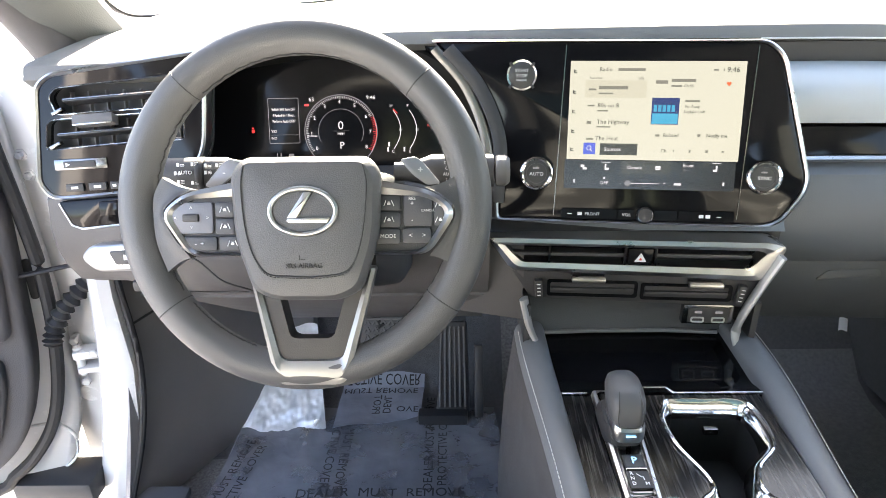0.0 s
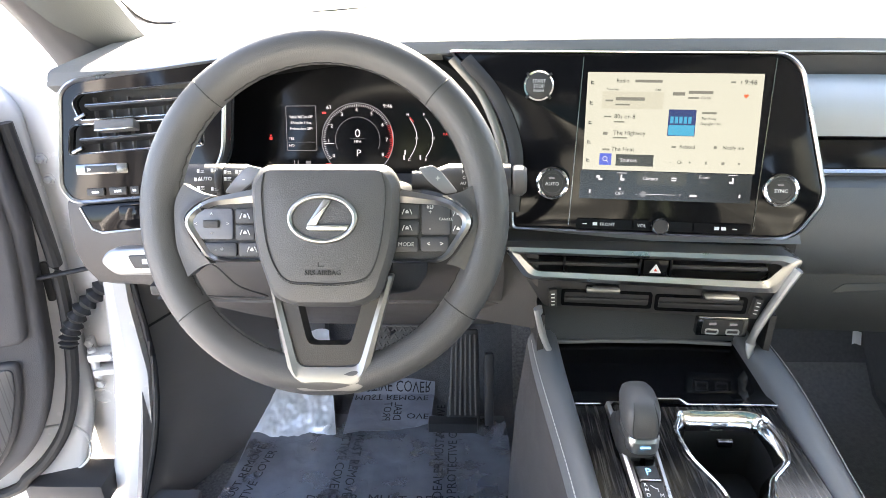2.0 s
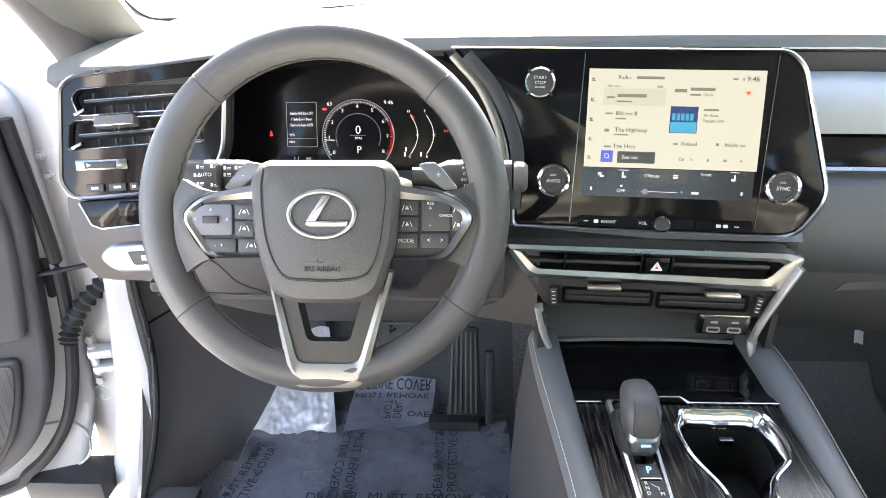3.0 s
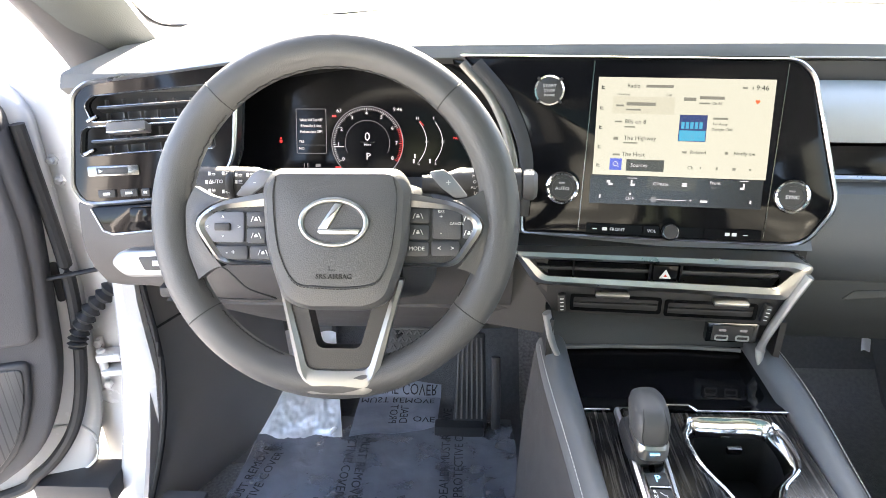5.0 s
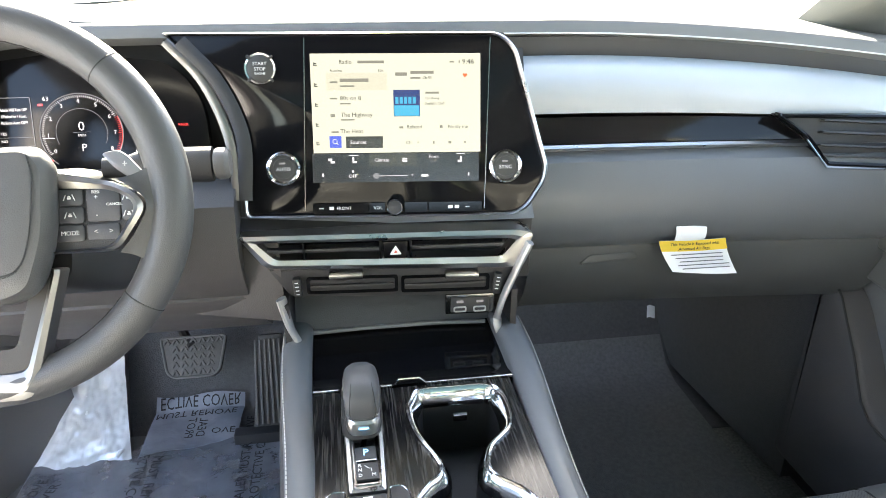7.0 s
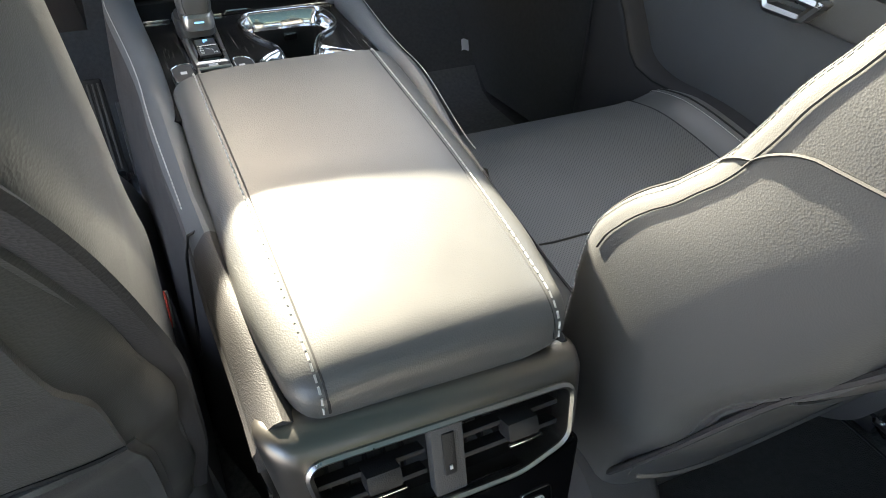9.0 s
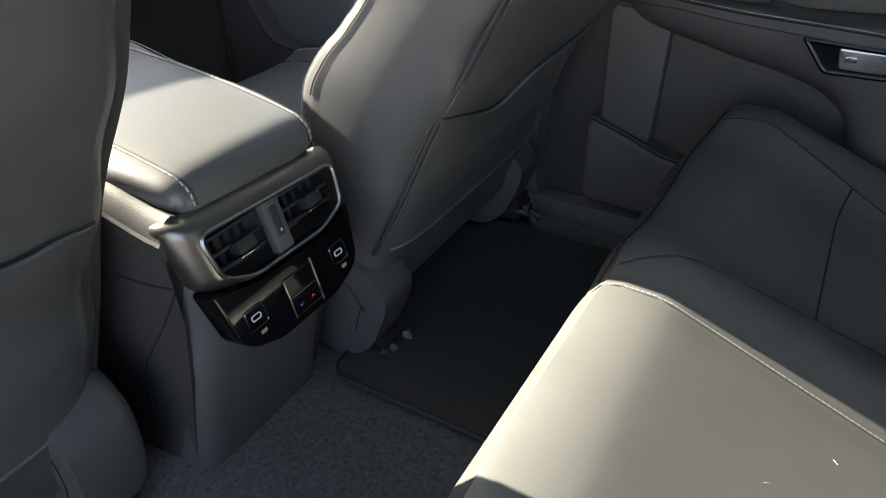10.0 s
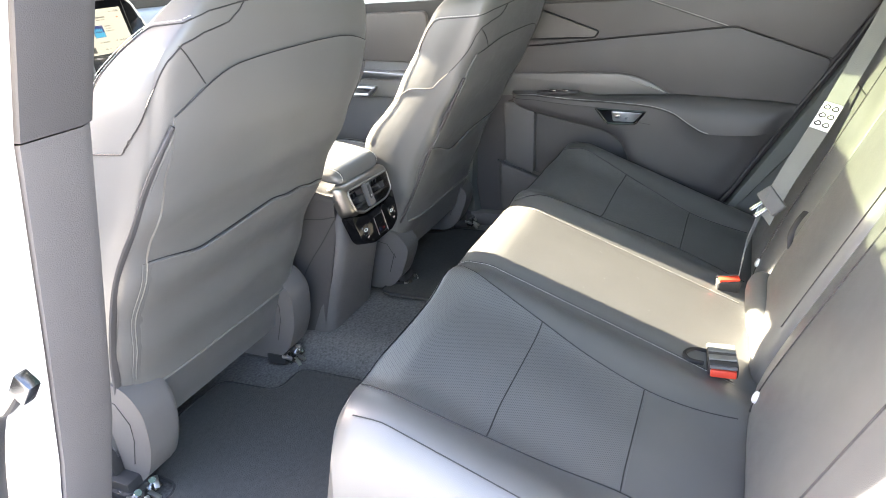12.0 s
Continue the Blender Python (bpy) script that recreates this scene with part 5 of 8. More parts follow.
bench = thing("rear_bench", "grey leather rear bench seat with sunlit middle place", "car seat", (0, -0.6, 0.36))
rings = []
for k in range(33):
    y = -0.188 - 0.637 * k / 32
    d = -0.188 - y
    e = ease(d, 0.07, 2.3)
    ring = []
    for j in range(73):
        x = -0.735 + 1.47 * j / 72
        q = max(0.0, min(1, (0.735 - abs(x)) / 0.06))
        side = (1 - (1 - q) ** 2.2) ** (1 / 2.2)
        ring.append((x, y - 0.04 * step(0.5, 0.735, abs(x)) * (1 - k / 32), 0.50 + (bench_top(x, y) - 0.50) * max(0.0, side * e) if bench_top(x, y) > 0.5 else bench_top(x, y)))
    ring += [(0.72, y - 0.03, 0.34), (-0.72, y - 0.03, 0.34)]
    rings.append(ring)
part("cushion", loft(rings), LEATHER, bench)


def back_y(z):
    return -0.775 - 0.42 * (z - 0.47)


for x0, x1, nm in ((-0.72, -0.16, "backrest"), (-0.158, 0.158, "middle_backrest"), (0.16, 0.72, "backrest")):
    rings = []
    for k in range(21):
        t = k / 20
        z = 0.44 + 0.74 * t
        e = max(0.12, (1 - abs(2 * t - 1) ** 6) ** 0.5)
        c, w = (x0 + x1) / 2, (x1 - x0) / 2
        rings.append([(x, y, z) for x, y, _ in ring_xy(w * (0.94 + 0.06 * e), 0.075 * e, 40, 4.0, c, back_y(z) - 0.07)])
    part(nm, loft(rings), LEATHER, bench)


# ---- centre screen: page, knobs, keys ----
def on_screen(x, y, z=0.0012):
    return SC @ pose(x, y, z)


def plate(x0, x1, y0, y1, m, z, depth=0.0004, r=0.0):
    pts = [(x0, y0), (x1, y0), (x1, y1), (x0, y1)]
    return prism(rounded(pts, r, 4) if r else pts, depth, m, front=z)


for x in (-0.106, 0.1145):
    part("divider_line", placed(box(0, 0, 0, 0.0012, 0.205, 0.0008, 0), SC @ pose(x, 0.098, 0.0006, 0, 0, -2)), DARK_CHROME, media)
page = part("display_page", plate(-0.0965, 0.1062, 0.0655, 0.1822, SC, 0.0009), LIT_PAGE, media, "lit pale radio page")
part("climate_page", plate(-0.0985, 0.1042, 0.030, 0.0650, SC, 0.0009), LIT_DIM, media, "dark climate page")
part("row_highlight", plate(-0.078, -0.006, 0.1395, 0.1598, SC, 0.0013), LIT_PANEL, page)
part("climate_tab", plate(-0.030, 0.028, 0.049, 0.0646, SC, 0.0013), LIT_BAR, media)
part("sources_bar", plate(-0.057, -0.0125, 0.0712, 0.0852, SC, 0.0016), LIT_BAR, page)
part("search_tile", plate(-0.0768, -0.0625, 0.0718, 0.0858, SC, 0.0016), LIT_BLUE, page)
tile = part("album_tile", plate(0.0012, 0.0330, 0.1085, 0.1398, SC, 0.0014), LIT_NAVY, page, "dark blue album tile")
part("album_glow", plate(0.0020, 0.0322, 0.1092, 0.1215, SC, 0.0018), LIT_CYAN, tile)
for k in range(5):
    part("album_bar", plate(0.0035 + 0.0052 * k, 0.0072 + 0.0052 * k, 0.1235, 0.1315, SC, 0.0019), LIT_CYAN, tile)
for body, size, x, y, m, al in (
        ("Radio", 0.0066, -0.0625, 0.1722, LIT_DARK, "LEFT"), ("9:46", 0.0085, 0.0985, 0.1722, LIT_DARK, "RIGHT"), ("Favorites", 0.0040, -0.0735, 0.1622, LIT_DARK, "LEFT"), ("Edit", 0.0042, -0.010, 0.1622, LIT_DARK, "RIGHT"),
        ("80s on 8", 0.0072, -0.0625, 0.1302, LIT_DARK, "LEFT"), ("The Highway", 0.0072, -0.0625, 0.1107, LIT_DARK, "LEFT"), ("The Heat", 0.0072, -0.0635, 0.0912, LIT_DARK, "LEFT"),
        ("Sources", 0.0062, -0.052, 0.0782, LIT_WHITE, "LEFT"), ("Related", 0.0060, 0.0165, 0.0958, LIT_DARK, "LEFT"), ("Notify me", 0.0060, 0.0665, 0.0958, LIT_DARK, "LEFT"),
        ("-    Ch    +", 0.0058, 0.0192, 0.0772, LIT_DARK, "CENTER"), ("Ch 55", 0.0045, 0.0365, 0.1535, LIT_DARK, "LEFT"), ("Far Away", 0.0044, 0.0395, 0.1297, LIT_DARK, "LEFT"), ("Daylight Chill", 0.0044, 0.0385, 0.1235, LIT_DARK, "LEFT"),
        ("Climate", 0.0058, -0.0144, 0.0565, LIT_WHITE, "CENTER"), ("Front", 0.0056, 0.0489, 0.0600, LIT_WHITE, "CENTER"), ("Rear", 0.0040, 0.0480, 0.0545, LIT_GREY, "CENTER"), ("OFF", 0.0060, -0.0500, 0.0372, LIT_WHITE, "CENTER"),
        ("-", 0.006, -0.030, 0.0372, LIT_WHITE, "CENTER"), ("+", 0.006, 0.022, 0.0378, LIT_WHITE, "CENTER"), ("A/C", 0.005, 0.056, 0.0385, LIT_DIM, "CENTER")):
    part("lettering", lettering(body, size, on_screen(x, y, 0.0021), 0.0001, al), m, page if y > 0.066 else media)
# names and marks that cannot be told or stay unnamed: plain bars
bars = [(-0.0405, -0.0090, 0.1722, 0.0045), (-0.0620, -0.0280, 0.1512, 0.0055), (-0.0620, -0.0450, 0.1444, 0.0026), (-0.0740, -0.0650, 0.1490, 0.0030), (-0.0625, -0.0500, 0.1240, 0.0024), (-0.0745, -0.0660, 0.1300, 0.0026),
        (-0.0625, -0.0460, 0.1050, 0.0024), (-0.0745, -0.0690, 0.1100, 0.0050), (-0.0740, -0.0655, 0.0905, 0.0032), (0.0040, 0.0180, 0.1580, 0.0055), (0.0220, 0.0500, 0.1600, 0.0050), (0.0220, 0.0340, 0.1535, 0.0028), (0.0395, 0.0560, 0.1362, 0.0034),
        (0.0075, 0.0125, 0.0955, 0.0036), (0.0565, 0.0600, 0.0960, 0.0046), (0.0480, 0.0500, 0.0772, 0.0050), (0.0670, 0.0705, 0.0772, 0.0044), (0.0860, 0.0885, 0.0772, 0.0030), (0.0690, 0.0745, 0.1722, 0.0028), (0.0800, 0.0815, 0.1722, 0.0042)]
for a, b, y, h in bars:
    part("text_bar", plate(a, b, y - 0.36 * h, y + 0.36 * h, SC, 0.0019), LIT_SOFT, page)
for y in (0.1700, 0.1460, 0.1228, 0.0994, 0.0774):
    part("side_icon", joined(*[plate(-0.0925, -0.0885, y - 0.0022, y - 0.0012, SC, 0.0019), plate(-0.0918, -0.0892, y + 0.0002, y + 0.0012, SC, 0.0019), plate(-0.0925, -0.0915, y - 0.002, y + 0.002, SC, 0.0018)]), LIT_DARK, page)
heart = rounded([(0.0875, 0.1535), (0.0905, 0.1572), (0.0890, 0.1590), (0.0875, 0.1578), (0.0860, 0.1590), (0.0845, 0.1572)], 0.0008, 3)
part("favourite_mark", prism(heart, 0.0003, SC, front=0.0019), LIT_ORANGE, page)
part("search_mark", joined(tube([SC @ Vector((-0.0702 + 0.0026 * math.cos(2 * math.pi * k / 16), 0.0794 + 0.0026 * math.sin(2 * math.pi * k / 16), 0.0019)) for k in range(16)], 0.0004, closed=True, seg=4), tube([SC @ Vector((-0.0682, 0.0774, 0.0019)), SC @ Vector((-0.0662, 0.0754, 0.0019))], 0.0004, seg=4)), LIT_WHITE, page)
marks = [(-0.0790, -0.0745, 0.0575, 0.0030), (-0.0765, -0.0715, 0.0545, 0.0026), (-0.0500, -0.0450, 0.0545, 0.0026), (-0.0500, -0.0480, 0.0580, 0.0050), (0.0105, 0.0165, 0.0578, 0.0018), (0.0105, 0.0165, 0.0552, 0.0018), (0.0780, 0.0830, 0.0545, 0.0026), (0.0810, 0.0830, 0.0580, 0.0050),
         (-0.0545, -0.0425, 0.0625, 0.0008), (0.0765, 0.0870, 0.0635, 0.0008), (-0.0870, -0.0850, 0.0390, 0.0042), (0.0905, 0.0925, 0.0385, 0.0042), (0.0335, 0.0420, 0.0372, 0.0026), (-0.0510, -0.0485, 0.0432, 0.0026), (-0.0260, 0.0165, 0.0374, 0.0006)]
for a, b, y, h in marks:
    part("climate_mark", plate(a, b, y - h / 2, y + h / 2, SC, 0.0019), LIT_WHITE, media)
part("fan_slider", placed(lathe([(0.0001, 0.0006), (0.0036, 0.0006), (0.0038, 0.0)], 20), on_screen(-0.0215, 0.0374, 0.0016)), LIT_GREY, media)

knob_at = ((-0.1325, 0.0478, "AUTO"), (0.1365, 0.0478, "SYNC"))
for x, y, word in knob_at:
    knob = part("temperature_knob", placed(lathe([(0.0205, -0.002), (0.0207, 0.006), (0.0200, 0.0085), (0.0180, 0.0095), (0.0160, 0.0085), (0.0158, 0.002)], 40), on_screen(x, y, 0)), CHROME, media, "chrome-ringed rotary knob")
    part("knob_core", placed(lathe([(0.0163, -0.001), (0.0163, 0.0070), (0.0155, 0.0078), (0.0125, 0.0080), (0.0122, 0.0068), (0.0002, 0.0068)], 36), on_screen(x, y, 0)), KNOB_FACE, knob)
    part("lettering", lettering(word, 0.0062, on_screen(x, y - 0.001, 0.0070)), WHITE_MARK, knob)
    part("knob_mark", placed(box(0, 0, 0, 0.007, 0.0022, 0.0004, 0), on_screen(x - 0.001, y + 0.0062, 0.0071)), LIT_GREY, knob)
start = part("start_button", placed(lathe([(0.0185, -0.002), (0.0190, 0.003), (0.0180, 0.005), (0.0160, 0.0045), (0.0158, 0.0005)], 40), on_screen(-0.1545, 0.165, 0)), CHROME, media, "chrome-ringed start button")
part("button_cap", placed(lathe([(0.0163, -0.001), (0.0160, 0.0042), (0.0145, 0.0052), (0.0002, 0.0056)], 36), on_screen(-0.1545, 0.165, 0)), KNOB_FACE, start)
for word, dy in (("START", 0.0052), ("STOP", -0.0008), ("ENGINE", -0.0060)):
    part("lettering", lettering(word, 0.0056 if dy > -0.005 else 0.0036, on_screen(-0.1545, 0.165 + dy, 0.0060)), WHITE_MARK, start)
for k in range(4):
    a = radians(45 + 90 * k)
    part("ring_notch", placed(box(0, 0, 0, 0.003, 0.0065, 0.003, 0.0005), on_screen(-0.1545 + 0.0178 * math.cos(a), 0.165 + 0.0178 * math.sin(a), 0.0045) @ pose(0, 0, 0, 0, 0, 45 + 90 * k + 90)), DARK_PLASTIC, start)
vol = part("volume_knob", placed(lathe([(0.0100, -0.002), (0.0105, 0.003), (0.0105, 0.014), (0.0092, 0.016), (0.0085, 0.0155), (0.0084, 0.012)], 32), on_screen(0, 0.0, 0)), DARK_CHROME, media, "small dark volume knob")
part("knob_core", placed(lathe([(0.0087, 0.013), (0.0085, 0.0152), (0.0002, 0.0152)], 28), on_screen(0, 0, 0)), DARK_PLASTIC, vol)
for x0, x1 in ((-0.100, -0.0325), (-0.030, -0.012), (0.012, 0.040), (0.042, 0.108)):
    part("hard_key", plate(x0, x1, -0.0075, 0.0045, SC, 0.0022, 0.003, 0.001), SCREEN_BLACK, media)
for body, size, x in (("FRONT", 0.0056, -0.062), ("VOL", 0.0056, -0.0205)):
    part("lettering", lettering(body, size, on_screen(x, -0.0018, 0.0024)), WHITE_MARK, media)
for a, b, y, h in ((-0.0925, -0.0870, -0.0017, 0.0010), (-0.0800, -0.0745, -0.0015, 0.0040), (0.0660, 0.0715, -0.0015, 0.0040), (0.0740, 0.0795, -0.0015, 0.0040), (0.0870, 0.0925, -0.0017, 0.0010)):
    part("key_mark", plate(a, b, y - h / 2, y + h / 2, SC, 0.0025), WHITE_MARK, media)

# ---- instrument cluster: dial and readings ----
def dial(r, deg, z=0.0012):
    return CL @ Vector((0.0115 + r * math.cos(radians(deg)), -0.0068 + r * math.sin(radians(deg)), z))


def arc(r, d0, d1, wide, n=40):
    return tube([dial(r, d0 + (d1 - d0) * k / n) for k in range(n + 1)], wide, seg=4)


part("dial_ring", arc(0.0500, -50, 230, 0.0007, 60), LIT_GREY, cluster, "pale tachometer ring")
part("inner_ring", arc(0.0310, -25, 205, 0.0004, 50), LIT_GREY, cluster)
ticks, red_ticks = [], []
for k in range(81):
    d = 213 - 30.5 * k / 10
    (red_ticks if k >= 62 else ticks).append(tube([dial(0.0452 if k % 10 else 0.0440, d), dial(0.0482, d)], 0.00035 if k % 10 else 0.0005, seg=4))
part("dial_ticks", joined(*ticks), LIT_WHITE, cluster)
part("red_ticks", joined(*red_ticks), LIT_RED, cluster)
part("red_arc", arc(0.0490, -31, 24, 0.0005, 20), LIT_RED, cluster)
for k in range(9):
    p = (0.0405 * math.cos(radians(213 - 30.5 * k)), 0.0405 * math.sin(radians(213 - 30.5 * k)))
    part("lettering", lettering(str(k), 0.0072, CL @ pose(0.0115 + p[0], -0.0068 + p[1], 0.0012)), LIT_WHITE, cluster)
part("needle", tube([dial(0.0335, 189), dial(0.0470, 186)], 0.0006, seg=4), LIT_WHITE, cluster)
for body, size, x, y, m in (("0", 0.0165, 0.0115, 0.0015, LIT_WHITE), ("MPH", 0.0048, 0.0115, -0.0095, LIT_WHITE), ("P", 0.0135, 0.0125, -0.0255, LIT_WHITE), ("9:46", 0.0075, 0.0540, 0.0388, LIT_WHITE), ("63", 0.0075, -0.0275, 0.0372, LIT_WHITE),
                            ("H", 0.0055, 0.0815, 0.0270, LIT_WHITE), ("C", 0.0055, 0.0830, -0.0345, LIT_WHITE), ("F", 0.0055, 0.1040, 0.0270, LIT_WHITE), ("E", 0.0055, 0.1065, -0.0345, LIT_WHITE), ("PARK", 0.0055, 0.1370, 0.0, LIT_RED),
                            ("Vehicle Will Turn OFF", 0.0050, -0.0668, 0.0245, LIT_WHITE), ("if Parked for 1 Hour,", 0.0050, -0.0668, 0.0165, LIT_WHITE), ("Perform Auto OFF?", 0.0050, -0.0668, 0.0085, LIT_WHITE)):
    tx = lettering(body, size, pose(0, 0, 0))
    if len(body) > 10:
        bmesh.ops.scale(tx, vec=(0.70 if len(body) > 18 else 0.78, 1.1, 1), verts=tx.verts)
    part("lettering", placed(tx, CL @ pose(x, y, 0.0012)), m, cluster)
for body, y in (("YES", -0.005), ("NO", -0.0145)):
    part("lettering", lettering(body, 0.0050, CL @ pose(-0.0850, y, 0.0012), 0.0002, "LEFT"), LIT_WHITE, cluster)
b0 = [(-0.0880, -0.0215), (-0.0455, -0.0215), (-0.0455, 0.0400), (-0.0880, 0.0400)]
part("message_box", frame_ring(rounded(b0, 0.002, 3), inset(rounded(b0, 0.002, 3), 0.0008), 0.0004, CL, front=0.0012), LIT_GREY, cluster)
for w, x, y in ((0.040, -0.0668, -0.0098), (0.022, 0.0115, -0.0055)):
    part("row_line", placed(box(0, 0, 0, w, 0.0004, 0.0003, 0), CL @ pose(x, y, 0.0012)), LIT_GREY, cluster)
part("belt_lamp", placed(joined(box(0, 0, 0, 0.004, 0.004, 0.0004, 0), box(0, 0.004, 0, 0.0025, 0.0025, 0.0004, 0)), CL @ pose(-0.110, -0.0045, 0.0012)), LIT_RED, cluster)
for x, y, w, h in ((-0.0345, 0.030, 0.006, 0.003), (-0.030, -0.0405, 0.008, 0.0025)):
    part("warning_mark", placed(box(x, y, 0, w, h, 0.0004, 0), CL @ pose(0, 0, 0.0012)), LIT_RED, cluster)
part("lane_marks", placed(joined(box(-0.078, -0.0380, 0, 0.0012, 0.006, 0.0004, 0), box(-0.073, -0.0380, 0, 0.0012, 0.006, 0.0004, 0), box(-0.0585, -0.0380, 0, 0.007, 0.0045, 0.0004, 0), box(-0.066, -0.0425, 0, 0.036, 0.0006, 0.0004, 0)), CL @ pose(0, 0, 0.0012)), LIT_GREY, cluster)
for cx, sgn in ((0.070, 1), (0.092, 1)):
    pts = [CL @ Vector((cx + 0.020 - 0.010 * ((k / 20) * 2 - 1) ** 2 * 1.0 + 0.004, 0.0215 - 0.0525 * k / 20, 0.0012)) for k in range(21)]
    part("gauge_arc", tube(pts, 0.0006, seg=4), LIT_WHITE, cluster)
part("hot_arc", tube([CL @ Vector((0.0845 + 0.0055 * k / 5, 0.0232 - 0.006 * k / 5, 0.0014)) for k in range(6)], 0.0007, seg=4), LIT_RED, cluster)
part("gauge_bars", placed(joined(*[box(x, y, 0, 0.0022, 0.006, 0.0004, 0) for x, y in ((0.0775, -0.0245), (0.0760, -0.0315), (0.0985, -0.0315))]), CL @ pose(0, 0, 0.0012)), LIT_WHITE, cluster)
part("fuel_mark", placed(joined(box(0.1165, -0.005, 0, 0.004, 0.0045, 0.0004, 0), box(0.095, -0.005, 0, 0.003, 0.0008, 0.0004, 0), box(0.0935, -0.005, 0, 0.0035, 0.0035, 0.0004, 0)), CL @ pose(0, 0, 0.0012)), LIT_GREY, cluster)
part("side_light", tube([CL @ p for p in smooth_path([(-0.197, -0.040, 0.004), (-0.181, 0.014, 0.004), (-0.160, 0.068, 0.004), (-0.137, 0.098, 0.004)], 20)], 0.0035, seg=6, flat=0.5), SILVER, cluster, "bright curved edge of the hood")

# bronze strip drawn for the bright reflection beside the screen, and a dark roll
for k, (o, wdt) in enumerate(((0.0, 0.0055), (0.017, 0.0085))):
    pts = smooth_path([SC @ Vector((-0.262 + o, 0.196, 0.004)), SC @ Vector((-0.222 + o, 0.150, 0.004)), SC @ Vector((-0.196 + o, 0.085, 0.004)), SC @ Vector((-0.189 + o * 0.5, 0.010, 0.004))], 20)
    part("hood_strip", tube(pts, wdt, seg=6, flat=0.35, up=(0, -1, 0.27)), DARK_PLASTIC if k else BRONZE, cluster, "soft dark roll" if k else "bronze strip drawn for a bright reflection")

# ---- centre vent details ----
for x0, x1 in ((-0.163, -0.116), (-0.113, -0.022), (0.018, 0.134)):
    part("vent_slat", placed(box((x0 + x1) / 2, 0.9665, -0.012, x1 - x0, 0.0045, 0.016, 0.001), VE), DARK_PLASTIC, vent)
    part("slat_edge", placed(box((x0 + x1) / 2, 0.9690, -0.0045, x1 - x0, 0.0010, 0.001, 0), VE), DARK_CHROME, vent)
for x in (-0.1145, -0.021, 0.0165):
    part("vent_wall", placed(box(x, 0.9665, -0.010, 0.003, 0.024, 0.02, 0.0006), VE), GLOSS_BLACK, vent)
hz = part("hazard_switch", placed(box(-0.002, 0.9660, -0.006, 0.030, 0.0225, 0.012, 0.002), VE), GLOSS_BLACK, vent, "black hazard switch with red-white triangle")
tri = [(-0.0095, 0.9600), (0.0055, 0.9600), (-0.002, 0.9725)]
part("triangle", prism(rounded(tri, 0.001, 3), 0.0004, VE, front=0.0008), WHITE_MARK, hz)
part("triangle_core", prism(rounded([(-0.0042, 0.9624), (0.0002, 0.9624), (-0.002, 0.9662)], 0.0005, 3), 0.0004, VE, front=0.0012), RED, hz)
for x0, x1, y0 in ((-0.115, 0.0, 0.917), (0.004, 0.118, 0.914)):
    part("lower_opening", placed(frame_ring(rounded([(x0, y0 - 0.010), (x1, y0 - 0.011), (x1, y0 + 0.012), (x0, y0 + 0.013)], 0.004), rounded([(x0 + 0.004, y0 - 0.007), (x1 - 0.004, y0 - 0.008), (x1 - 0.004, y0 + 0.009), (x0 + 0.004, y0 + 0.010)], 0.003), 0.004), VE @ pose(0, 0, -0.003)), GLOSS_BLACK, vent)
    part("vent_slat", placed(box((x0 + x1) / 2, y0, -0.006, x1 - x0 - 0.01, 0.004, 0.008, 0.001), VE), DARK_PLASTIC, vent)
for x in (-0.0645, 0.081):
    part("vent_tab", placed(box(x, 0.9365 - 0.005 * (x > 0), 0.004, 0.042, 0.0058, 0.014, 0.002), VE), SILVER, vent, "ribbed silver vent tab")
for x in (-0.126, 0.1275):
    wheel_m = VE @ pose(x, 0.919 - 0.003 * (x > 0), -0.001, 0, 0, -8 if x > 0 else 4)
    wl = part("vent_wheel", placed(box(0, 0, 0, 0.010, 0.026, 0.010, 0.003), wheel_m), DARK_PLASTIC, vent)
    part("wheel_marks", placed(joined(*[box(0, -0.008 + 0.0053 * k, 0.005, 0.0045, 0.0012, 0.001, 0) for k in range(4)]), wheel_m), WHITE_MARK, wl)
# open tray under the vents
part("cubby_back", sheet(lambda u, v: (-0.135 + 0.27 * u, 0.842 + 0.045 * v, 0.840 + 0.062 * v), 8, 6, 0.01, (0, 1, 0)), CUBBY, vent, "dark back of the open tray")
part("cubby_lip", tube([(-0.128, 0.836, 0.8405), (-0.05, 0.840, 0.8405), (0.05, 0.840, 0.8405), (0.120, 0.834, 0.8405)], 0.0030, seg=8), SOFT_DASH, vent)
for sx, xx in ((-1, -0.137), (1, 0.146)):
    part("cubby_side", sheet(lambda u, v: (xx, 0.80 + 0.12 * u, 0.83 + 0.075 * v), 4, 3, 0.008, (sx, 0, 0)), DARK_PLASTIC, vent)
usb = thing("usb_panel", "dark chrome charging socket panel with four small ports", "socket panel", (0.093, 0.81, 0.865))
part("plate", placed(box(0.093, 0.8825, -0.010, 0.064, 0.029, 0.012, 0.002), VE), DARK_CHROME, usb)
part("plate_face", placed(box(0.093, 0.8825, -0.0035, 0.050, 0.022, 0.003, 0.001), VE), DARK_PLASTIC, usb)
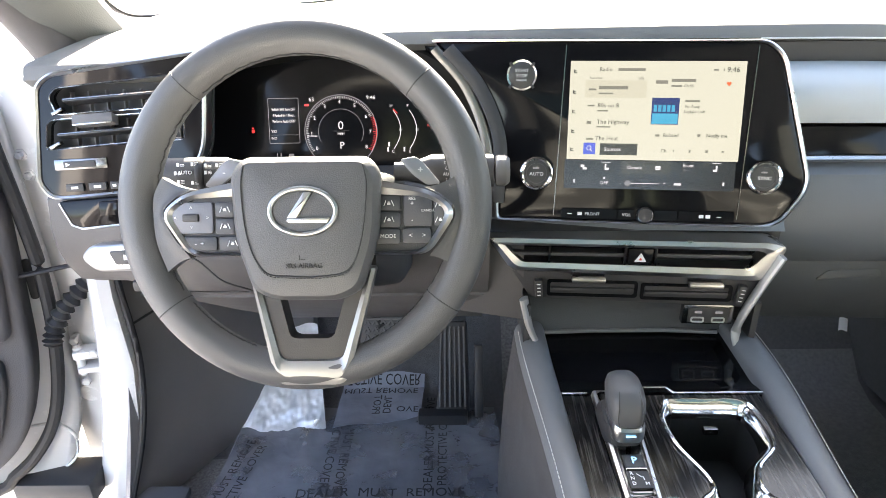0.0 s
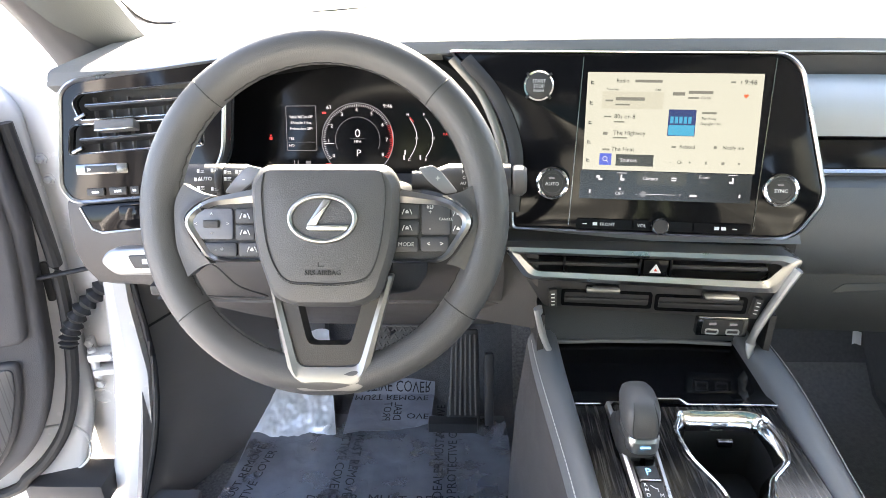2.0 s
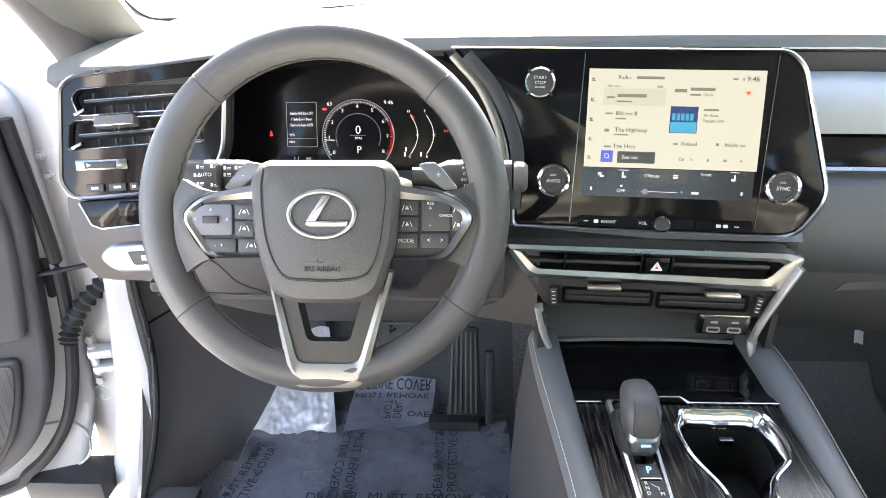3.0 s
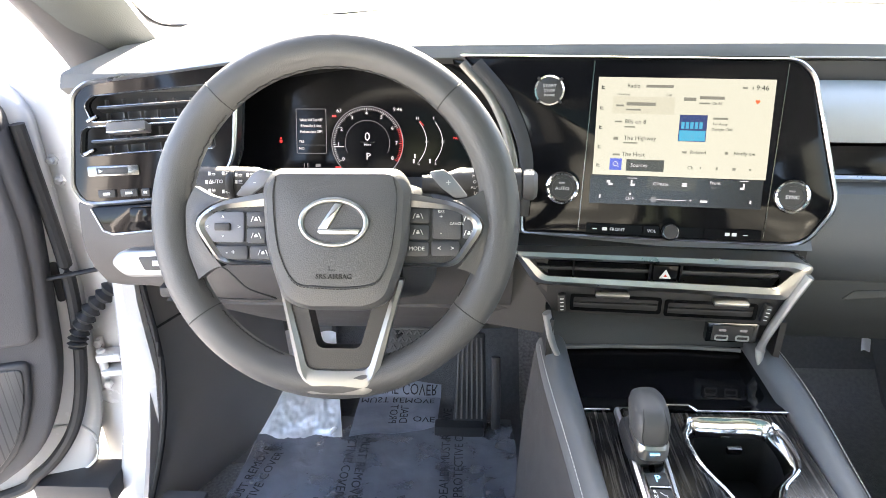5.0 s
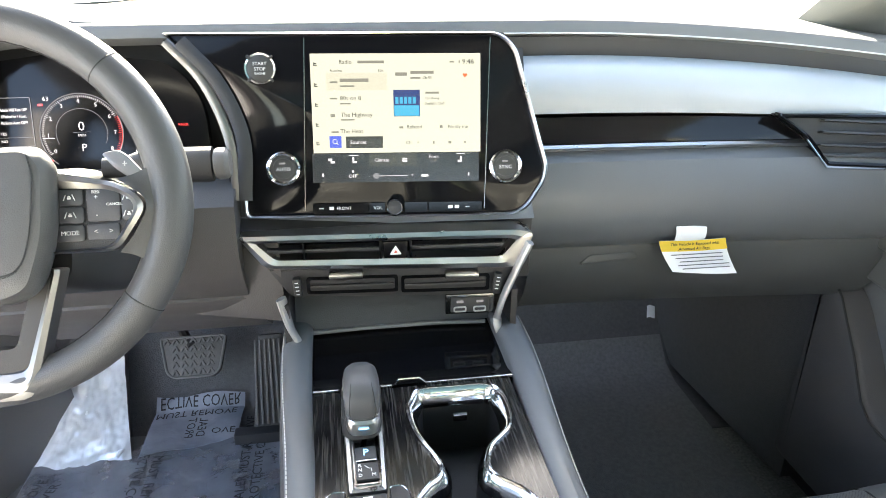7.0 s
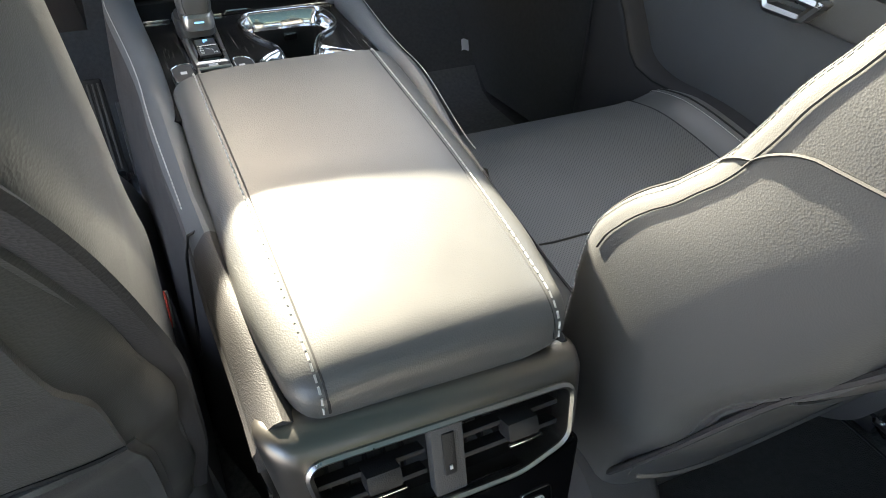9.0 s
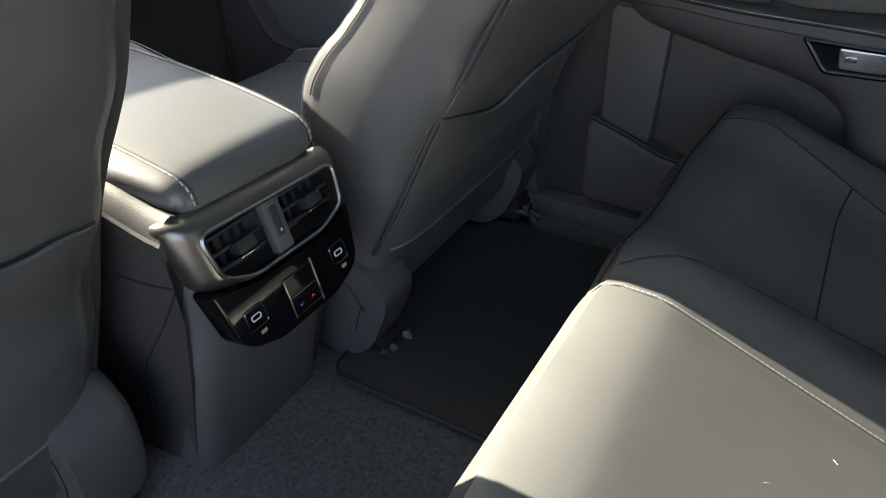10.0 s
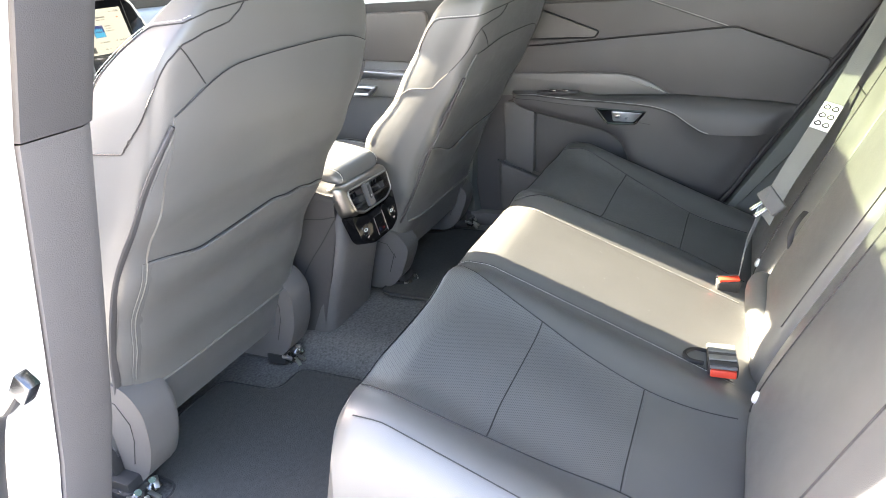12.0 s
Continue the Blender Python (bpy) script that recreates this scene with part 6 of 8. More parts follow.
for x in (0.080, 0.106):
    part("port", placed(frame_ring(rounded([(x - 0.0085, 0.8725), (x + 0.0085, 0.8725), (x + 0.0085, 0.8805), (x - 0.0085, 0.8805)], 0.003), rounded([(x - 0.0068, 0.8742), (x + 0.0068, 0.8742), (x + 0.0068, 0.8788), (x - 0.0068, 0.8788)], 0.0018), 0.002), VE @ pose(0, 0, -0.0005)), PORT, usb)
    part("port_mark", placed(box(x, 0.8875, -0.0018, 0.009, 0.0035, 0.0006, 0), VE), LIT_GREY, usb)
# silver legs that carry the vent panel
part("silver_leg", tube(smooth_path([(-0.146, 0.806, 0.912), (-0.138, 0.802, 0.874), (-0.128, 0.799, 0.851), (-0.117, 0.795, 0.839)], 14), lambda t: 0.0085 - 0.0040 * t, seg=10, flat=0.6), LEG_SILVER, vent, "curved silver leg")
part("silver_leg", tube(smooth_path([(0.166, 0.798, 0.972), (0.150, 0.800, 0.932), (0.134, 0.800, 0.891), (0.1285, 0.800, 0.862), (0.132, 0.795, 0.842), (0.138, 0.790, 0.830)], 24), lambda t: 0.0085 - 0.0030 * t, seg=10, flat=0.6), LEG_SILVER, vent, "curved silver leg")

# ---- left air vent ----
LV = basis((-0.65, 0.83, 1.12), (1, 0.14, 0), (0, 0.27, 1))
lvent = thing("side_air_vent", "gloss black side air vent panel with silver edge and slats", "air vent", (-0.65, 0.84, 1.03), group="side air vents")
lo = rounded([(-0.0665, 0.066), (-0.050, 0.0800), (0.132, 0.1005), (0.118, -0.02), (0.085, -0.063), (-0.054, -0.068), (-0.069, -0.064), (-0.080, -0.046)], [0.015, 0.02, 0.004, 0.02, 0.01, 0.01, 0.01, 0.015])
li = inset(lo, 0.005)
part("silver_edge", frame_ring(lo, li, 0.03, LV, front=0.002, crown=0.002), SILVER, lvent)
up_o = rounded([(-0.047, 0.0315), (0.102, 0.036), (0.102, 0.074), (-0.044, 0.0635), (-0.0535, 0.053)], 0.006)
low_o = rounded([(-0.0645, -0.0085), (0.095, -0.004), (0.098, 0.0315), (-0.053, 0.0275), (-0.0595, 0.022)], 0.005)


def holed_plate(outer, holes, depth, m):
    bm = bmesh.new()
    edges = []
    for loop in (outer, *holes):
        vs = [bm.verts.new((p[0], p[1], 0)) for p in loop]
        edges += [bm.edges.new((vs[i - 1], vs[i])) for i in range(len(vs))]
    bmesh.ops.triangle_fill(bm, edges=edges, use_beauty=True)
    r = bmesh.ops.extrude_face_region(bm, geom=list(bm.faces))
    bmesh.ops.translate(bm, vec=(0, 0, -depth), verts=[g for g in r["geom"] if isinstance(g, bmesh.types.BMVert)])
    return placed(bm, m)


part("face", holed_plate(li, (up_o, low_o), 0.02, LV), GLOSS_BLACK, lvent)
part("duct", prism(lo, 0.01, LV, front=-0.035), DARK_PLASTIC, lvent)
for o in (up_o, low_o):
    part("opening_rim", frame_ring(o, inset(o, 0.0016), 0.01, LV, front=0.0008, crown=0.0008), CHROME, lvent)
for y0, x0 in ((0.0475, -0.042), (0.029, -0.052), (0.008, -0.053), (-0.0095, -0.060)):
    sl = part("slat", placed(box(0, 0, 0, 0.150, 0.0032, 0.018, 0.001), LV @ pose(x0 + 0.078, y0 + 0.002, -0.010, -14, 0, 2.5)), DARK_PLASTIC, lvent)
    part("slat_edge", placed(box(0, 0.001, 0.0095, 0.148, 0.0012, 0.0012, 0), LV @ pose(x0 + 0.078, y0 + 0.002, -0.010, -14, 0, 2.5)), DARK_CHROME, sl)
for k in range(7):
    for y0 in (0.044, 0.010):
        part("fin", placed(box(0, 0, 0, 0.0016, 0.030, 0.010, 0), LV @ pose(-0.035 + 0.02 * k, y0, -0.024)), PLASTIC, lvent)
for x0, y0 in ((-0.050, 0.036), (-0.058, -0.003)):
    part("slat_pivot", placed(box(0, 0, 0, 0.014, 0.004, 0.010, 0.001), LV @ pose(x0 + 0.005, y0, -0.003, 0, 0, 25)), DARK_CHROME, lvent)
part("vent_tab", placed(box(0, 0, 0, 0.046, 0.012, 0.022, 0.003), LV @ pose(-0.003, 0.0240, 0.003, -12, 0, 2)), PLASTIC, lvent, "grey vent tab")
part("tab_edge", placed(box(0, -0.006, 0.0108, 0.044, 0.0016, 0.002, 0.0005), LV @ pose(-0.003, 0.0240, 0.003, -12, 0, 2)), CHROME, lvent)
part("slider_well", placed(box(0, 0, 0, 0.060, 0.013, 0.006, 0.002), LV @ pose(-0.027, -0.026, 0.0)), DARK_CHROME, lvent)
part("slider", placed(box(0, 0, 0, 0.036, 0.008, 0.006, 0.001), LV @ pose(-0.028, -0.026, 0.002)), DARK_PLASTIC, lvent)
part("arrow_mark", prism([(-0.043, -0.0285), (-0.038, -0.026), (-0.043, -0.0235)], 0.0004, LV, front=0.0056), WHITE_MARK, lvent)
for x in (-0.0375, -0.0115, 0.008, 0.024):
    k = part("push_button", placed(box(0, 0, 0, 0.020 if x < 0 else 0.010, 0.009, 0.006, 0.001), LV @ pose(x, -0.0535 + 0.03 * (x + 0.04) * 0.2, 0.001)), DARK_PLASTIC, lvent)
    part("button_mark", placed(box(0, 0, 0, 0.008 if x < 0 else 0.004, 0.003, 0.0006, 0), LV @ pose(x, -0.0535 + 0.03 * (x + 0.04) * 0.2, 0.0043)), WHITE_MARK, k)
pocket = thing("coin_pocket", "gloss black pull-out pocket under the side vent", "pocket", (-0.67, 0.82, 1.02))
part("front", prism(rounded([(-0.060, -0.069), (0.075, -0.066), (0.075, -0.098), (-0.034, -0.103), (-0.046, -0.099)], 0.006), 0.02, LV, bevel=0.002, front=0.004), GLOSS_BLACK, pocket)
part("pull", placed(box(0, 0, 0, 0.030, 0.018, 0.014, 0.004), LV @ pose(0.003, -0.080, 0.004)), GLOSS_BLACK, pocket)
part("bright_edge", tube([LV @ Vector(p) for p in ((-0.058, -0.071, 0.004), (-0.047, -0.098, 0.004), (-0.036, -0.103, 0.004), (0.07, -0.098, 0.004))], 0.0014, seg=5), SILVER, pocket)
latch = thing("bonnet_switch_trim", "satin silver trim with a small black switch below the dashboard", "switch trim", (-0.66, 0.80, 0.97))
BT = basis((-0.645, 0.788, 0.985), (1, 0.02, 0.03), (0, 0.25, 1))
part("trim", prism(rounded([(-0.046, 0.002), (-0.032, 0.017), (0.060, 0.019), (0.060, -0.018), (-0.028, -0.017)], [0.012, 0.010, 0.004, 0.004, 0.012]), 0.022, BT, bevel=0.004, seg=3), SPOKE_SILVER, latch)
part("recess", prism(rounded([(-0.013, 0.011), (0.040, 0.012), (0.040, -0.010), (-0.004, -0.010)], 0.003), 0.004, BT, front=0.0012), SILVER, latch)
part("switch", prism(rounded([(-0.008, 0.009), (0.036, 0.010), (0.036, -0.008), (-0.001, -0.008)], 0.003), 0.006, BT, bevel=0.001, front=0.0032), DARK_PLASTIC, latch)
part("switch_mark", placed(joined(box(0.014, 0.001, 0.0034, 0.008, 0.0065, 0.0006, 0), box(0.0205, 0.001, 0.0034, 0.0018, 0.009, 0.0006, 0)), BT), WHITE_MARK, latch)
pull = part("lever_recess", box(-0.63, 0.832, 0.925, 0.05, 0.02, 0.016, 0.005), DARK_PLASTIC, dash)
part("knee_lid_line", tube(smooth_path([(-0.60, 0.811, 0.975), (-0.56, 0.809, 0.972), (-0.53, 0.81, 0.94), (-0.50, 0.826, 0.915), (-0.56, 0.826, 0.915), (-0.60, 0.82, 0.92)], 24), 0.0012, seg=5), SEAM, dash)
part("speaker_slots", joined(*[placed(box(0, 0, 0, 0.020, 0.003, 0.002, 0), basis((-0.205, 0.842, 0.937 - 0.006 * k), (1, 0.25, -0.1), (0, 0, 1))) for k in range(4)]), SEAM, dash)

# ---- right-hand air vent ----
rv2 = thing("side_air_vent", "black side air vent at the dashboard's passenger end", "air vent", (0.65, 0.87, 1.03), group="side air vents")
RB = basis((0.645, 0.862, 1.072), (1, -0.10, 0), (0, 0.1, 1))
o = rounded([(-0.125, 0.033), (0.10, 0.030), (0.10, -0.045), (-0.04, -0.038), (-0.075, 0.0)], 0.006)
part("surround", frame_ring(o, inset(o, 0.005), 0.02, RB, front=0.006, crown=0.002), GLOSS_BLACK, rv2)
part("duct", prism(o, 0.01, RB, front=-0.004), DARK_PLASTIC, rv2)
for y in (0.020, 0.004, -0.014, -0.028):
    part("slat", placed(box(0, 0, 0, 0.15, 0.003, 0.012, 0.001), RB @ pose(0.02, y, 0.001, -12, 0, -3)), DARK_PLASTIC, rv2)
part("bright_edge", tube([RB @ Vector(p) for p in ((-0.075, -0.002, 0.007), (-0.04, -0.040, 0.007), (0.10, -0.047, 0.007))], 0.0014, seg=5), SILVER, rv2)

# ---- warning tag ----
tag = thing("warning_tag", "white and yellow airbag warning tag hanging from the glove box", "tag", (0.46, 0.89, 0.85))
TG = basis((0.438, 0.866, 0.905), (1, 0.02, -0.02), (0, 0.05, 1))
part("card", sheet(lambda u, v: TG @ Vector((-0.062 + 0.103 * u + 0.024 * (1 - v) ** 1.3, -0.026 + 0.050 * v - 0.010 * (2 * u - 1) * (1 - v) * 0.4, 0.004 * math.sin(3.0 * u) + 0.008 * (1 - v) ** 2)), 16, 8, 0.0006, (0, 1, 0)), PAPER, tag)
part("yellow_band", sheet(lambda u, v: TG @ Vector((-0.062 + 0.103 * u + 0.024 * (0.32 - 0.32 * v) ** 1.3, 0.0080 + 0.0160 * v, 0.0012 + 0.004 * math.sin(3.0 * u) + 0.008 * (0.32 - 0.32 * v) ** 2)), 16, 3, 0.0004, (0, 1, 0)), YELLOW, tag)
part("strap", sheet(lambda u, v: TG @ Vector((-0.039 + 0.047 * u, 0.023 + 0.022 * v, 0.001 + 0.003 * math.sin(3 * v))), 6, 5, 0.0005, (0, 1, 0)), PAPER, tag)
for body, y in (("This Vehicle is Equipped with", 0.0195), ("Advanced Air Bags", 0.0122)):
    part("lettering", lettering(body, 0.0064, TG @ pose(-0.009, y, 0.0064), 0.0001), INK, tag)
part("small_print", joined(*[placed(box(-0.004 + 0.004 * k, 0.004 - 0.0052 * k, 0.0074 + 0.0010 * k, 0.080 - 0.006 * (k % 3), 0.0014, 0.0004, 0), TG) for k in range(5)]), SWITCH_BLUE, tag)

# ---- gear selector ----
shifter = thing("gear_selector", "leather gear selector on a silver plate with lit P button", "gear selector", (-0.056, 0.6, 0.845))
plate_o = rounded([(-0.0785, 0.690), (-0.0335, 0.690), (-0.0375, 0.532), (-0.0745, 0.532)], 0.005)
rows = [(0.0, 0.8455), (0.0015, 0.851), (0.005, 0.852), (0.007, 0.850)]
part("plate", loft([[(q[0], q[1], z + 0.05 * (q[1] - 0.55)) for q in inset(plate_o, d)] for d, z in rows]), SILVER, shifter, "satin silver selector plate")
part("plate_inlay", loft([[(q[0], q[1], z + 0.05 * (q[1] - 0.55)) for q in inset(plate_o, d)] for d, z in ((0.0085, 0.851), (0.0095, 0.8522))]), DARK_CHROME, shifter)
boot = []
for t, w, d in ((0.0, 0.021, 0.040), (0.25, 0.021, 0.036), (0.5, 0.0205, 0.030), (0.75, 0.020, 0.026)):
    boot.append([(x, y, z) for x, y, z in ring_xy(w, d, 28, 3.5, -0.0575, 0.640 - 0.012 * t, 0.850 + 0.03 * t)])
part("boot", loft(boot), DARK_PLASTIC, shifter)
knob = []
for z, w, d, yc in ((0.866, 0.0150, 0.020, 0.626), (0.869, 0.0168, 0.024, 0.626), (0.878, 0.0176, 0.027, 0.628), (0.889, 0.0186, 0.029, 0.631), (0.898, 0.0189, 0.029, 0.634), (0.905, 0.0174, 0.026, 0.636), (0.910, 0.0130, 0.020, 0.637), (0.912, 0.006, 0.009, 0.637)):
    knob.append(ring_xy(w, d, 36, 3.2, -0.0560, yc, z))
kn = part("knob", loft(knob), WHEEL_LEATHER, shifter, "grey leather gear knob")
part("knob_band", loft([ring_xy(0.0168, 0.025, 36, 3.4, -0.0560, 0.621, 0.863), ring_xy(0.0178, 0.026, 36, 3.4, -0.0560, 0.622, 0.866), ring_xy(0.0178, 0.0265, 36, 3.4, -0.0560, 0.623, 0.876), ring_xy(0.0168, 0.025, 36, 3.4, -0.0560, 0.624, 0.879)]), SILVER, kn, "satin silver band")
for g in (-1, 1):
    part("knob_seam", tube(smooth_path([(-0.0560 + g * 0.0115, 0.6005, 0.881), (-0.0560 + g * 0.0130, 0.602, 0.889), (-0.0560 + g * 0.0120, 0.6075, 0.901), (-0.0560 + g * 0.010, 0.620, 0.9095)], 14), 0.0006, seg=5), SEAM, kn)
part("knob_lamp", box(-0.0560, 0.5962, 0.872, 0.010, 0.002, 0.0016, 0), LIT_ICE, kn)
PB = basis((-0.0555, 0.566, 0.8548), (1, 0.02, 0), (0, 1, 0.05))
pb = part("park_button", placed(box(0, 0.012, 0, 0.0205, 0.017, 0.004, 0.0015), PB), DARK_PLASTIC, shifter)
part("lettering", lettering("P", 0.012, PB @ pose(0, 0.012, 0.0022)), LIT_ICE, pb)
part("button_edge", placed(box(0, 0.0022, 0.0005, 0.020, 0.002, 0.003, 0.0006), PB), CHROME, shifter)
part("gate_panel", placed(box(0, -0.0105, -0.0005, 0.0215, 0.0215, 0.003, 0.001), PB), DARK_PLASTIC, shifter)
for ch, x, y in (("R", -0.0068, -0.0035), ("N", -0.0068, -0.0095), ("D", -0.0068, -0.0160), ("M", 0.0060, -0.0165)):
    part("lettering", lettering(ch, 0.0056, PB @ pose(x, y, 0.0012)), WHITE_MARK, shifter)
part("gate_line", placed(tube([(-0.002, -0.004, 0.0012), (0.002, -0.008, 0.0012), (0.004, -0.008, 0.0012), (0.004, -0.012, 0.0012)], 0.0004, seg=4), PB), WHITE_MARK, shifter)
# switches behind the selector
for g, xs in ((-1, ((-0.099, 0.526), (-0.090, 0.536), (-0.0765, 0.536), (-0.0765, 0.488), (-0.097, 0.488))), (1, ((-0.0365, 0.536), (-0.024, 0.537), (-0.017, 0.526), (-0.016, 0.490), (-0.0365, 0.488)))):
    o = rounded(list(xs), 0.004)
    kk = part("deck_switch", prism(o, 0.006, pose(0, 0, 0.8515), bevel=0.001), DARK_PLASTIC, shifter)
    part("switch_rim", frame_ring(o, inset(o, 0.0014), 0.005, pose(0, 0, 0.8518), crown=0.0006), CHROME, kk)
    part("switch_mark", box((o[0][0] + o[-1][0]) / 2 + 0.011 * (1 if g < 0 else 0.6), 0.512, 0.8518, 0.006, 0.006, 0.0006, 0), WHITE_MARK, kk)
part("hold_switch", box(-0.0565, 0.5215, 0.849, 0.034, 0.014, 0.005, 0.001), DARK_PLASTIC, shifter)
part("hold_mark", box(-0.0565, 0.5225, 0.852, 0.009, 0.006, 0.0006, 0), WHITE_MARK, shifter)
part("brake_rail", tube([(-0.073, 0.495, 0.853), (-0.073, 0.509, 0.854), (-0.041, 0.509, 0.854), (-0.041, 0.495, 0.853)], 0.0020, seg=6), SILVER, shifter)

# ---- rear vent details ----
def rvm(x, y, z=0.0, rz=0.0, rx=0.0):
    return RV @ pose(x, y, z, rx, 0, rz)


for x0, x1 in ((-0.086, -0.014), (0.012, 0.088)):
    for y in (0.043, 0.026, 0.009):
        part("slat", placed(box(0, 0, 0, x1 - x0, 0.0035, 0.014, 0.001), rvm((x0 + x1) / 2, y, -0.006, 0, -15)), DARK_PLASTIC, rvent)
    for k in range(5):
        part("fin", placed(box(0, 0, 0, 0.0016, 0.050, 0.010, 0), rvm(x0 + 0.010 + k * 0.0130, 0.026, -0.020)), DARK_PLASTIC, rvent)
    part("vent_tab", placed(box(0, 0, 0, 0.024, 0.014, 0.018, 0.003), rvm((x0 + x1) / 2 + 0.004, 0.024, 0.004, 0, -10)), DARK_PLASTIC, rvent)
    part("tab_edge", placed(box(0, 0, 0, 0.026, 0.0022, 0.003, 0.0008), rvm((x0 + x1) / 2 + 0.004, 0.0165, 0.013)), CHROME, rvent)
sep = part("separator", placed(box(0, 0, 0, 0.023, 0.062, 0.012, 0.002), rvm(-0.001, 0.024, 0.004)), PLASTIC, rvent)
part("dial_slot", placed(box(0, 0, 0, 0.009, 0.034, 0.003, 0.002), rvm(-0.001, 0.027, 0.010)), DARK_PLASTIC, sep)
part("slot_mark", placed(box(0, 0, 0, 0.002, 0.003, 0.001, 0), rvm(-0.001, 0.017, 0.0122)), WHITE_MARK, sep)
ko = rounded([(-0.0225, -0.080), (0.0205, -0.080), (0.0205, -0.034), (-0.0225, -0.034)], 0.002)
temp = part("temperature_switch", frame_ring(ko, inset(ko, 0.0012), 0.004, RV, front=0.0093, crown=0.0006), DARK_CHROME, rvent)
part("switch_face", prism(inset(ko, 0.0012), 0.003, RV, front=0.0091), GLOSS_BLACK, temp)
part("switch_joint", placed(box(-0.001, -0.057, 0.0094, 0.040, 0.0008, 0.0008, 0), RV), DARK_CHROME, temp)
for x, y0, y1 in ((-0.0225, -0.080, -0.036), (0.0208, -0.083, -0.030)):
    part("side_bar", placed(box(x, (y0 + y1) / 2, 0.0100, 0.0018, y1 - y0, 0.0016, 0.0004), RV), SILVER, temp, "thin silver bar")
for x, up, mcol in ((-0.0105, -1, LIT_BLUE), (0.0085, 1, LIT_RED)):
    part("arrow_mark", prism([(x - 0.0032, -0.0705 - 0.0016 * up), (x, -0.0705 + 0.0018 * up), (x + 0.0032, -0.0705 - 0.0016 * up), (x, -0.0705 + 0.0002 * up)][::up], 0.0006, RV, front=0.0096), mcol, temp)
for x in (-0.067, 0.064):
    jo = rounded([(x - 0.013, -0.060), (x + 0.013, -0.060), (x + 0.013, -0.036), (x - 0.013, -0.036)], 0.005)
    jack = part("usb_port", frame_ring(jo, inset(jo, 0.0012), 0.003, RV, front=0.0090, crown=0.0006), DARK_CHROME, rvent)
    so = rounded([(x - 0.0065, -0.0515), (x + 0.0065, -0.0515), (x + 0.0065, -0.0445), (x - 0.0065, -0.0445)], 0.003)
    part("port_rim", frame_ring(so, inset(so, 0.0012), 0.003, RV, front=0.0092, crown=0.0004), WHITE_MARK, jack)
    part("port_mark", placed(box(x + 0.002, -0.0665, 0.0088, 0.008, 0.004, 0.0006, 0), RV), LIT_GREY, rvent)


def panel_pt(y, z):
    """On the console's side beside the driver seat."""
    top = deck_z(y)
    o = 0.009 if y < 0.30 else 0.009 - 0.021 * step(0.30, 0.48, y)
    return Vector((rail_x(y, -1)[1] + o * min(1.5, max(0.1, (top - z) / 0.12)) - 0.0004, y, z))


for run in (((0.106, 0.722), (0.15, 0.712), (0.24, 0.708), (0.30, 0.712)), ((0.108, 0.716), (0.155, 0.651), (0.195, 0.600), (0.228, 0.545), (0.240, 0.47))):
    part("tower_seam", tube(smooth_path([panel_pt(y, z) for y, z in run], 20), 0.0013, seg=5), SEAM, rvent)

# ---- rear bench: seams, panels, backs ----
def bench_pt(x, y, up=0.001):
    k = (-0.188 - y) / 0.637
    e = ease(-0.188 - y, 0.07, 2.3)
    side = ease(0.735 - abs(x), 0.06)
    z = bench_top(x, y)
    return Vector((x, y - 0.04 * step(0.5, 0.735, abs(x)) * (1 - k), (0.50 + (z - 0.50) * side * e if z > 0.5 else z) + up))


def inner_x(y):
    """The insert's seam beside the middle place, from the front edge back."""
    return bend(((-0.80, 0.262), (-0.71, 0.292), (-0.63, 0.304), (-0.53, 0.293), (-0.43, 0.268), (-0.36, 0.250), (-0.29, 0.228), (-0.23, 0.190)), y)


def outer_x(y):
    """The insert's seam beside the door."""
    return bend(((-0.80, 0.590), (-0.70, 0.566), (-0.63, 0.560), (-0.53, 0.584), (-0.44, 0.603), (-0.36, 0.620), (-0.29, 0.630), (-0.23, 0.620)), y)


for g in (-1, 1):
    inner_l = [bench_pt(g * inner_x(-0.232 - 0.55 * k / 30), -0.232 - 0.55 * k / 30) for k in range(31)]
    outer_l = [bench_pt(g * outer_x(-0.232 - 0.55 * k / 30), -0.232 - 0.55 * k / 30) for k in range(31)]
    mid_l = [bench_pt(g * 0.158, -0.205 - 0.565 * k / 30, 0.0) for k in range(31)]
    edge_l = [bench_pt(g * (0.690 - 0.01 * k / 30), -0.245 - 0.48 * k / 30, 0.0006) for k in range(31)]
    for nm, line, wd in (("insert_seam", inner_l, 0.0012), ("insert_seam", outer_l, 0.0012), ("middle_seam", mid_l, 0.0012), ("edge_seam", edge_l, 0.0010)):
        part(nm, tube(line, wd, seg=5), SEAM, bench)
    part("stitching", stitches([p + Vector((g * 0.004, 0, 0.0006)) for p in mid_l], 0.006, 0.004, 0.0005), STITCH, bench, "pale stitching beside the middle place")
    for yy in (-0.432, -0.626):
        xa, xb = g * inner_x(yy), g * outer_x(yy)
        part("cross_seam", tube([bench_pt(xa + (xb - xa) * k / 16, yy) for k in range(17)], 0.0016, seg=5), SEAM, bench)
    part("insert", sheet(lambda u, v: bench_pt(g * ((1 - u) * (inner_x(-0.236 - 0.394 * v) + 0.002) + u * (outer_x(-0.236 - 0.394 * v) - 0.002)), -0.236 - 0.394 * v, 0.0016), 30, 30, 0.006, (0, 0, -1)), LEATHER_PERF, bench, "perforated leather insert")
    part("front_seam", tube([bench_pt(g * (0.17 + 0.50 * k / 20), -0.218 - 0.012 * math.sin(math.pi * k / 20), 0.0006) for k in range(21)], 0.0013, seg=5), SEAM, bench)


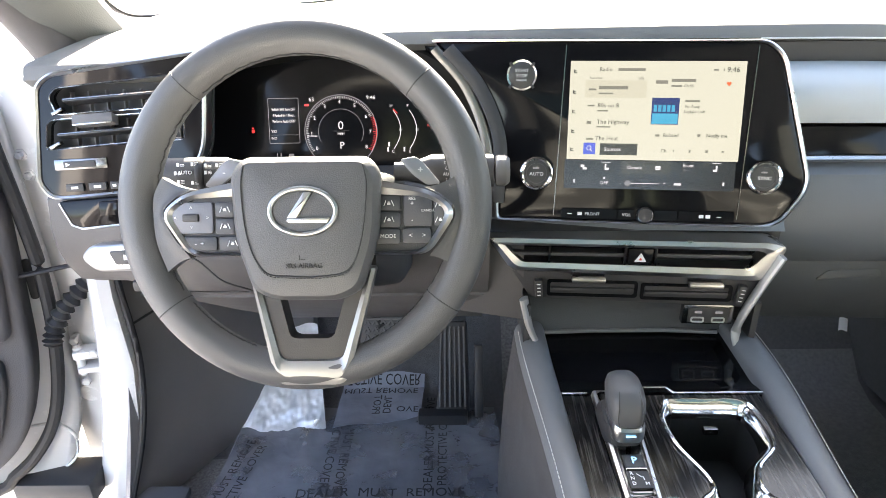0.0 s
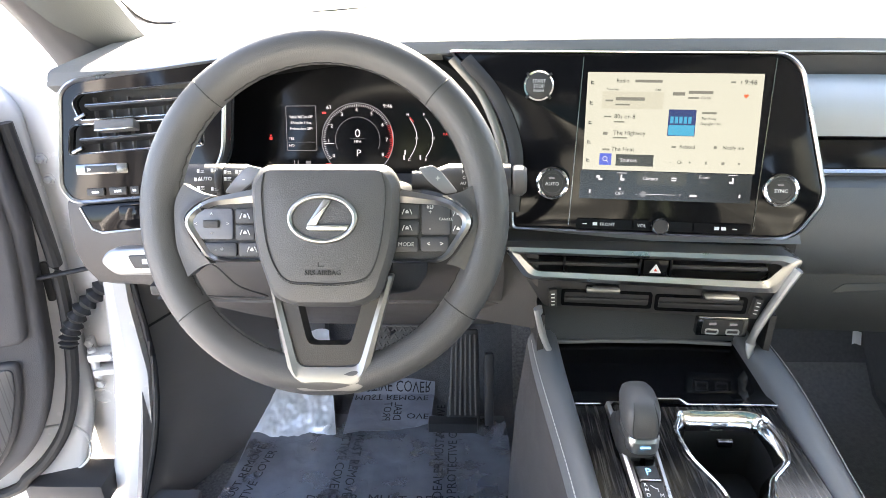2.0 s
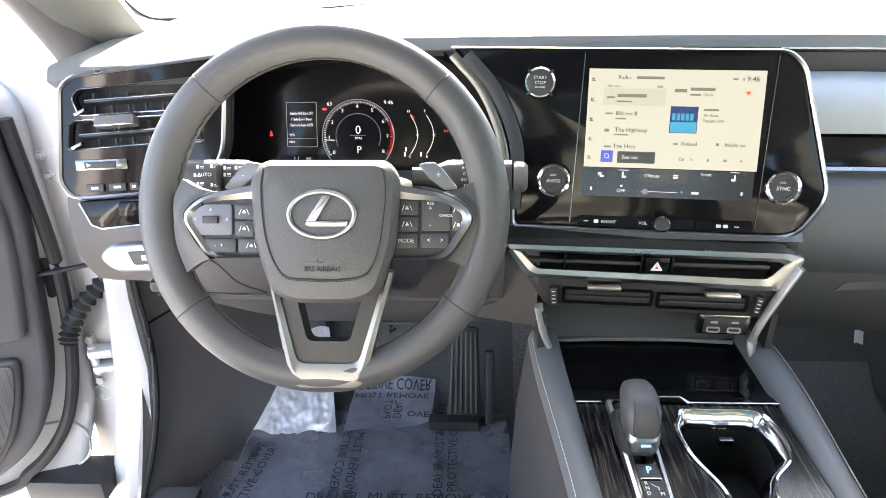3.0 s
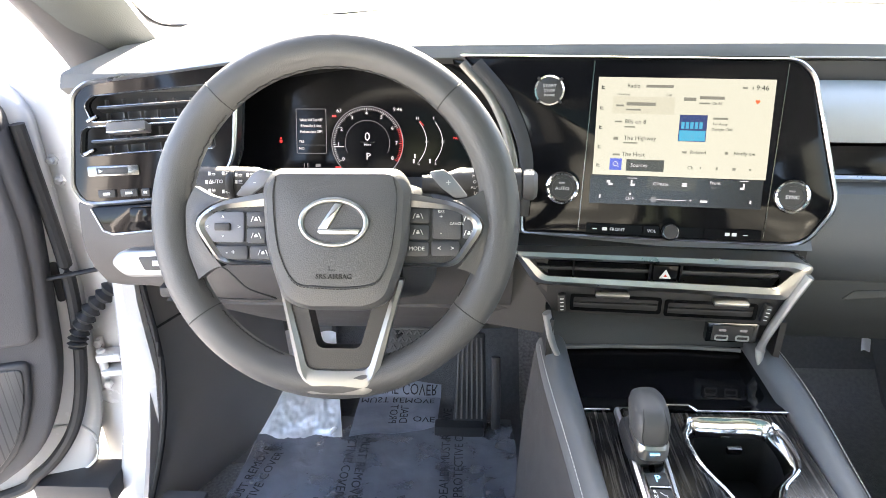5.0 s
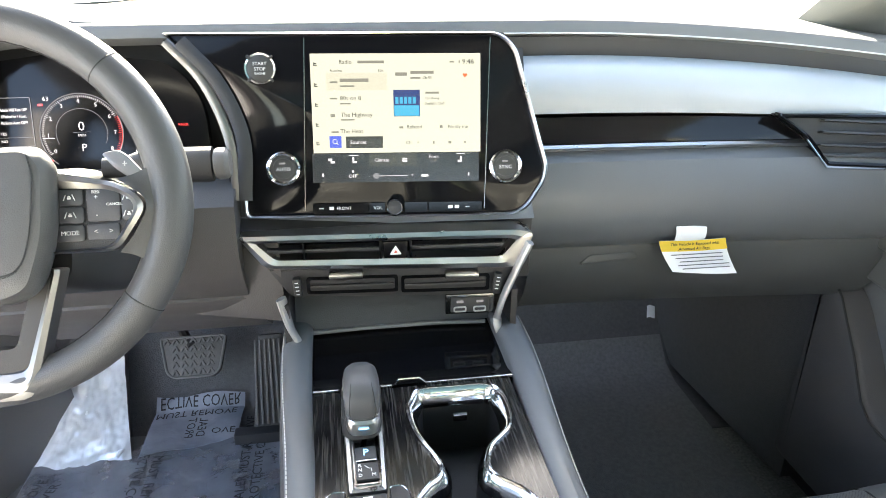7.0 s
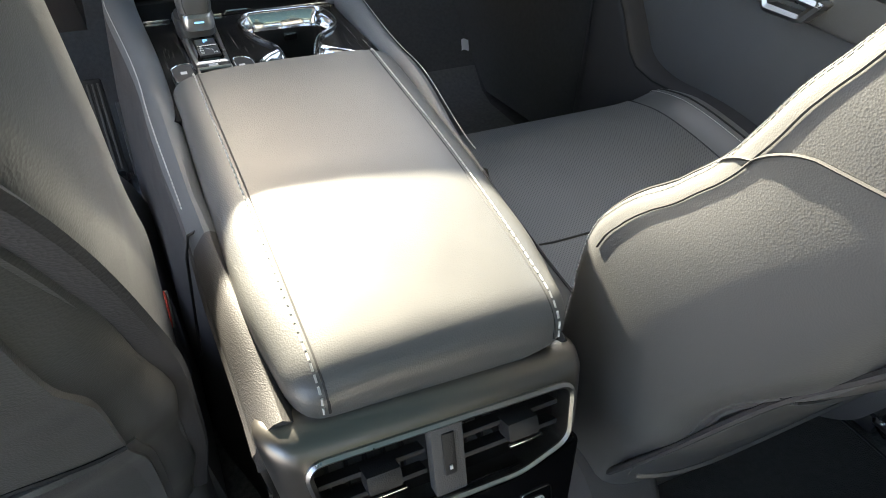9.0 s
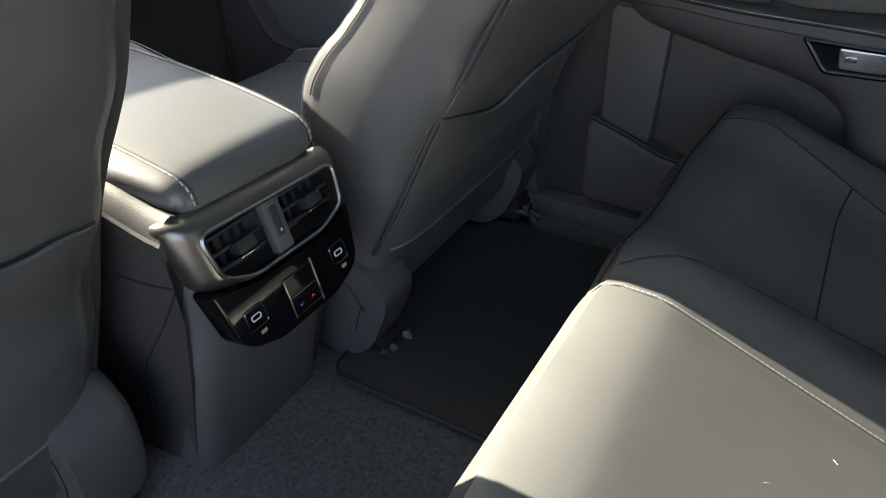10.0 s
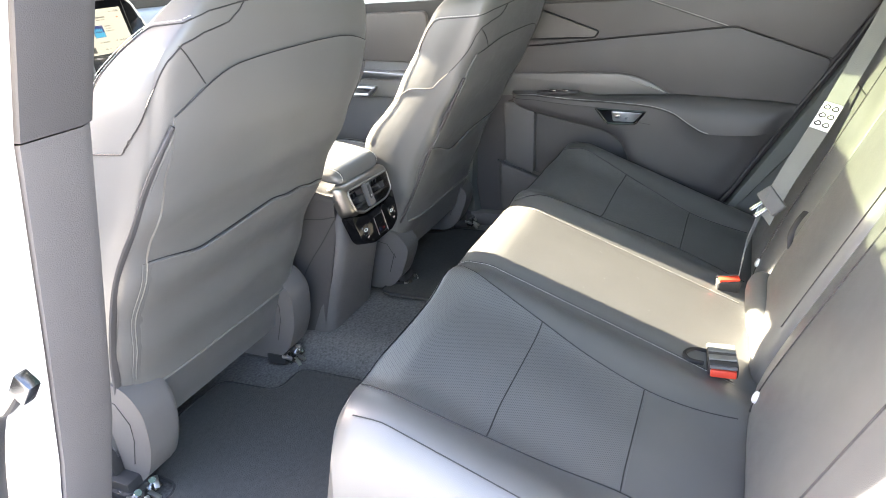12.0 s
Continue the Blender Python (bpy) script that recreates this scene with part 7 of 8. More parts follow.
def back_pt(x0, x1, s, z, lift=0.0):
    t = (z - 0.44) / 0.74
    e = max(0.12, (1 - abs(2 * t - 1) ** 6) ** 0.5)
    c, w = (x0 + x1) / 2, (x1 - x0) / 2 * (0.94 + 0.06 * e)
    return Vector((c + s * w, back_y(z) - 0.07 + (0.075 * e + lift) * (1 - abs(s) ** 4) ** 0.25, z))


for x0, x1 in ((-0.72, -0.16), (0.16, 0.72)):
    for q in (-0.62, 0.62):
        part("back_seam", tube([back_pt(x0, x1, q * (1 - 0.10 * (k / 24)), 0.50 + 0.62 * k / 24, 0.0005) for k in range(25)], 0.0017, seg=5), SEAM, bench)
    part("back_cross_seam", tube([back_pt(x0, x1, -0.58 + 1.16 * k / 20, 0.93, 0.0006) for k in range(21)], 0.0017, seg=5), SEAM, bench)
    for q in (-0.55, 0.55):
        part("anchor_button", placed(lathe([(0.0115, -0.003), (0.0115, 0.001), (0.0095, 0.0035), (0.0002, 0.0042)], 20), Matrix.Translation(back_pt(x0, x1, q * 1.1, 0.535, 0.001)) @ pose(0, 0, 0, -66, 0, 0)), WHITE_MARK, bench, "round white anchor cover")
roll = [(-0.080 + 0.235 * k / 24, 0.029 * ease(k / 24, 0.55) * ease((24 - k) / 24, 0.15)) for k in range(25)]
part("lower_roll", loft([[(x, -0.812 + (r + 0.002) * math.cos(math.pi * j / 8), 0.536 + (1.5 * r + 0.002) * math.sin(math.pi * j / 8)) for j in range(16)] for x, r in roll]), LEATHER, bench, "padded roll at the foot of the middle backrest")
part("fold_strap", tube(smooth_path([(0.090, -0.853, 0.655), (0.104, -0.852, 0.682), (0.120, -0.862, 0.706), (0.138, -0.876, 0.722)], 16), 0.006, seg=6, flat=0.35), RUBBER, bench, "black release strap")
for q in (-0.86, 0.86):
    part("back_seam", tube([back_pt(-0.158, 0.158, q, 0.60 + 0.54 * k / 24, 0.0005) for k in range(25)], 0.0013, seg=5), SEAM, bench)

# ---- rear belts and buckles ----
def buckle(m, label):
    """A buckle in the crease of the bench; its end faces along the third axis of m."""
    b = thing("seat_belt_buckle", label, "buckle", m.translation, group="seat belt buckles")
    part("body", placed(box(0, 0, -0.050, 0.054, 0.027, 0.096, 0.006, 3), m), DARK_PLASTIC, b)
    part("release_button", placed(box(0, -0.0035, 0.0005, 0.046, 0.015, 0.008, 0.003), m), RED, b, "red release button")
    part("slot_edge", placed(box(0, 0.0085, 0.0, 0.047, 0.006, 0.005, 0.0015), m), PLASTIC, b, "grey slot edge")
    return b


buckle(basis((0.190, -0.746, 0.525), (0.35, -0.94, 0), (0.90, 0.33, 0.28)), "black buckle with red button in the bench crease")
m = basis((-0.178, -0.752, 0.512), (0.10, -0.99, 0), (0.12, 0.0, 0.99))
sunny = buckle(m, "sunlit black buckle with red button and grey webbing")
WEB = material("belt_webbing", (0.16, 0.165, 0.16), 0.75, grain=0.4, grain_scale=400, mottle=0.08)
for q, wide in ((-0.030, 0.020), (-0.072, 0.034)):
    part("webbing", placed(box(0.0, 0.0142, q, 0.050, 0.003, wide, 0.001), m), WEB, sunny, "folded grey webbing")
part("cable_loop", tube(smooth_path([(-0.105, -0.728, 0.505), (-0.120, -0.695, 0.516), (-0.150, -0.680, 0.522), (-0.172, -0.690, 0.524), (-0.165, -0.715, 0.516)], 18), 0.0045, seg=8), RUBBER, sunny, "black loop beside the buckle")

belt = thing("seat_belt", "grey rear seat belt with chrome tongue and white label", "seat belt", (0.5, -0.85, 0.55), group="seat belts")
run = smooth_path([(0.52, -1.04, 1.18), (0.43, -0.995, 1.065), (0.37, -0.949, 0.970), (0.31, -0.899, 0.866), (0.265, -0.843, 0.757), (0.24, -0.805, 0.662)], 24)
WB = Vector((0.62, 0.55, 0.56)).normalized()
WN = Vector((-0.0016, 0.0008, 0.0))
part("webbing", loft([[p + WB * 0.023, p + WB * 0.023 + WN, p - WB * 0.023 + WN, p - WB * 0.023] for p in run]), WEB, belt)
down = (run[12] - run[16]).normalized()
across = (WB - down * WB.dot(down)).normalized()
if across.cross(down).x > 0:
    across = -across
lb = basis(run[14] + across.cross(down) * 0.0012, across, down)
card = part("label", placed(box(0, 0, 0.002, 0.040, 0.062, 0.001, 0.0003), lb), PAPER, belt, "white printed belt label")
for k in range(6):
    part("label_mark", placed(tube([(0.0065 * math.cos(2 * math.pi * j / 14) + (-0.009 if k % 2 else 0.009), 0.0065 * math.sin(2 * math.pi * j / 14) * (1 - 0.5 * (j > 4)) + 0.019 * (k // 2 - 1), 0.0028) for j in range(14)], 0.0013, closed=True, seg=4), lb), INK, card)
tong = run[22]
part("tongue", placed(box(0, 0, 0, 0.064, 0.036, 0.013, 0.0055, 3), basis(tong + Vector((-0.004, 0.004, 0)), WB, (0.35, -0.5, 0.8))), PLASTIC, belt, "grey belt tongue")
for q in (-0.009, 0.009):
    part("tongue_blade", placed(box(q, -0.030, 0, 0.008, 0.034, 0.003, 0.001), basis(tong + Vector((-0.004, 0.004, 0)), WB, (0.35, -0.5, 0.8))), CHROME, belt)
low = smooth_path([tong, (0.225, -0.79, 0.60), (0.215, -0.785, 0.55), (0.20, -0.78, 0.51)], 12)
part("lap_webbing", loft([[p + Vector((0, 0.012, 0.020)), p + Vector((0, 0.014, 0.020)), p + Vector((0, 0.018, -0.020)), p + Vector((0, 0.016, -0.020))] for p in low]), WEB, belt)

# front buckle beside the driver seat
fb = thing("seat_belt_buckle", "black front buckle with red button beside the console", "buckle", (-0.155, 0.33, 0.6), group="seat belt buckles")
part("body", placed(box(0, 0, -0.04, 0.024, 0.044, 0.10, 0.007), pose(-0.160, 0.325, 0.712, 18, 0, 0)), DARK_PLASTIC, fb)
part("release_button", placed(box(0, -0.002, 0.0105, 0.018, 0.036, 0.010, 0.003), pose(-0.160, 0.325, 0.712, 18, 0, 0)), RED, fb, "red release button")

# lint on the middle of the bench
for x, y, a in ((-0.02, -0.50, 20), (0.05, -0.56, 70), (-0.06, -0.60, -30), (0.02, -0.42, 110), (0.09, -0.47, 45), (-0.09, -0.47, 0)):
    lint = thing("lint_thread", "tiny white lint thread on the sunlit bench", "lint", bench_pt(x, y), group="lint on the bench")
    d = Vector((math.cos(radians(a)), math.sin(radians(a)), 0)) * 0.0030
    part("thread", tube([bench_pt(x, y, 0.0006) - d, bench_pt(x, y, 0.0010), bench_pt(x, y, 0.0006) + d], 0.00016, seg=5), WHITE_MARK, lint)

# ---- rear right door card ----
DO = basis((0.775, 0, 0), (0, -1, 0), (0, 0, 1))
door = thing("rear_door", "closed rear door card with padded armrest and silver handle", "car door", (0.78, -0.4, 0.42), group="door cards")


def slab(pts, r, front, depth, mat, label="", name="panel", parent=None, bevel=0.003, seg=3, m=None):
    return part(name, prism(rounded(pts, r), depth, m or DO, bevel=bevel, seg=seg, front=front), mat, parent or door, label)


slab([(-0.12, 0.40), (0.62, 0.40), (0.72, 0.53), (0.96, 0.93), (1.06, 1.10), (-0.12, 1.10)], [0.02, 0.06, 0.05, 0.03, 0.02, 0.02], 0.0, 0.03, DOOR_CLOTH, "dark grey door card", "card")
slab([(-0.12, 0.895), (0.40, 0.890), (0.47, 0.868), (0.545, 0.826), (0.90, 0.800), (0.945, 0.920), (0.70, 1.012), (0.13, 0.972), (-0.12, 0.965)], [0.01, 0.08, 0.04, 0.02, 0.02, 0.02, 0.02, 0.02, 0.01], 0.008, 0.02, DOOR_CLOTH, "satin dark upper insert", "upper_insert")
slab([(-0.12, 0.968), (0.13, 0.9745), (0.70, 1.0145), (0.945, 0.9228), (1.05, 1.095), (-0.12, 1.095)], 0.01, 0.014, 0.03, DOOR_CLOTH, "padded window-line panel", "window_pad")
slab([(0.0, 0.815), (0.535, 0.823), (0.466, 0.866), (0.39, 0.886), (-0.02, 0.888)], [0.01, 0.01, 0.04, 0.08, 0.01], 0.006, 0.02, LEATHER, "", "mid_insert")
slab([(0.02, 0.56), (0.115, 0.56), (0.125, 0.80), (0.02, 0.80)], 0.012, 0.030, 0.05, PLASTIC, "grained plastic grip panel", "grip_panel")
pk = slab([(0.0, 0.42), (0.36, 0.42), (0.38, 0.50), (0.145, 0.548), (0.0, 0.603)], [0.03, 0.05, 0.02, 0.02, 0.03], 0.045, 0.05, PLASTIC, "moulded door pocket", "door_pocket", bevel=0.012)
part("pocket_lip", tube([DO @ Vector((u, v + 0.001, 0.042)) for u, v in ((-0.005, 0.604), (0.07, 0.578), (0.145, 0.549), (0.26, 0.527), (0.375, 0.502))], 0.004, seg=6), DARK_PLASTIC, pk)
SEAL = ((0.40, 0.62), (0.53, 0.706), (0.66, 0.785), (0.795, 0.882), (0.93, 0.950))


def door_row(u):
    """One section of the padded armrest and the panel below it."""
    top = bend(((0.04, 0.832), (0.25, 0.830), (0.33, 0.819), (0.53, 0.823), (0.71, 0.815), (0.95, 0.790)), u)
    pipe = bend(((0.04, 0.836), (0.09, 0.833), (0.23, 0.818), (0.40, 0.807), (0.49, 0.797), (0.55, 0.779), (0.60, 0.745), (0.65, 0.720), (0.82, 0.722), (0.95, 0.726)), u)
    pipe = min(pipe, top - 0.003)
    low = bend(((0.04, 0.800), (0.085, 0.784), (0.225, 0.748), (0.33, 0.724), (0.385, 0.697), (0.415, 0.655), (0.44, 0.56), (0.46, 0.44), (1.0, 0.44)), u)
    out = 0.056 * ease(u - 0.045, 0.06) + 0.002
    rear = step(0.48, 0.64, u)
    pts = []
    for k in range(9):
        a = math.pi / 2 * k / 8
        pts.append((pipe + (top - pipe) * math.cos(a) ** 0.9, out * math.sin(a) ** (0.55 + 0.25 * rear)))
    pts.append((pipe - 0.0025, out - 0.004))
    o = out - 0.002 - 0.016 * rear
    for k in range(1, 9):
        q = k / 8
        pts.append((pipe - 0.005 - (pipe - 0.005 - low) * q, max(0.004, o - (0.004 + 0.022 * rear) * q * q - 0.012 * (q ** 6) * (1 - rear))))
    e = pts[-1][1]
    pts += [(low - 0.006, max(0.003, e - 0.012)), (low - 0.010, max(0.003, e - 0.028)), (low - 0.012, 0.003), (0.43, 0.003)]
    ring = []
    for v, w in pts:
        s = bend(SEAL, v)
        ring.append(DO @ Vector((min(u, s), v, w * (0.45 + 0.55 * step(0.0, 0.05, s - u)))))
    return ring


arm_u = [0.046 + 0.89 * (k / 70) ** 1.15 for k in range(71)]
arm_rows = [door_row(u) for u in arm_u]
ar = part("armrest", loft(arm_rows, cap=False, closed=False), DOOR_CLOTH, door, "padded dark grey armrest roll")
line = [r[9] + Vector((0.0004, 0, 0.0002)) for r, u in zip(arm_rows, arm_u) if 0.05 < u < 0.655]
part("piping", tube(line, 0.0021, seg=6), SEAM, ar)
part("stitching", stitches([r[8] + Vector((-0.0004, 0, 0.0022)) for r, u in zip(arm_rows, arm_u) if 0.07 < u < 0.655], 0.005, 0.0038, 0.0006), STITCH, ar)
part("lower_piping", tube([r[10] + Vector((-0.0004, 0, -0.004)) for r, u in zip(arm_rows, arm_u) if 0.05 < u < 0.50], 0.0008, seg=6), SEAM, ar)
part("roll_seam", tube([r[9] + Vector((0, 0, 0.0004)) for r, u in zip(arm_rows, arm_u) if 0.64 < u < 0.82], 0.0009, seg=5), SEAM, ar)
sw = part("switch_panel", placed(box(0.20, 0.833, 0.030, 0.13, 0.008, 0.030, 0.003), DO), DARK_PLASTIC, door)
for u in (0.185, 0.225):
    part("window_switch", placed(box(u, 0.838, 0.031, 0.022, 0.006, 0.016, 0.002), DO), DARK_CHROME, sw)
ho = rounded([(0.320, 0.792), (0.478, 0.784), (0.446, 0.742), (0.360, 0.742)], 0.008)
hb = part("handle_bezel", frame_ring(ho, inset(ho, 0.006), 0.03, DO, front=0.0595, crown=0.002), DARK_CHROME, door, "dark chrome handle surround")
part("handle_cup", prism(inset(ho, 0.005), 0.01, DO, front=0.0570), GLOSS_BLACK, hb)
part("handle_lever", prism(rounded([(0.372, 0.783), (0.466, 0.779), (0.440, 0.750), (0.378, 0.752)], 0.006), 0.012, DO, bevel=0.003, front=0.0600), SILVER, hb, "pale silver door handle")
part("lever_dimple", placed(box(0.392, 0.768, 0.0603, 0.016, 0.009, 0.002, 0.003), DO), DARK_CHROME, hb)
so = rounded([(0.085, 0.990), (0.100, 1.075), (0.140, 1.085), (0.326, 1.012), (0.312, 0.991)], [0.01, 0.03, 0.03, 0.012, 0.01])
sp = part("speaker_frame", frame_ring(so, inset(so, 0.005), 0.02, DO, front=0.020, crown=0.003), DARK_PLASTIC, door)
part("speaker_grille", prism(inset(so, 0.004), 0.01, DO, front=0.0165), GRILLE, sp, "perforated speaker grille")
part("card_seam", tube([DO @ Vector(p) for p in ((0.13, 0.976, 0.0135), (0.40, 0.9955, 0.0135), (0.70, 1.0165, 0.0135), (0.945, 0.924, 0.0135))], 0.0007, seg=5), SEAM, door)
part("stitching", stitches([DO @ Vector((0.463 + 0.214 * k / 10, 1.094 - 0.078 * k / 10, 0.0144)) for k in range(11)]), STITCH, door)
part("pad_seam", tube([DO @ Vector((0.459 + 0.216 * k / 10, 1.0925 - 0.079 * k / 10, 0.0142)) for k in range(11)], 0.0009, seg=5), SEAM, door)
part("door_seal", tube([DO @ Vector(p) for p in ((0.60, 0.405, 0.012), (0.665, 0.45, 0.014), (0.725, 0.53, 0.014), (0.84, 0.73, 0.014), (0.965, 0.93, 0.014), (1.06, 1.10, 0.014))], 0.006, seg=8), DARK_PLASTIC, door, "black rubber door seal")
# body side behind the door
solo("trim", prism(rounded([(0.64, 0.36), (0.98, 0.36), (1.12, 0.9), (1.20, 1.10), (1.07, 1.10), (0.975, 0.92), (0.735, 0.52)], 0.02), 0.05, DO, bevel=0.01, front=0.035), PILLAR, "grey side trim between door and bench", "trim")
solo("trim", prism(rounded([(-0.14, 0.34), (0.70, 0.34), (0.62, 0.405), (-0.14, 0.405)], 0.01), 0.06, basis((0.745, 0, 0), (0, -1, 0), (0, 0, 1)), bevel=0.008, front=0.01), PLASTIC, "grey plastic sill plate", "sill")
solo("pillar_right_b", loft([[(x, yc + q, z) for x, q in ((0.80, -hw), (0.745, -hw * 0.8), (0.735, 0), (0.745, hw * 0.8), (0.80, hw))] for z, yc, hw in ((0.36, 0.17, 0.09), (0.5, 0.165, 0.07), (0.8, 0.13, 0.06), (1.13, 0.06, 0.055), (1.5, -0.03, 0.05))]), PILLAR, "grey door pillar trim", "pillar")

# ---- front right door card ----
fdoor = thing("front_door", "closed front passenger door card with armrest and pocket", "car door", (0.78, 0.6, 0.42), group="door cards")
FD = basis((0.775, 0, 0), (0, -1, 0), (0, 0, 1))


def fslab(pts, r, front, depth, mat, name, label="", bevel=0.008):
    return part(name, prism(rounded(pts, r), depth, FD, bevel=bevel, seg=3, front=front), mat, fdoor, label)


fslab([(-1.02, 0.42), (-0.22, 0.42), (-0.22, 1.10), (-1.02, 1.10)], 0.02, 0.0, 0.03, SOFT_DASH, "card")
fslab([(-0.96, 0.43), (-0.36, 0.43), (-0.40, 0.61), (-0.585, 0.636), (-0.726, 0.631), (-0.792, 0.648), (-0.836, 0.719), (-0.894, 0.794), (-0.95, 0.82)], [0.03, 0.05, 0.04, 0.05, 0.05, 0.04, 0.05, 0.04, 0.02], 0.05, 0.05, DARK_PILLAR, "door_pocket", "moulded dark door pocket", 0.015)
fslab([(-0.90, 0.835), (-0.28, 0.80), (-0.28, 0.90), (-0.55, 0.895), (-0.90, 0.93)], 0.02, 0.03, 0.03, LEATHER, "arm_pad")
fslab([(-0.95, 0.90), (-0.28, 0.865), (-0.28, 0.89), (-0.95, 0.935)], 0.008, 0.040, 0.02, SILVER, "bright_strip", "satin silver strip", 0.004)
fslab([(-0.98, 0.96), (-0.24, 0.92), (-0.24, 1.09), (-0.98, 1.09)], 0.02, 0.016, 0.02, DOOR_CLOTH, "upper_insert")
ho2 = rounded([(-0.56, 0.855), (-0.44, 0.850), (-0.47, 0.815), (-0.54, 0.815)], 0.008)
part("handle", frame_ring(ho2, inset(ho2, 0.012), 0.02, FD, front=0.050, crown=0.003), SILVER, fdoor, "satin silver door handle")
part("door_line", tube([FD @ Vector(p) for p in ((-0.93, 0.82, 0.046), (-0.894, 0.796, 0.050), (-0.836, 0.720, 0.052), (-0.800, 0.660, 0.052), (-0.775, 0.640, 0.052), (-0.726, 0.632, 0.052), (-0.585, 0.637, 0.052), (-0.42, 0.612, 0.050))], 0.0022, seg=6), RUBBER, fdoor)

# ---- left door pillar ----
solo("pillar_left_b", loft([[(x, yc + q, z) for x, q in ((-0.905, -hw), (-0.835, -hw * 1.0), (-0.815, -hw * 0.75), (-0.805, 0.0), (-0.815, hw * 0.8), (-0.905, hw))] for z, yc, hw in ((0.34, 0.225, 0.085), (0.5, 0.170, 0.062), (0.7, 0.085, 0.055), (0.9, 0.015, 0.048), (1.128, -0.058, 0.044))]), PILLAR_GREY, "grey lower door pillar trim", "pillar")
solo("pillar_left_c", loft([[(x, yc + q, z) for x, q in ((-0.905, -hw), (-0.833, -hw * 1.0), (-0.813, -hw * 0.75), (-0.803, 0.0), (-0.813, hw * 0.8), (-0.905, hw))] for z, yc, hw in ((1.130, -0.060, 0.044), (1.26, -0.120, 0.042), (1.40, -0.16, 0.042), (1.56, -0.2, 0.045))]), DARK_PILLAR, "darker upper door pillar trim", "pillar")
solo("trim", tube(smooth_path([(-0.865, 0.30, 0.34), (-0.865, 0.215, 0.5), (-0.865, 0.145, 0.7), (-0.865, 0.070, 0.9), (-0.865, -0.008, 1.13), (-0.86, -0.075, 1.30), (-0.84, -0.14, 1.56)], 20), 0.016, seg=8), PILLAR_GREY, "grey rubber seal along the door opening", "seal")
solo("trim", tube(smooth_path([(-0.838, 0.262, 0.36), (-0.836, 0.225, 0.5), (-0.836, 0.136, 0.7), (-0.836, 0.060, 0.9), (-0.836, -0.018, 1.13), (-0.834, -0.082, 1.30), (-0.828, -0.15, 1.56)], 24), 0.0045, seg=6), RUBBER, "dark gap between pillar trim and seal", "seal")
solo("pillar_left_outer", loft([[(x, yc + q, z) for x, q in ((-0.908, -hw * 0.9), (-0.955, -hw * 0.5), (-0.955, hw), (-0.908, hw))] for z, yc, hw in ((0.30, 0.245, 0.09), (0.5, 0.170, 0.062), (0.7, 0.085, 0.055), (0.9, 0.015, 0.048), (1.128, -0.058, 0.044), (1.26, -0.120, 0.042), (1.40, -0.16, 0.042), (1.56, -0.2, 0.045))]), WHITE_PAINT, "white painted outside of the door pillar", "pillar")
solo("sill_left", prism(rounded([(-1.2, 0.20), (0.98, 0.20), (0.98, 0.375), (-1.2, 0.375)], 0.02), 0.16, basis((-0.935, 0, 0), (0, 1, 0), (0, 0, 1)) @ pose(0, 0, 0.02), bevel=0.02, front=0.16), WHITE_PAINT, "white painted door sill", "sill")
solo("trim", box(-0.79, 0.0, 0.385, 0.10, 2.0, 0.02, 0.008), PLASTIC, "grey plastic scuff plate on the sill", "trim")
strap = thing("door_check_strap", "grey door check strap by the rear door opening", "door check", (-0.93, 0.18, 0.74))
part("strap", tube(smooth_path([(-0.965, 0.11, 0.60), (-0.965, 0.06, 0.721), (-0.965, 0.008, 0.817), (-0.965, -0.024, 0.841), (-0.965, -0.060, 0.874)], 14), 0.008, seg=8, flat=0.5), DARK_PLASTIC, strap)
part("bracket", placed(box(0, 0, 0, 0.016, 0.024, 0.036, 0.004), pose(-0.965, -0.066, 0.880, 40, 0, 0)), DARK_CHROME, strap)

# ---- rear floor mats ----
def mat_piece(o, label):
    """A carpet mat with a bound edge, cut back round the rail feet of the seat before it."""
    t = thing("floor_mat", label, "floor mat", (sum(p[0] for p in o) / len(o), -0.1, 0.37), group="floor mats")
    o = rounded(o, 0.035)
    body = prism(o, 0.009)
    for v in body.verts:
        v.co.z += floor_z(v.co.x, v.co.y) + 0.014
    part("carpet", body, REAR_MAT, t)
    part("bound_edge", tube([(p[0], p[1], floor_z(p[0], p[1]) + 0.013) for p in o], 0.0028, closed=True, seg=6), SEAM, t)
    return t


mat_piece([(-0.720, -0.32), (-0.245, -0.32), (-0.245, 0.178), (-0.338, 0.178), (-0.346, 0.34), (-0.636, 0.34), (-0.648, 0.178), (-0.720, 0.178)], "charcoal rear carpet mat with bound edge")
mat_piece([(0.112, -0.32), (0.650, -0.32), (0.650, 0.150), (0.600, 0.178), (0.590, 0.34), (0.270, 0.34), (0.250, 0.178), (0.112, 0.150)], "black rear carpet mat with bound edge")

# ---- purple tag on the rear mat ----
PURPLE = material("purple_card", (0.26, 0.21, 0.50), 0.6, mottle=0.08)
card_tag = thing("paper_tag", "small purple paper tag lying on the rear mat", "tag", (0.366, -0.148, 0.376))
TC = pose(0.366, -0.148, 0.3762, 2, -3, -10)
part("card", placed(box(0, 0, 0, 0.040, 0.036, 0.0008, 0.0002), TC), PURPLE, card_tag)
for k in range(3):
    part("print_bar", placed(box(-0.003, 0.010 - 0.008 * k, 0.0006, 0.026 - 0.006 * k, 0.0022, 0.0003, 0), TC), SWITCH_BLUE, card_tag)

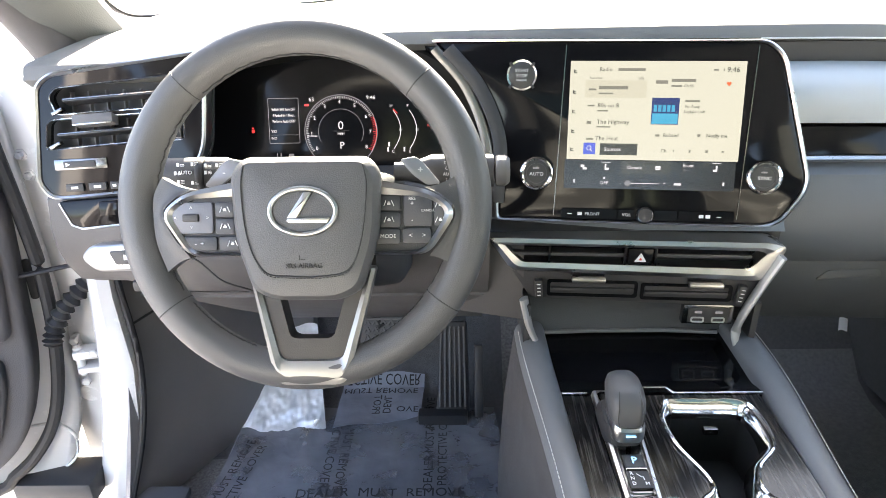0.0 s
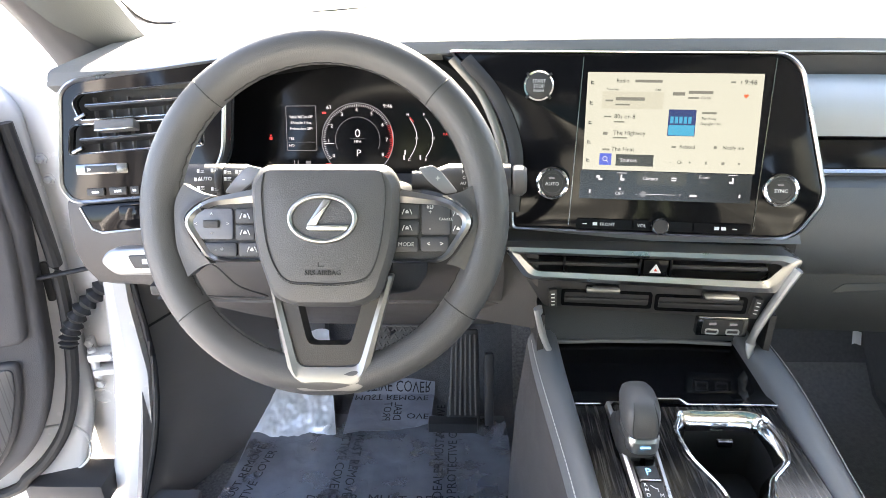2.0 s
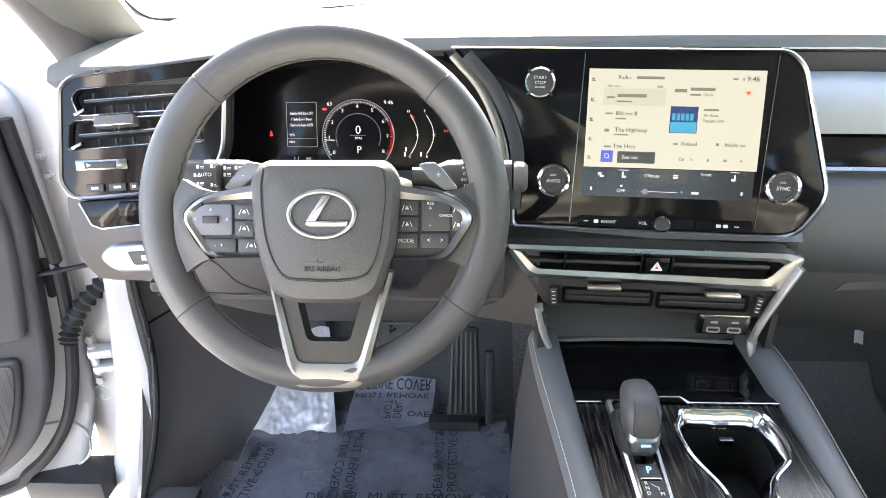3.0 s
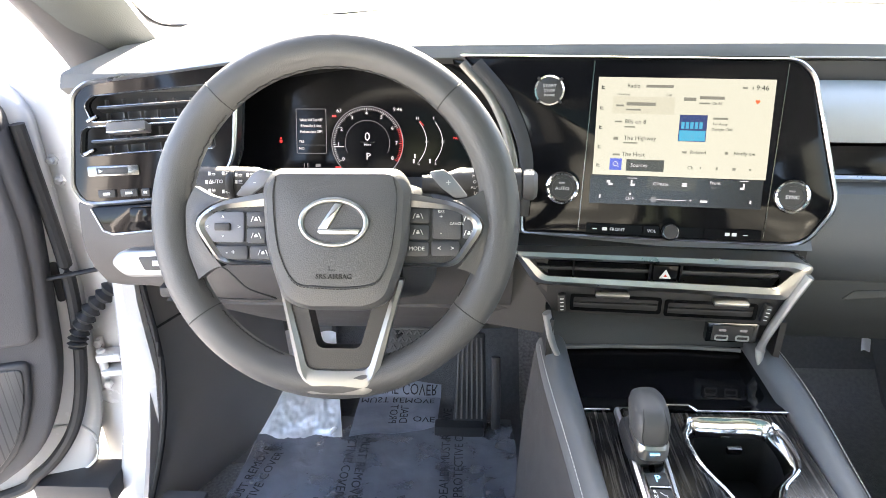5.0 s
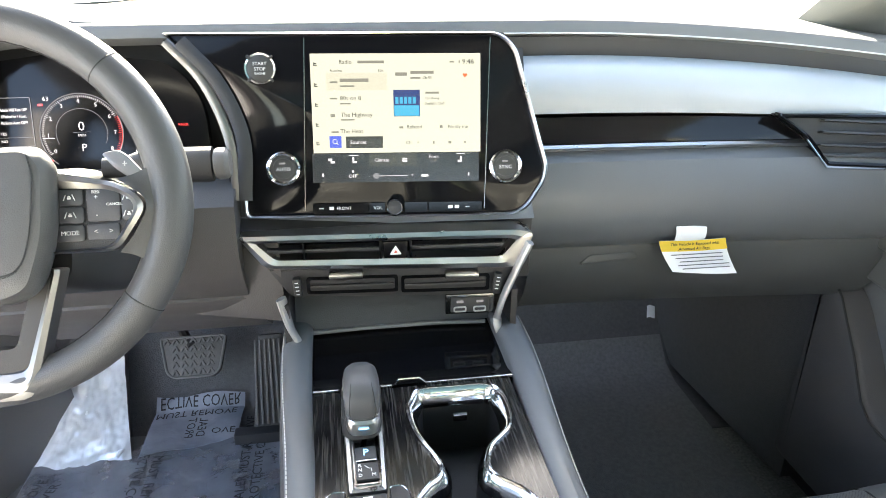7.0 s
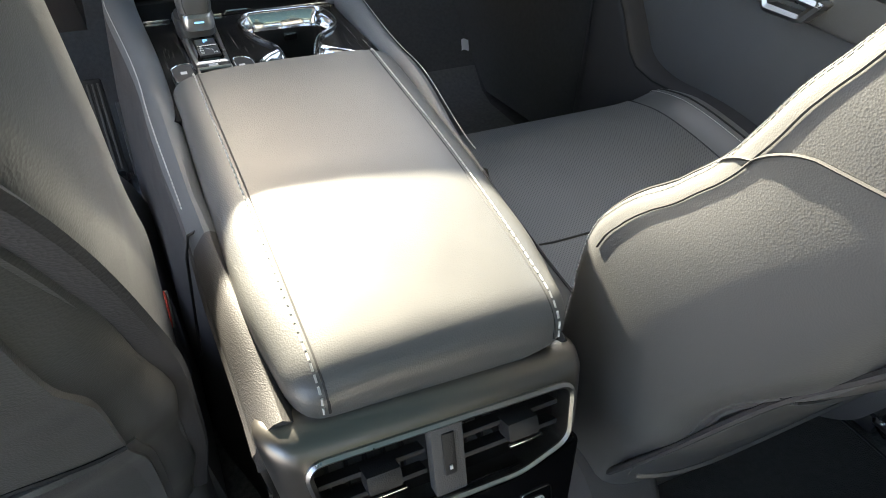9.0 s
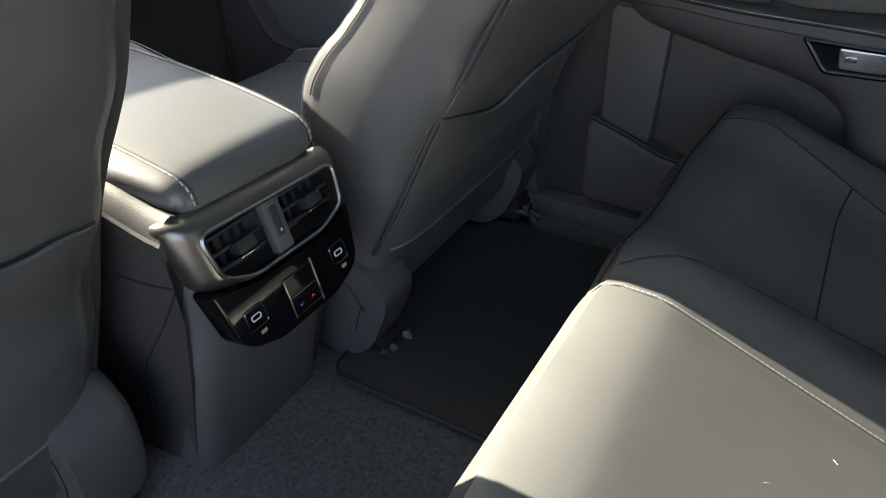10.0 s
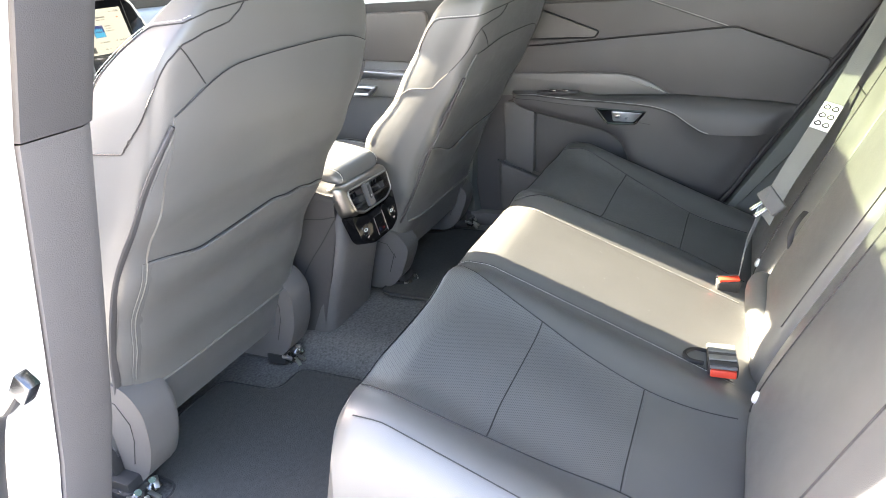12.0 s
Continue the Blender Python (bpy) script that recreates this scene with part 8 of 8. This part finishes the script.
# ---- driver footwell ----
dmat = thing("floor_mat", "blue-grey driver floor mat under clear printed film", "floor mat", (-0.43, 0.9, 0.345), group="floor mats")
part("carpet", sheet(lambda u, v: (-0.715 + 0.555 * u, 0.45 + 0.79 * v, floor_z(-0.7 + 0.54 * u, 0.45 + 0.79 * v) + 0.012), 12, 16, 0.009, (0, 0, -1)), MAT_BLUE, dmat)
film = thing("protective_film", "crinkled translucent film printed with removal notice over the mat", "plastic film", (-0.43, 1.0, 0.35))


def film_z(x, y):
    n = noise.noise(Vector((x * 14, y * 14, 0.3))) * 0.004 + noise.noise(Vector((x * 45, y * 38, 2.0))) * 0.0016
    return floor_z(x, y) + 0.019 + n


part("sheet", sheet(lambda u, v: (-0.72 + 0.565 * u + 0.012 * math.sin(9 * v), 0.47 + 0.80 * v, film_z(-0.72 + 0.565 * u, 0.47 + 0.80 * v)), 70, 90, 0.0006, (0, 0, -1)), FILM, film)


def print_on(body, x, y, rz, size=0.029, up=0.004, mirror=False):
    """Black print laid on the film, following the floor's slope."""
    tx = lettering(body, size, Matrix.Diagonal((-1 if mirror else 1, 1, 1, 1)) @ pose(0, 0, 0), 0.0001)
    bmesh.ops.rotate(tx, cent=(0, 0, 0), matrix=Matrix.Rotation(radians(rz), 3, "Z"), verts=tx.verts)
    for v in tx.verts:
        px, py = v.co.x + x, v.co.y + y
        v.co = Vector((px, py, film_z(px, py) + up + v.co.z))
    part("print", tx, INK, film)


for body, x, y, rz, size in (("DEALER  MUST  REMOVE", -0.385, 1.014, 0, 0.030), ("DEALER MUST REMOVE", -0.292, 1.160, 90, 0.027), ("PROTECTIVE COVER", -0.264, 1.155, 90, 0.027),
                             ("DEALER MUST REMOVE", -0.468, 1.160, -91, 0.027), ("PROTECTIVE COVER", -0.497, 1.150, -91, 0.027), ("DEALER MUST REMOVE", -0.696, 1.03, 80, 0.026), ("PROTECTIVE COVER", -0.666, 1.03, 80, 0.026)):
    print_on(body, x, y, rz, size)
flap = part("folded_flap", sheet(lambda u, v: (-0.505 + 0.190 * u + 0.005 * v, 1.190 + 0.165 * v + 0.038 * u * (1 - v), film_z(-0.505 + 0.19 * u, 1.19 + 0.165 * v) + 0.010 + 0.004 * math.sin(7 * u + 3 * v)), 40, 30, 0.0006, (0, 0, -1)), FILM_PALE, film, "pale folded-back flap of film")
for body, x, y, rz in (("MUST REMOVE", -0.410, 1.312, 180), ("ECTIVE COVER", -0.405, 1.341, 180), ("DEAL", -0.392, 1.262, -90), ("PROT", -0.416, 1.262, -90), ("OVE", -0.345, 1.246, 180)):
    print_on(body, x, y, rz, 0.026, 0.018, True)
part("clip", tube([(-0.545, 1.205, 0.372), (-0.535, 1.20, 0.380), (-0.545, 1.19, 0.372)], 0.004, seg=6), WHITE_MARK, film)

brake = thing("brake_pedal", "grey rubber brake pedal with chevron tread", "pedal", (-0.39, 1.31, 0.47), group="pedals")
BP = basis((-0.398, 1.318, 0.512), (1, 0, 0), (0, 0.62, 0.80))
bo = rounded([(-0.070, 0.046), (0.070, 0.046), (0.056, -0.030), (0.042, -0.043), (-0.042, -0.043), (-0.056, -0.030)], 0.012)
part("pad", prism(bo, 0.012, BP, bevel=0.003), PEDAL_GREY, brake)
part("rim", frame_ring(bo, inset(bo, 0.005), 0.006, BP, front=0.003, crown=0.001), PEDAL_GREY, brake)
for i in range(7):
    for j in range(5):
        x, y = -0.054 + 0.018 * i, 0.034 - 0.0165 * j
        if abs(x) > 0.055 - 0.010 * j * 0.4:
            continue
        for g in (-1, 1):
            part("tread", placed(box(g * 0.0035, 0, 0.002, 0.0042, 0.013, 0.005, 0.001), BP @ pose(x, y, 0, 0, 0, g * 32)), PEDAL_GREY, brake)
part("arm", tube(smooth_path([(-0.40, 1.335, 0.53), (-0.43, 1.38, 0.55), (-0.455, 1.44, 0.58)], 8), 0.010, seg=8), RUBBER, brake)
gas = thing("accelerator_pedal", "long ribbed dark accelerator pedal hinged at the floor", "pedal", (-0.25, 1.24, 0.36), group="pedals")
GP = basis((-0.240, 1.272, 0.452), (1, 0.0, 0.0), (0.13, 0.42, 0.90))
go = rounded([(-0.042, -0.105), (0.036, -0.105), (0.030, 0.112), (-0.020, 0.112)], 0.006)
part("pad", prism(go, 0.015, GP, bevel=0.003), DARK_PLASTIC, gas)
for k in range(6):
    part("rib", placed(box(0, 0.012, 0.0015, 0.0042, 0.18, 0.004, 0.001), GP @ pose(-0.030 + 0.0108 * k, 0.0, 0.001, 0, 0, -1.5 + 0.5 * k)), PEDAL_GREY, gas)
part("foot", box(-0.265, 1.228, 0.362, 0.11, 0.03, 0.03, 0.006), DARK_PLASTIC, gas)
part("guard", placed(box(0.055, -0.02, -0.004, 0.020, 0.16, 0.03, 0.005), GP), DARK_PLASTIC, gas)
rest = thing("footrest", "plastic footrest half wrapped in crumpled clear film", "footrest", (-0.62, 1.3, 0.36))
FR = basis((-0.620, 1.315, 0.430), (1, 0, 0), (0, 0.80, 0.60))
part("plate", prism(rounded([(-0.086, -0.17), (0.092, -0.17), (0.036, 0.197), (-0.056, 0.197)], 0.014), 0.05, FR, bevel=0.006), PEDAL_GREY, rest)
for k in range(3):
    part("groove", placed(box(0, 0, 0.0006, 0.050 - 0.006 * k, 0.0022, 0.001, 0), FR @ pose(-0.022 + 0.022 * k, 0.140 + 0.014 * k, 0, 0, 0, -40)), SEAM, rest)


def foil(u, v):
    y = -0.176 + 0.281 * v + 0.006 * math.sin(9 * u)
    x = (-0.092 + 0.014 * v) * (1 - u) + (0.104 - 0.046 * v) * u
    n = noise.noise(Vector((x * 34, y * 30, 1))) * 0.005 + noise.noise(Vector((x * 95, y * 80, 5))) * 0.0022
    return FR @ Vector((x, y, 0.008 + n))


part("film_wrap", sheet(foil, 60, 70, 0.0006, (0, 0.3, -1)), FOIL, rest, "shiny crumpled film")

# passenger footwell
solo("trim", sheet(lambda u, v: (0.19 + 0.57 * u, 1.02 + 0.40 * v, 0.80 + 0.05 * math.sin(3 * u) * (1 - v) + 0.02 * v), 8, 6, 0.02, (0, 0, 1)), DARK_PLASTIC, "black lower closing panel of the dashboard", "trim")
pmat = thing("floor_mat", "black front passenger carpet mat", "floor mat", (0.45, 0.9, 0.345), group="floor mats")
part("carpet", sheet(lambda u, v: (0.19 + 0.52 * u, 0.45 + 0.95 * v, floor_z(0.19 + 0.52 * u, 0.45 + 0.95 * v) + 0.012), 12, 18, 0.009, (0, 0, -1)), CARPET, pmat)
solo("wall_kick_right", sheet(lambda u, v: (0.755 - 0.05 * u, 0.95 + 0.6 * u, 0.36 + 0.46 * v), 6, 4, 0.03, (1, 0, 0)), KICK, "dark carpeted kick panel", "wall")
scrap = thing("paper_scrap", "small torn white paper scrap on the carpet", "scrap", (0.69, 1.43, 0.45))
part("scrap", sheet(lambda u, v: (0.682 + 0.022 * u + 0.008 * v, 1.425 + 0.022 * v, floor_z(0.7, 1.425 + 0.022 * v) + 0.022 + 0.003 * math.sin(5 * u)), 4, 4, 0.0006, (0, 0, -1)), PAPER, scrap)

# ---- left front: kick panel, door jamb, open door ----
solo("trim", sheet(lambda u, v: (-0.800 - 0.05 * (1 - v) ** 2 * (1 - u) + (0.125 + 0.03 * (1 - v)) * u, 1.035 - 0.09 * (1 - v) ** 1.5 * (1 - u) + 0.28 * u, 0.34 + 0.54 * v), 14, 14, 0.03, (-0.6, 0.8, 0)), KICK_TRIM, "grey moulded kick panel beside the footrest", "trim")
solo("trim", tube([(-0.797 + 0.124 * k / 10, 1.028 + 0.28 * k / 10, 0.733) for k in range(11)], 0.0022, seg=6), SEAM, "dark joint across the kick panel", "trim")
solo("trim", tube(smooth_path([(-0.795, 1.028, 0.90), (-0.790, 1.022, 0.80), (-0.787, 1.018, 0.66), (-0.806, 1.00, 0.52), (-0.845, 0.96, 0.37)], 20), 0.006, seg=8), RUBBER, "black seal along the kick panel", "seal")
solo("jamb_white", loft([[(xl, 1.035, z), (xl - 0.005, 1.02, z), (xl + 0.006, 1.008, z), ((xl + xr) / 2, 1.0, z), (xr - 0.004, 1.008, z), (xr, 1.03, z)] for z, xl, xr in ((0.30, -0.94, -0.86), (0.42, -0.91, -0.838), (0.52, -0.885, -0.810), (0.66, -0.856, -0.791), (0.80, -0.838, -0.794), (0.95, -0.822, -0.784), (1.15, -0.82, -0.775))]), WHITE_PAINT, "white painted door frame", "jamb")
solo("wall_hinge_pillar", sheet(lambda u, v: (-0.975 + 0.16 * u, 1.085 - 0.02 * math.sin(math.pi * u), 0.28 + 0.87 * v), 8, 14, 0.03, (0, 1, 0)), WHITE_PAINT, "white painted hinge pillar", "wall")
for x, z, q in ((-0.910, 0.790, 0.016), (-0.905, 0.700, 0.014), (-0.930, 0.560, 0.018), (-0.905, 0.945, 0.015)):
    solo("trim", lathe([(q, -0.001), (q, 0.0015), (q * 0.85, 0.003), (q * 0.70, 0.0012), (0.001, 0.0008)], 24, pose(x, 1.070, z, 90, 0, 0)), WHITE_PAINT, "round pressing in the white hinge pillar", "pressing")
for x, z in ((-0.911, 0.996), (-0.915, 1.03)):
    solo("trim", lathe([(0.010, 0.0), (0.010, 0.004), (0.0065, 0.005), (0.0065, 0.012), (0.004, 0.014), (0.0005, 0.014)], 6, pose(x, 1.068, z, 90, 0, 0)), WHITE_PAINT, "white painted hinge bolt on the pillar", "bolt")
bell = thing("cable_bellows", "black ribbed rubber cable bellows between body and door", "bellows", (-0.88, 1.03, 0.76))
path = smooth_path([(-0.835, 1.05, 0.835), (-0.862, 1.035, 0.805), (-0.892, 1.02, 0.775), (-0.912, 1.01, 0.74), (-0.918, 1.0, 0.715)], 44)
part("ribs", tube(path, lambda t: 0.0135 + 0.0032 * math.sin(2 * math.pi * 11 * t), seg=14), RUBBER, bell)
check = thing("door_check", "black door check arm", "door check", (-0.87, 1.03, 0.85))
part("arm", tube([(-0.935, 1.0, 0.848), (-0.86, 1.03, 0.853), (-0.80, 1.06, 0.860)], 0.006, seg=8, flat=0.6), RUBBER, check)
fd = thing("driver_door", "opened white driver door with grey trim, speaker and black seal", "car door", (-0.95, 1.02, 0.4), group="doors")
LD = basis((-0.925, 1.02, 0.0), (0.94, 0.34, 0), (0, 0, 1))


def ldoor(pts, r, front, depth, mat, name, label="", bevel=0.006, parent=None):
    return part(name, prism(rounded(pts, r), depth, LD, bevel=bevel, seg=3, front=front), mat, parent or fd, label)


hinge = part("hinge", box(-0.915, 1.062, 0.660, 0.010, 0.012, 0.075, 0.003), WHITE_PAINT, fd, "white painted lower door hinge")
part("bracket", placed(box(0, 0, 0, 0.055, 0.030, 0.016, 0.004), pose(-0.885, 1.045, 0.672, 0, 0, 12)), WHITE_PAINT, hinge)
part("lower_bracket", placed(box(0, 0, 0, 0.045, 0.030, 0.012, 0.004), pose(-0.888, 1.045, 0.640, 0, 0, 12)), WHITE_PAINT, hinge)
part("pin", lathe([(0.006, -0.03), (0.008, -0.028), (0.008, 0.028), (0.006, 0.03)], 16, pose(-0.905, 1.04, 0.655)), WHITE_PAINT, hinge)
for x, z in ((-0.872, 0.676), (-0.915, 0.688), (-0.915, 0.600)):
    part("bolt", lathe([(0.0085, 0.0), (0.0085, 0.006), (0.006, 0.008), (0.001, 0.0082)], 6, pose(x, 1.036 if x > -0.9 else 1.055, z, 90, 0, 0)), WHITE_PAINT, hinge)
ldoor([(-0.98, 0.25), (-0.16, 0.27), (-0.06, 0.36), (0.0, 0.55), (0.018, 0.80), (0.015, 1.12), (-0.05, 1.18), (-0.98, 1.20)], [0.05, 0.08, 0.06, 0.06, 0.05, 0.03, 0.03, 0.03], -0.015, 0.10, WHITE_PAINT, "shell", "white painted door shell", 0.015)
part("door_seal", tube([LD @ Vector(p) for p in smooth_path([(0.0, 1.10, 0.0), (0.011, 0.90, 0.0), (0.0095, 0.80, 0.0), (-0.002, 0.70, 0.0), (-0.022, 0.606, 0.0), (-0.049, 0.536, 0.0), (-0.089, 0.480, 0.0), (-0.130, 0.446, 0.0), (-0.19, 0.415, 0.0), (-0.5, 0.39, 0.0)], 48)], 0.011, seg=10), RUBBER, fd, "black rubber door seal")
ldoor([(-0.96, 0.43), (-0.19, 0.455), (-0.1126, 0.505), (-0.0726, 0.558), (-0.0445, 0.637), (-0.030, 0.704), (-0.013, 0.873), (-0.006, 0.95), (-0.014, 1.12), (-0.96, 1.15)], 0.03, 0.035, 0.05, DARK_PILLAR, "trim_panel", "grey door trim", 0.012)
ldoor([(-0.90, 0.755), (-0.048, 0.747), (-0.030, 0.87), (-0.024, 0.95), (-0.03, 1.06), (-0.90, 1.10)], 0.02, 0.050, 0.03, DARK_PILLAR, "upper_trim", "", 0.012)
spk = ldoor([(-0.36, 0.47), (-0.19, 0.482), (-0.148, 0.514), (-0.110, 0.566), (-0.079, 0.654), (-0.070, 0.715), (-0.36, 0.725)], [0.04, 0.03, 0.03, 0.03, 0.03, 0.015, 0.03], 0.046, 0.02, DARK_PLASTIC, "speaker_frame")
ldoor([(-0.35, 0.48), (-0.192, 0.492), (-0.156, 0.520), (-0.119, 0.570), (-0.089, 0.655), (-0.081, 0.706), (-0.35, 0.716)], [0.04, 0.03, 0.03, 0.03, 0.03, 0.012, 0.03], 0.049, 0.02, GRILLE, "speaker_grille", "perforated speaker grille", 0.002, spk)
ldoor([(-0.018, 0.790), (-0.005, 0.790), (-0.003, 0.864), (-0.016, 0.864)], 0.006, -0.011, 0.01, RUBBER, "check_plug", "black rubber plug around the check arm", 0.002)
part("pressing", tube([LD @ Vector((u, v, -0.0155)) for u, v, _ in smooth_path([(-0.20, 0.535, 0), (-0.06, 0.535, 0), (-0.038, 0.526, 0), (-0.022, 0.490, 0), (-0.036, 0.440, 0), (-0.10, 0.412, 0), (-0.20, 0.400, 0)], 30)], 0.0045, seg=8, flat=0.6), WHITE_PAINT, fd, "pressed line in the white door shell")
ldoor([(-0.20, 1.13), (-0.02, 1.06), (-0.01, 1.12), (-0.12, 1.26)], 0.02, 0.03, 0.04, DARK_PLASTIC, "mirror_corner", "black mirror corner")
solo("trim", tube(smooth_path([(-0.79, 1.06, 1.14), (-0.787, 1.02, 1.20), (-0.787, 0.95, 1.275), (-0.765, 0.82, 1.36), (-0.70, 0.6, 1.47)], 16), 0.034, seg=12), PLASTIC, "grey foot of the windscreen pillar", "trim")
solo("sill_front", box(-0.985, 1.005, 0.405, 0.15, 0.08, 0.05, 0.012), DARK_PLASTIC, "dark plastic corner of the door sill", "sill")
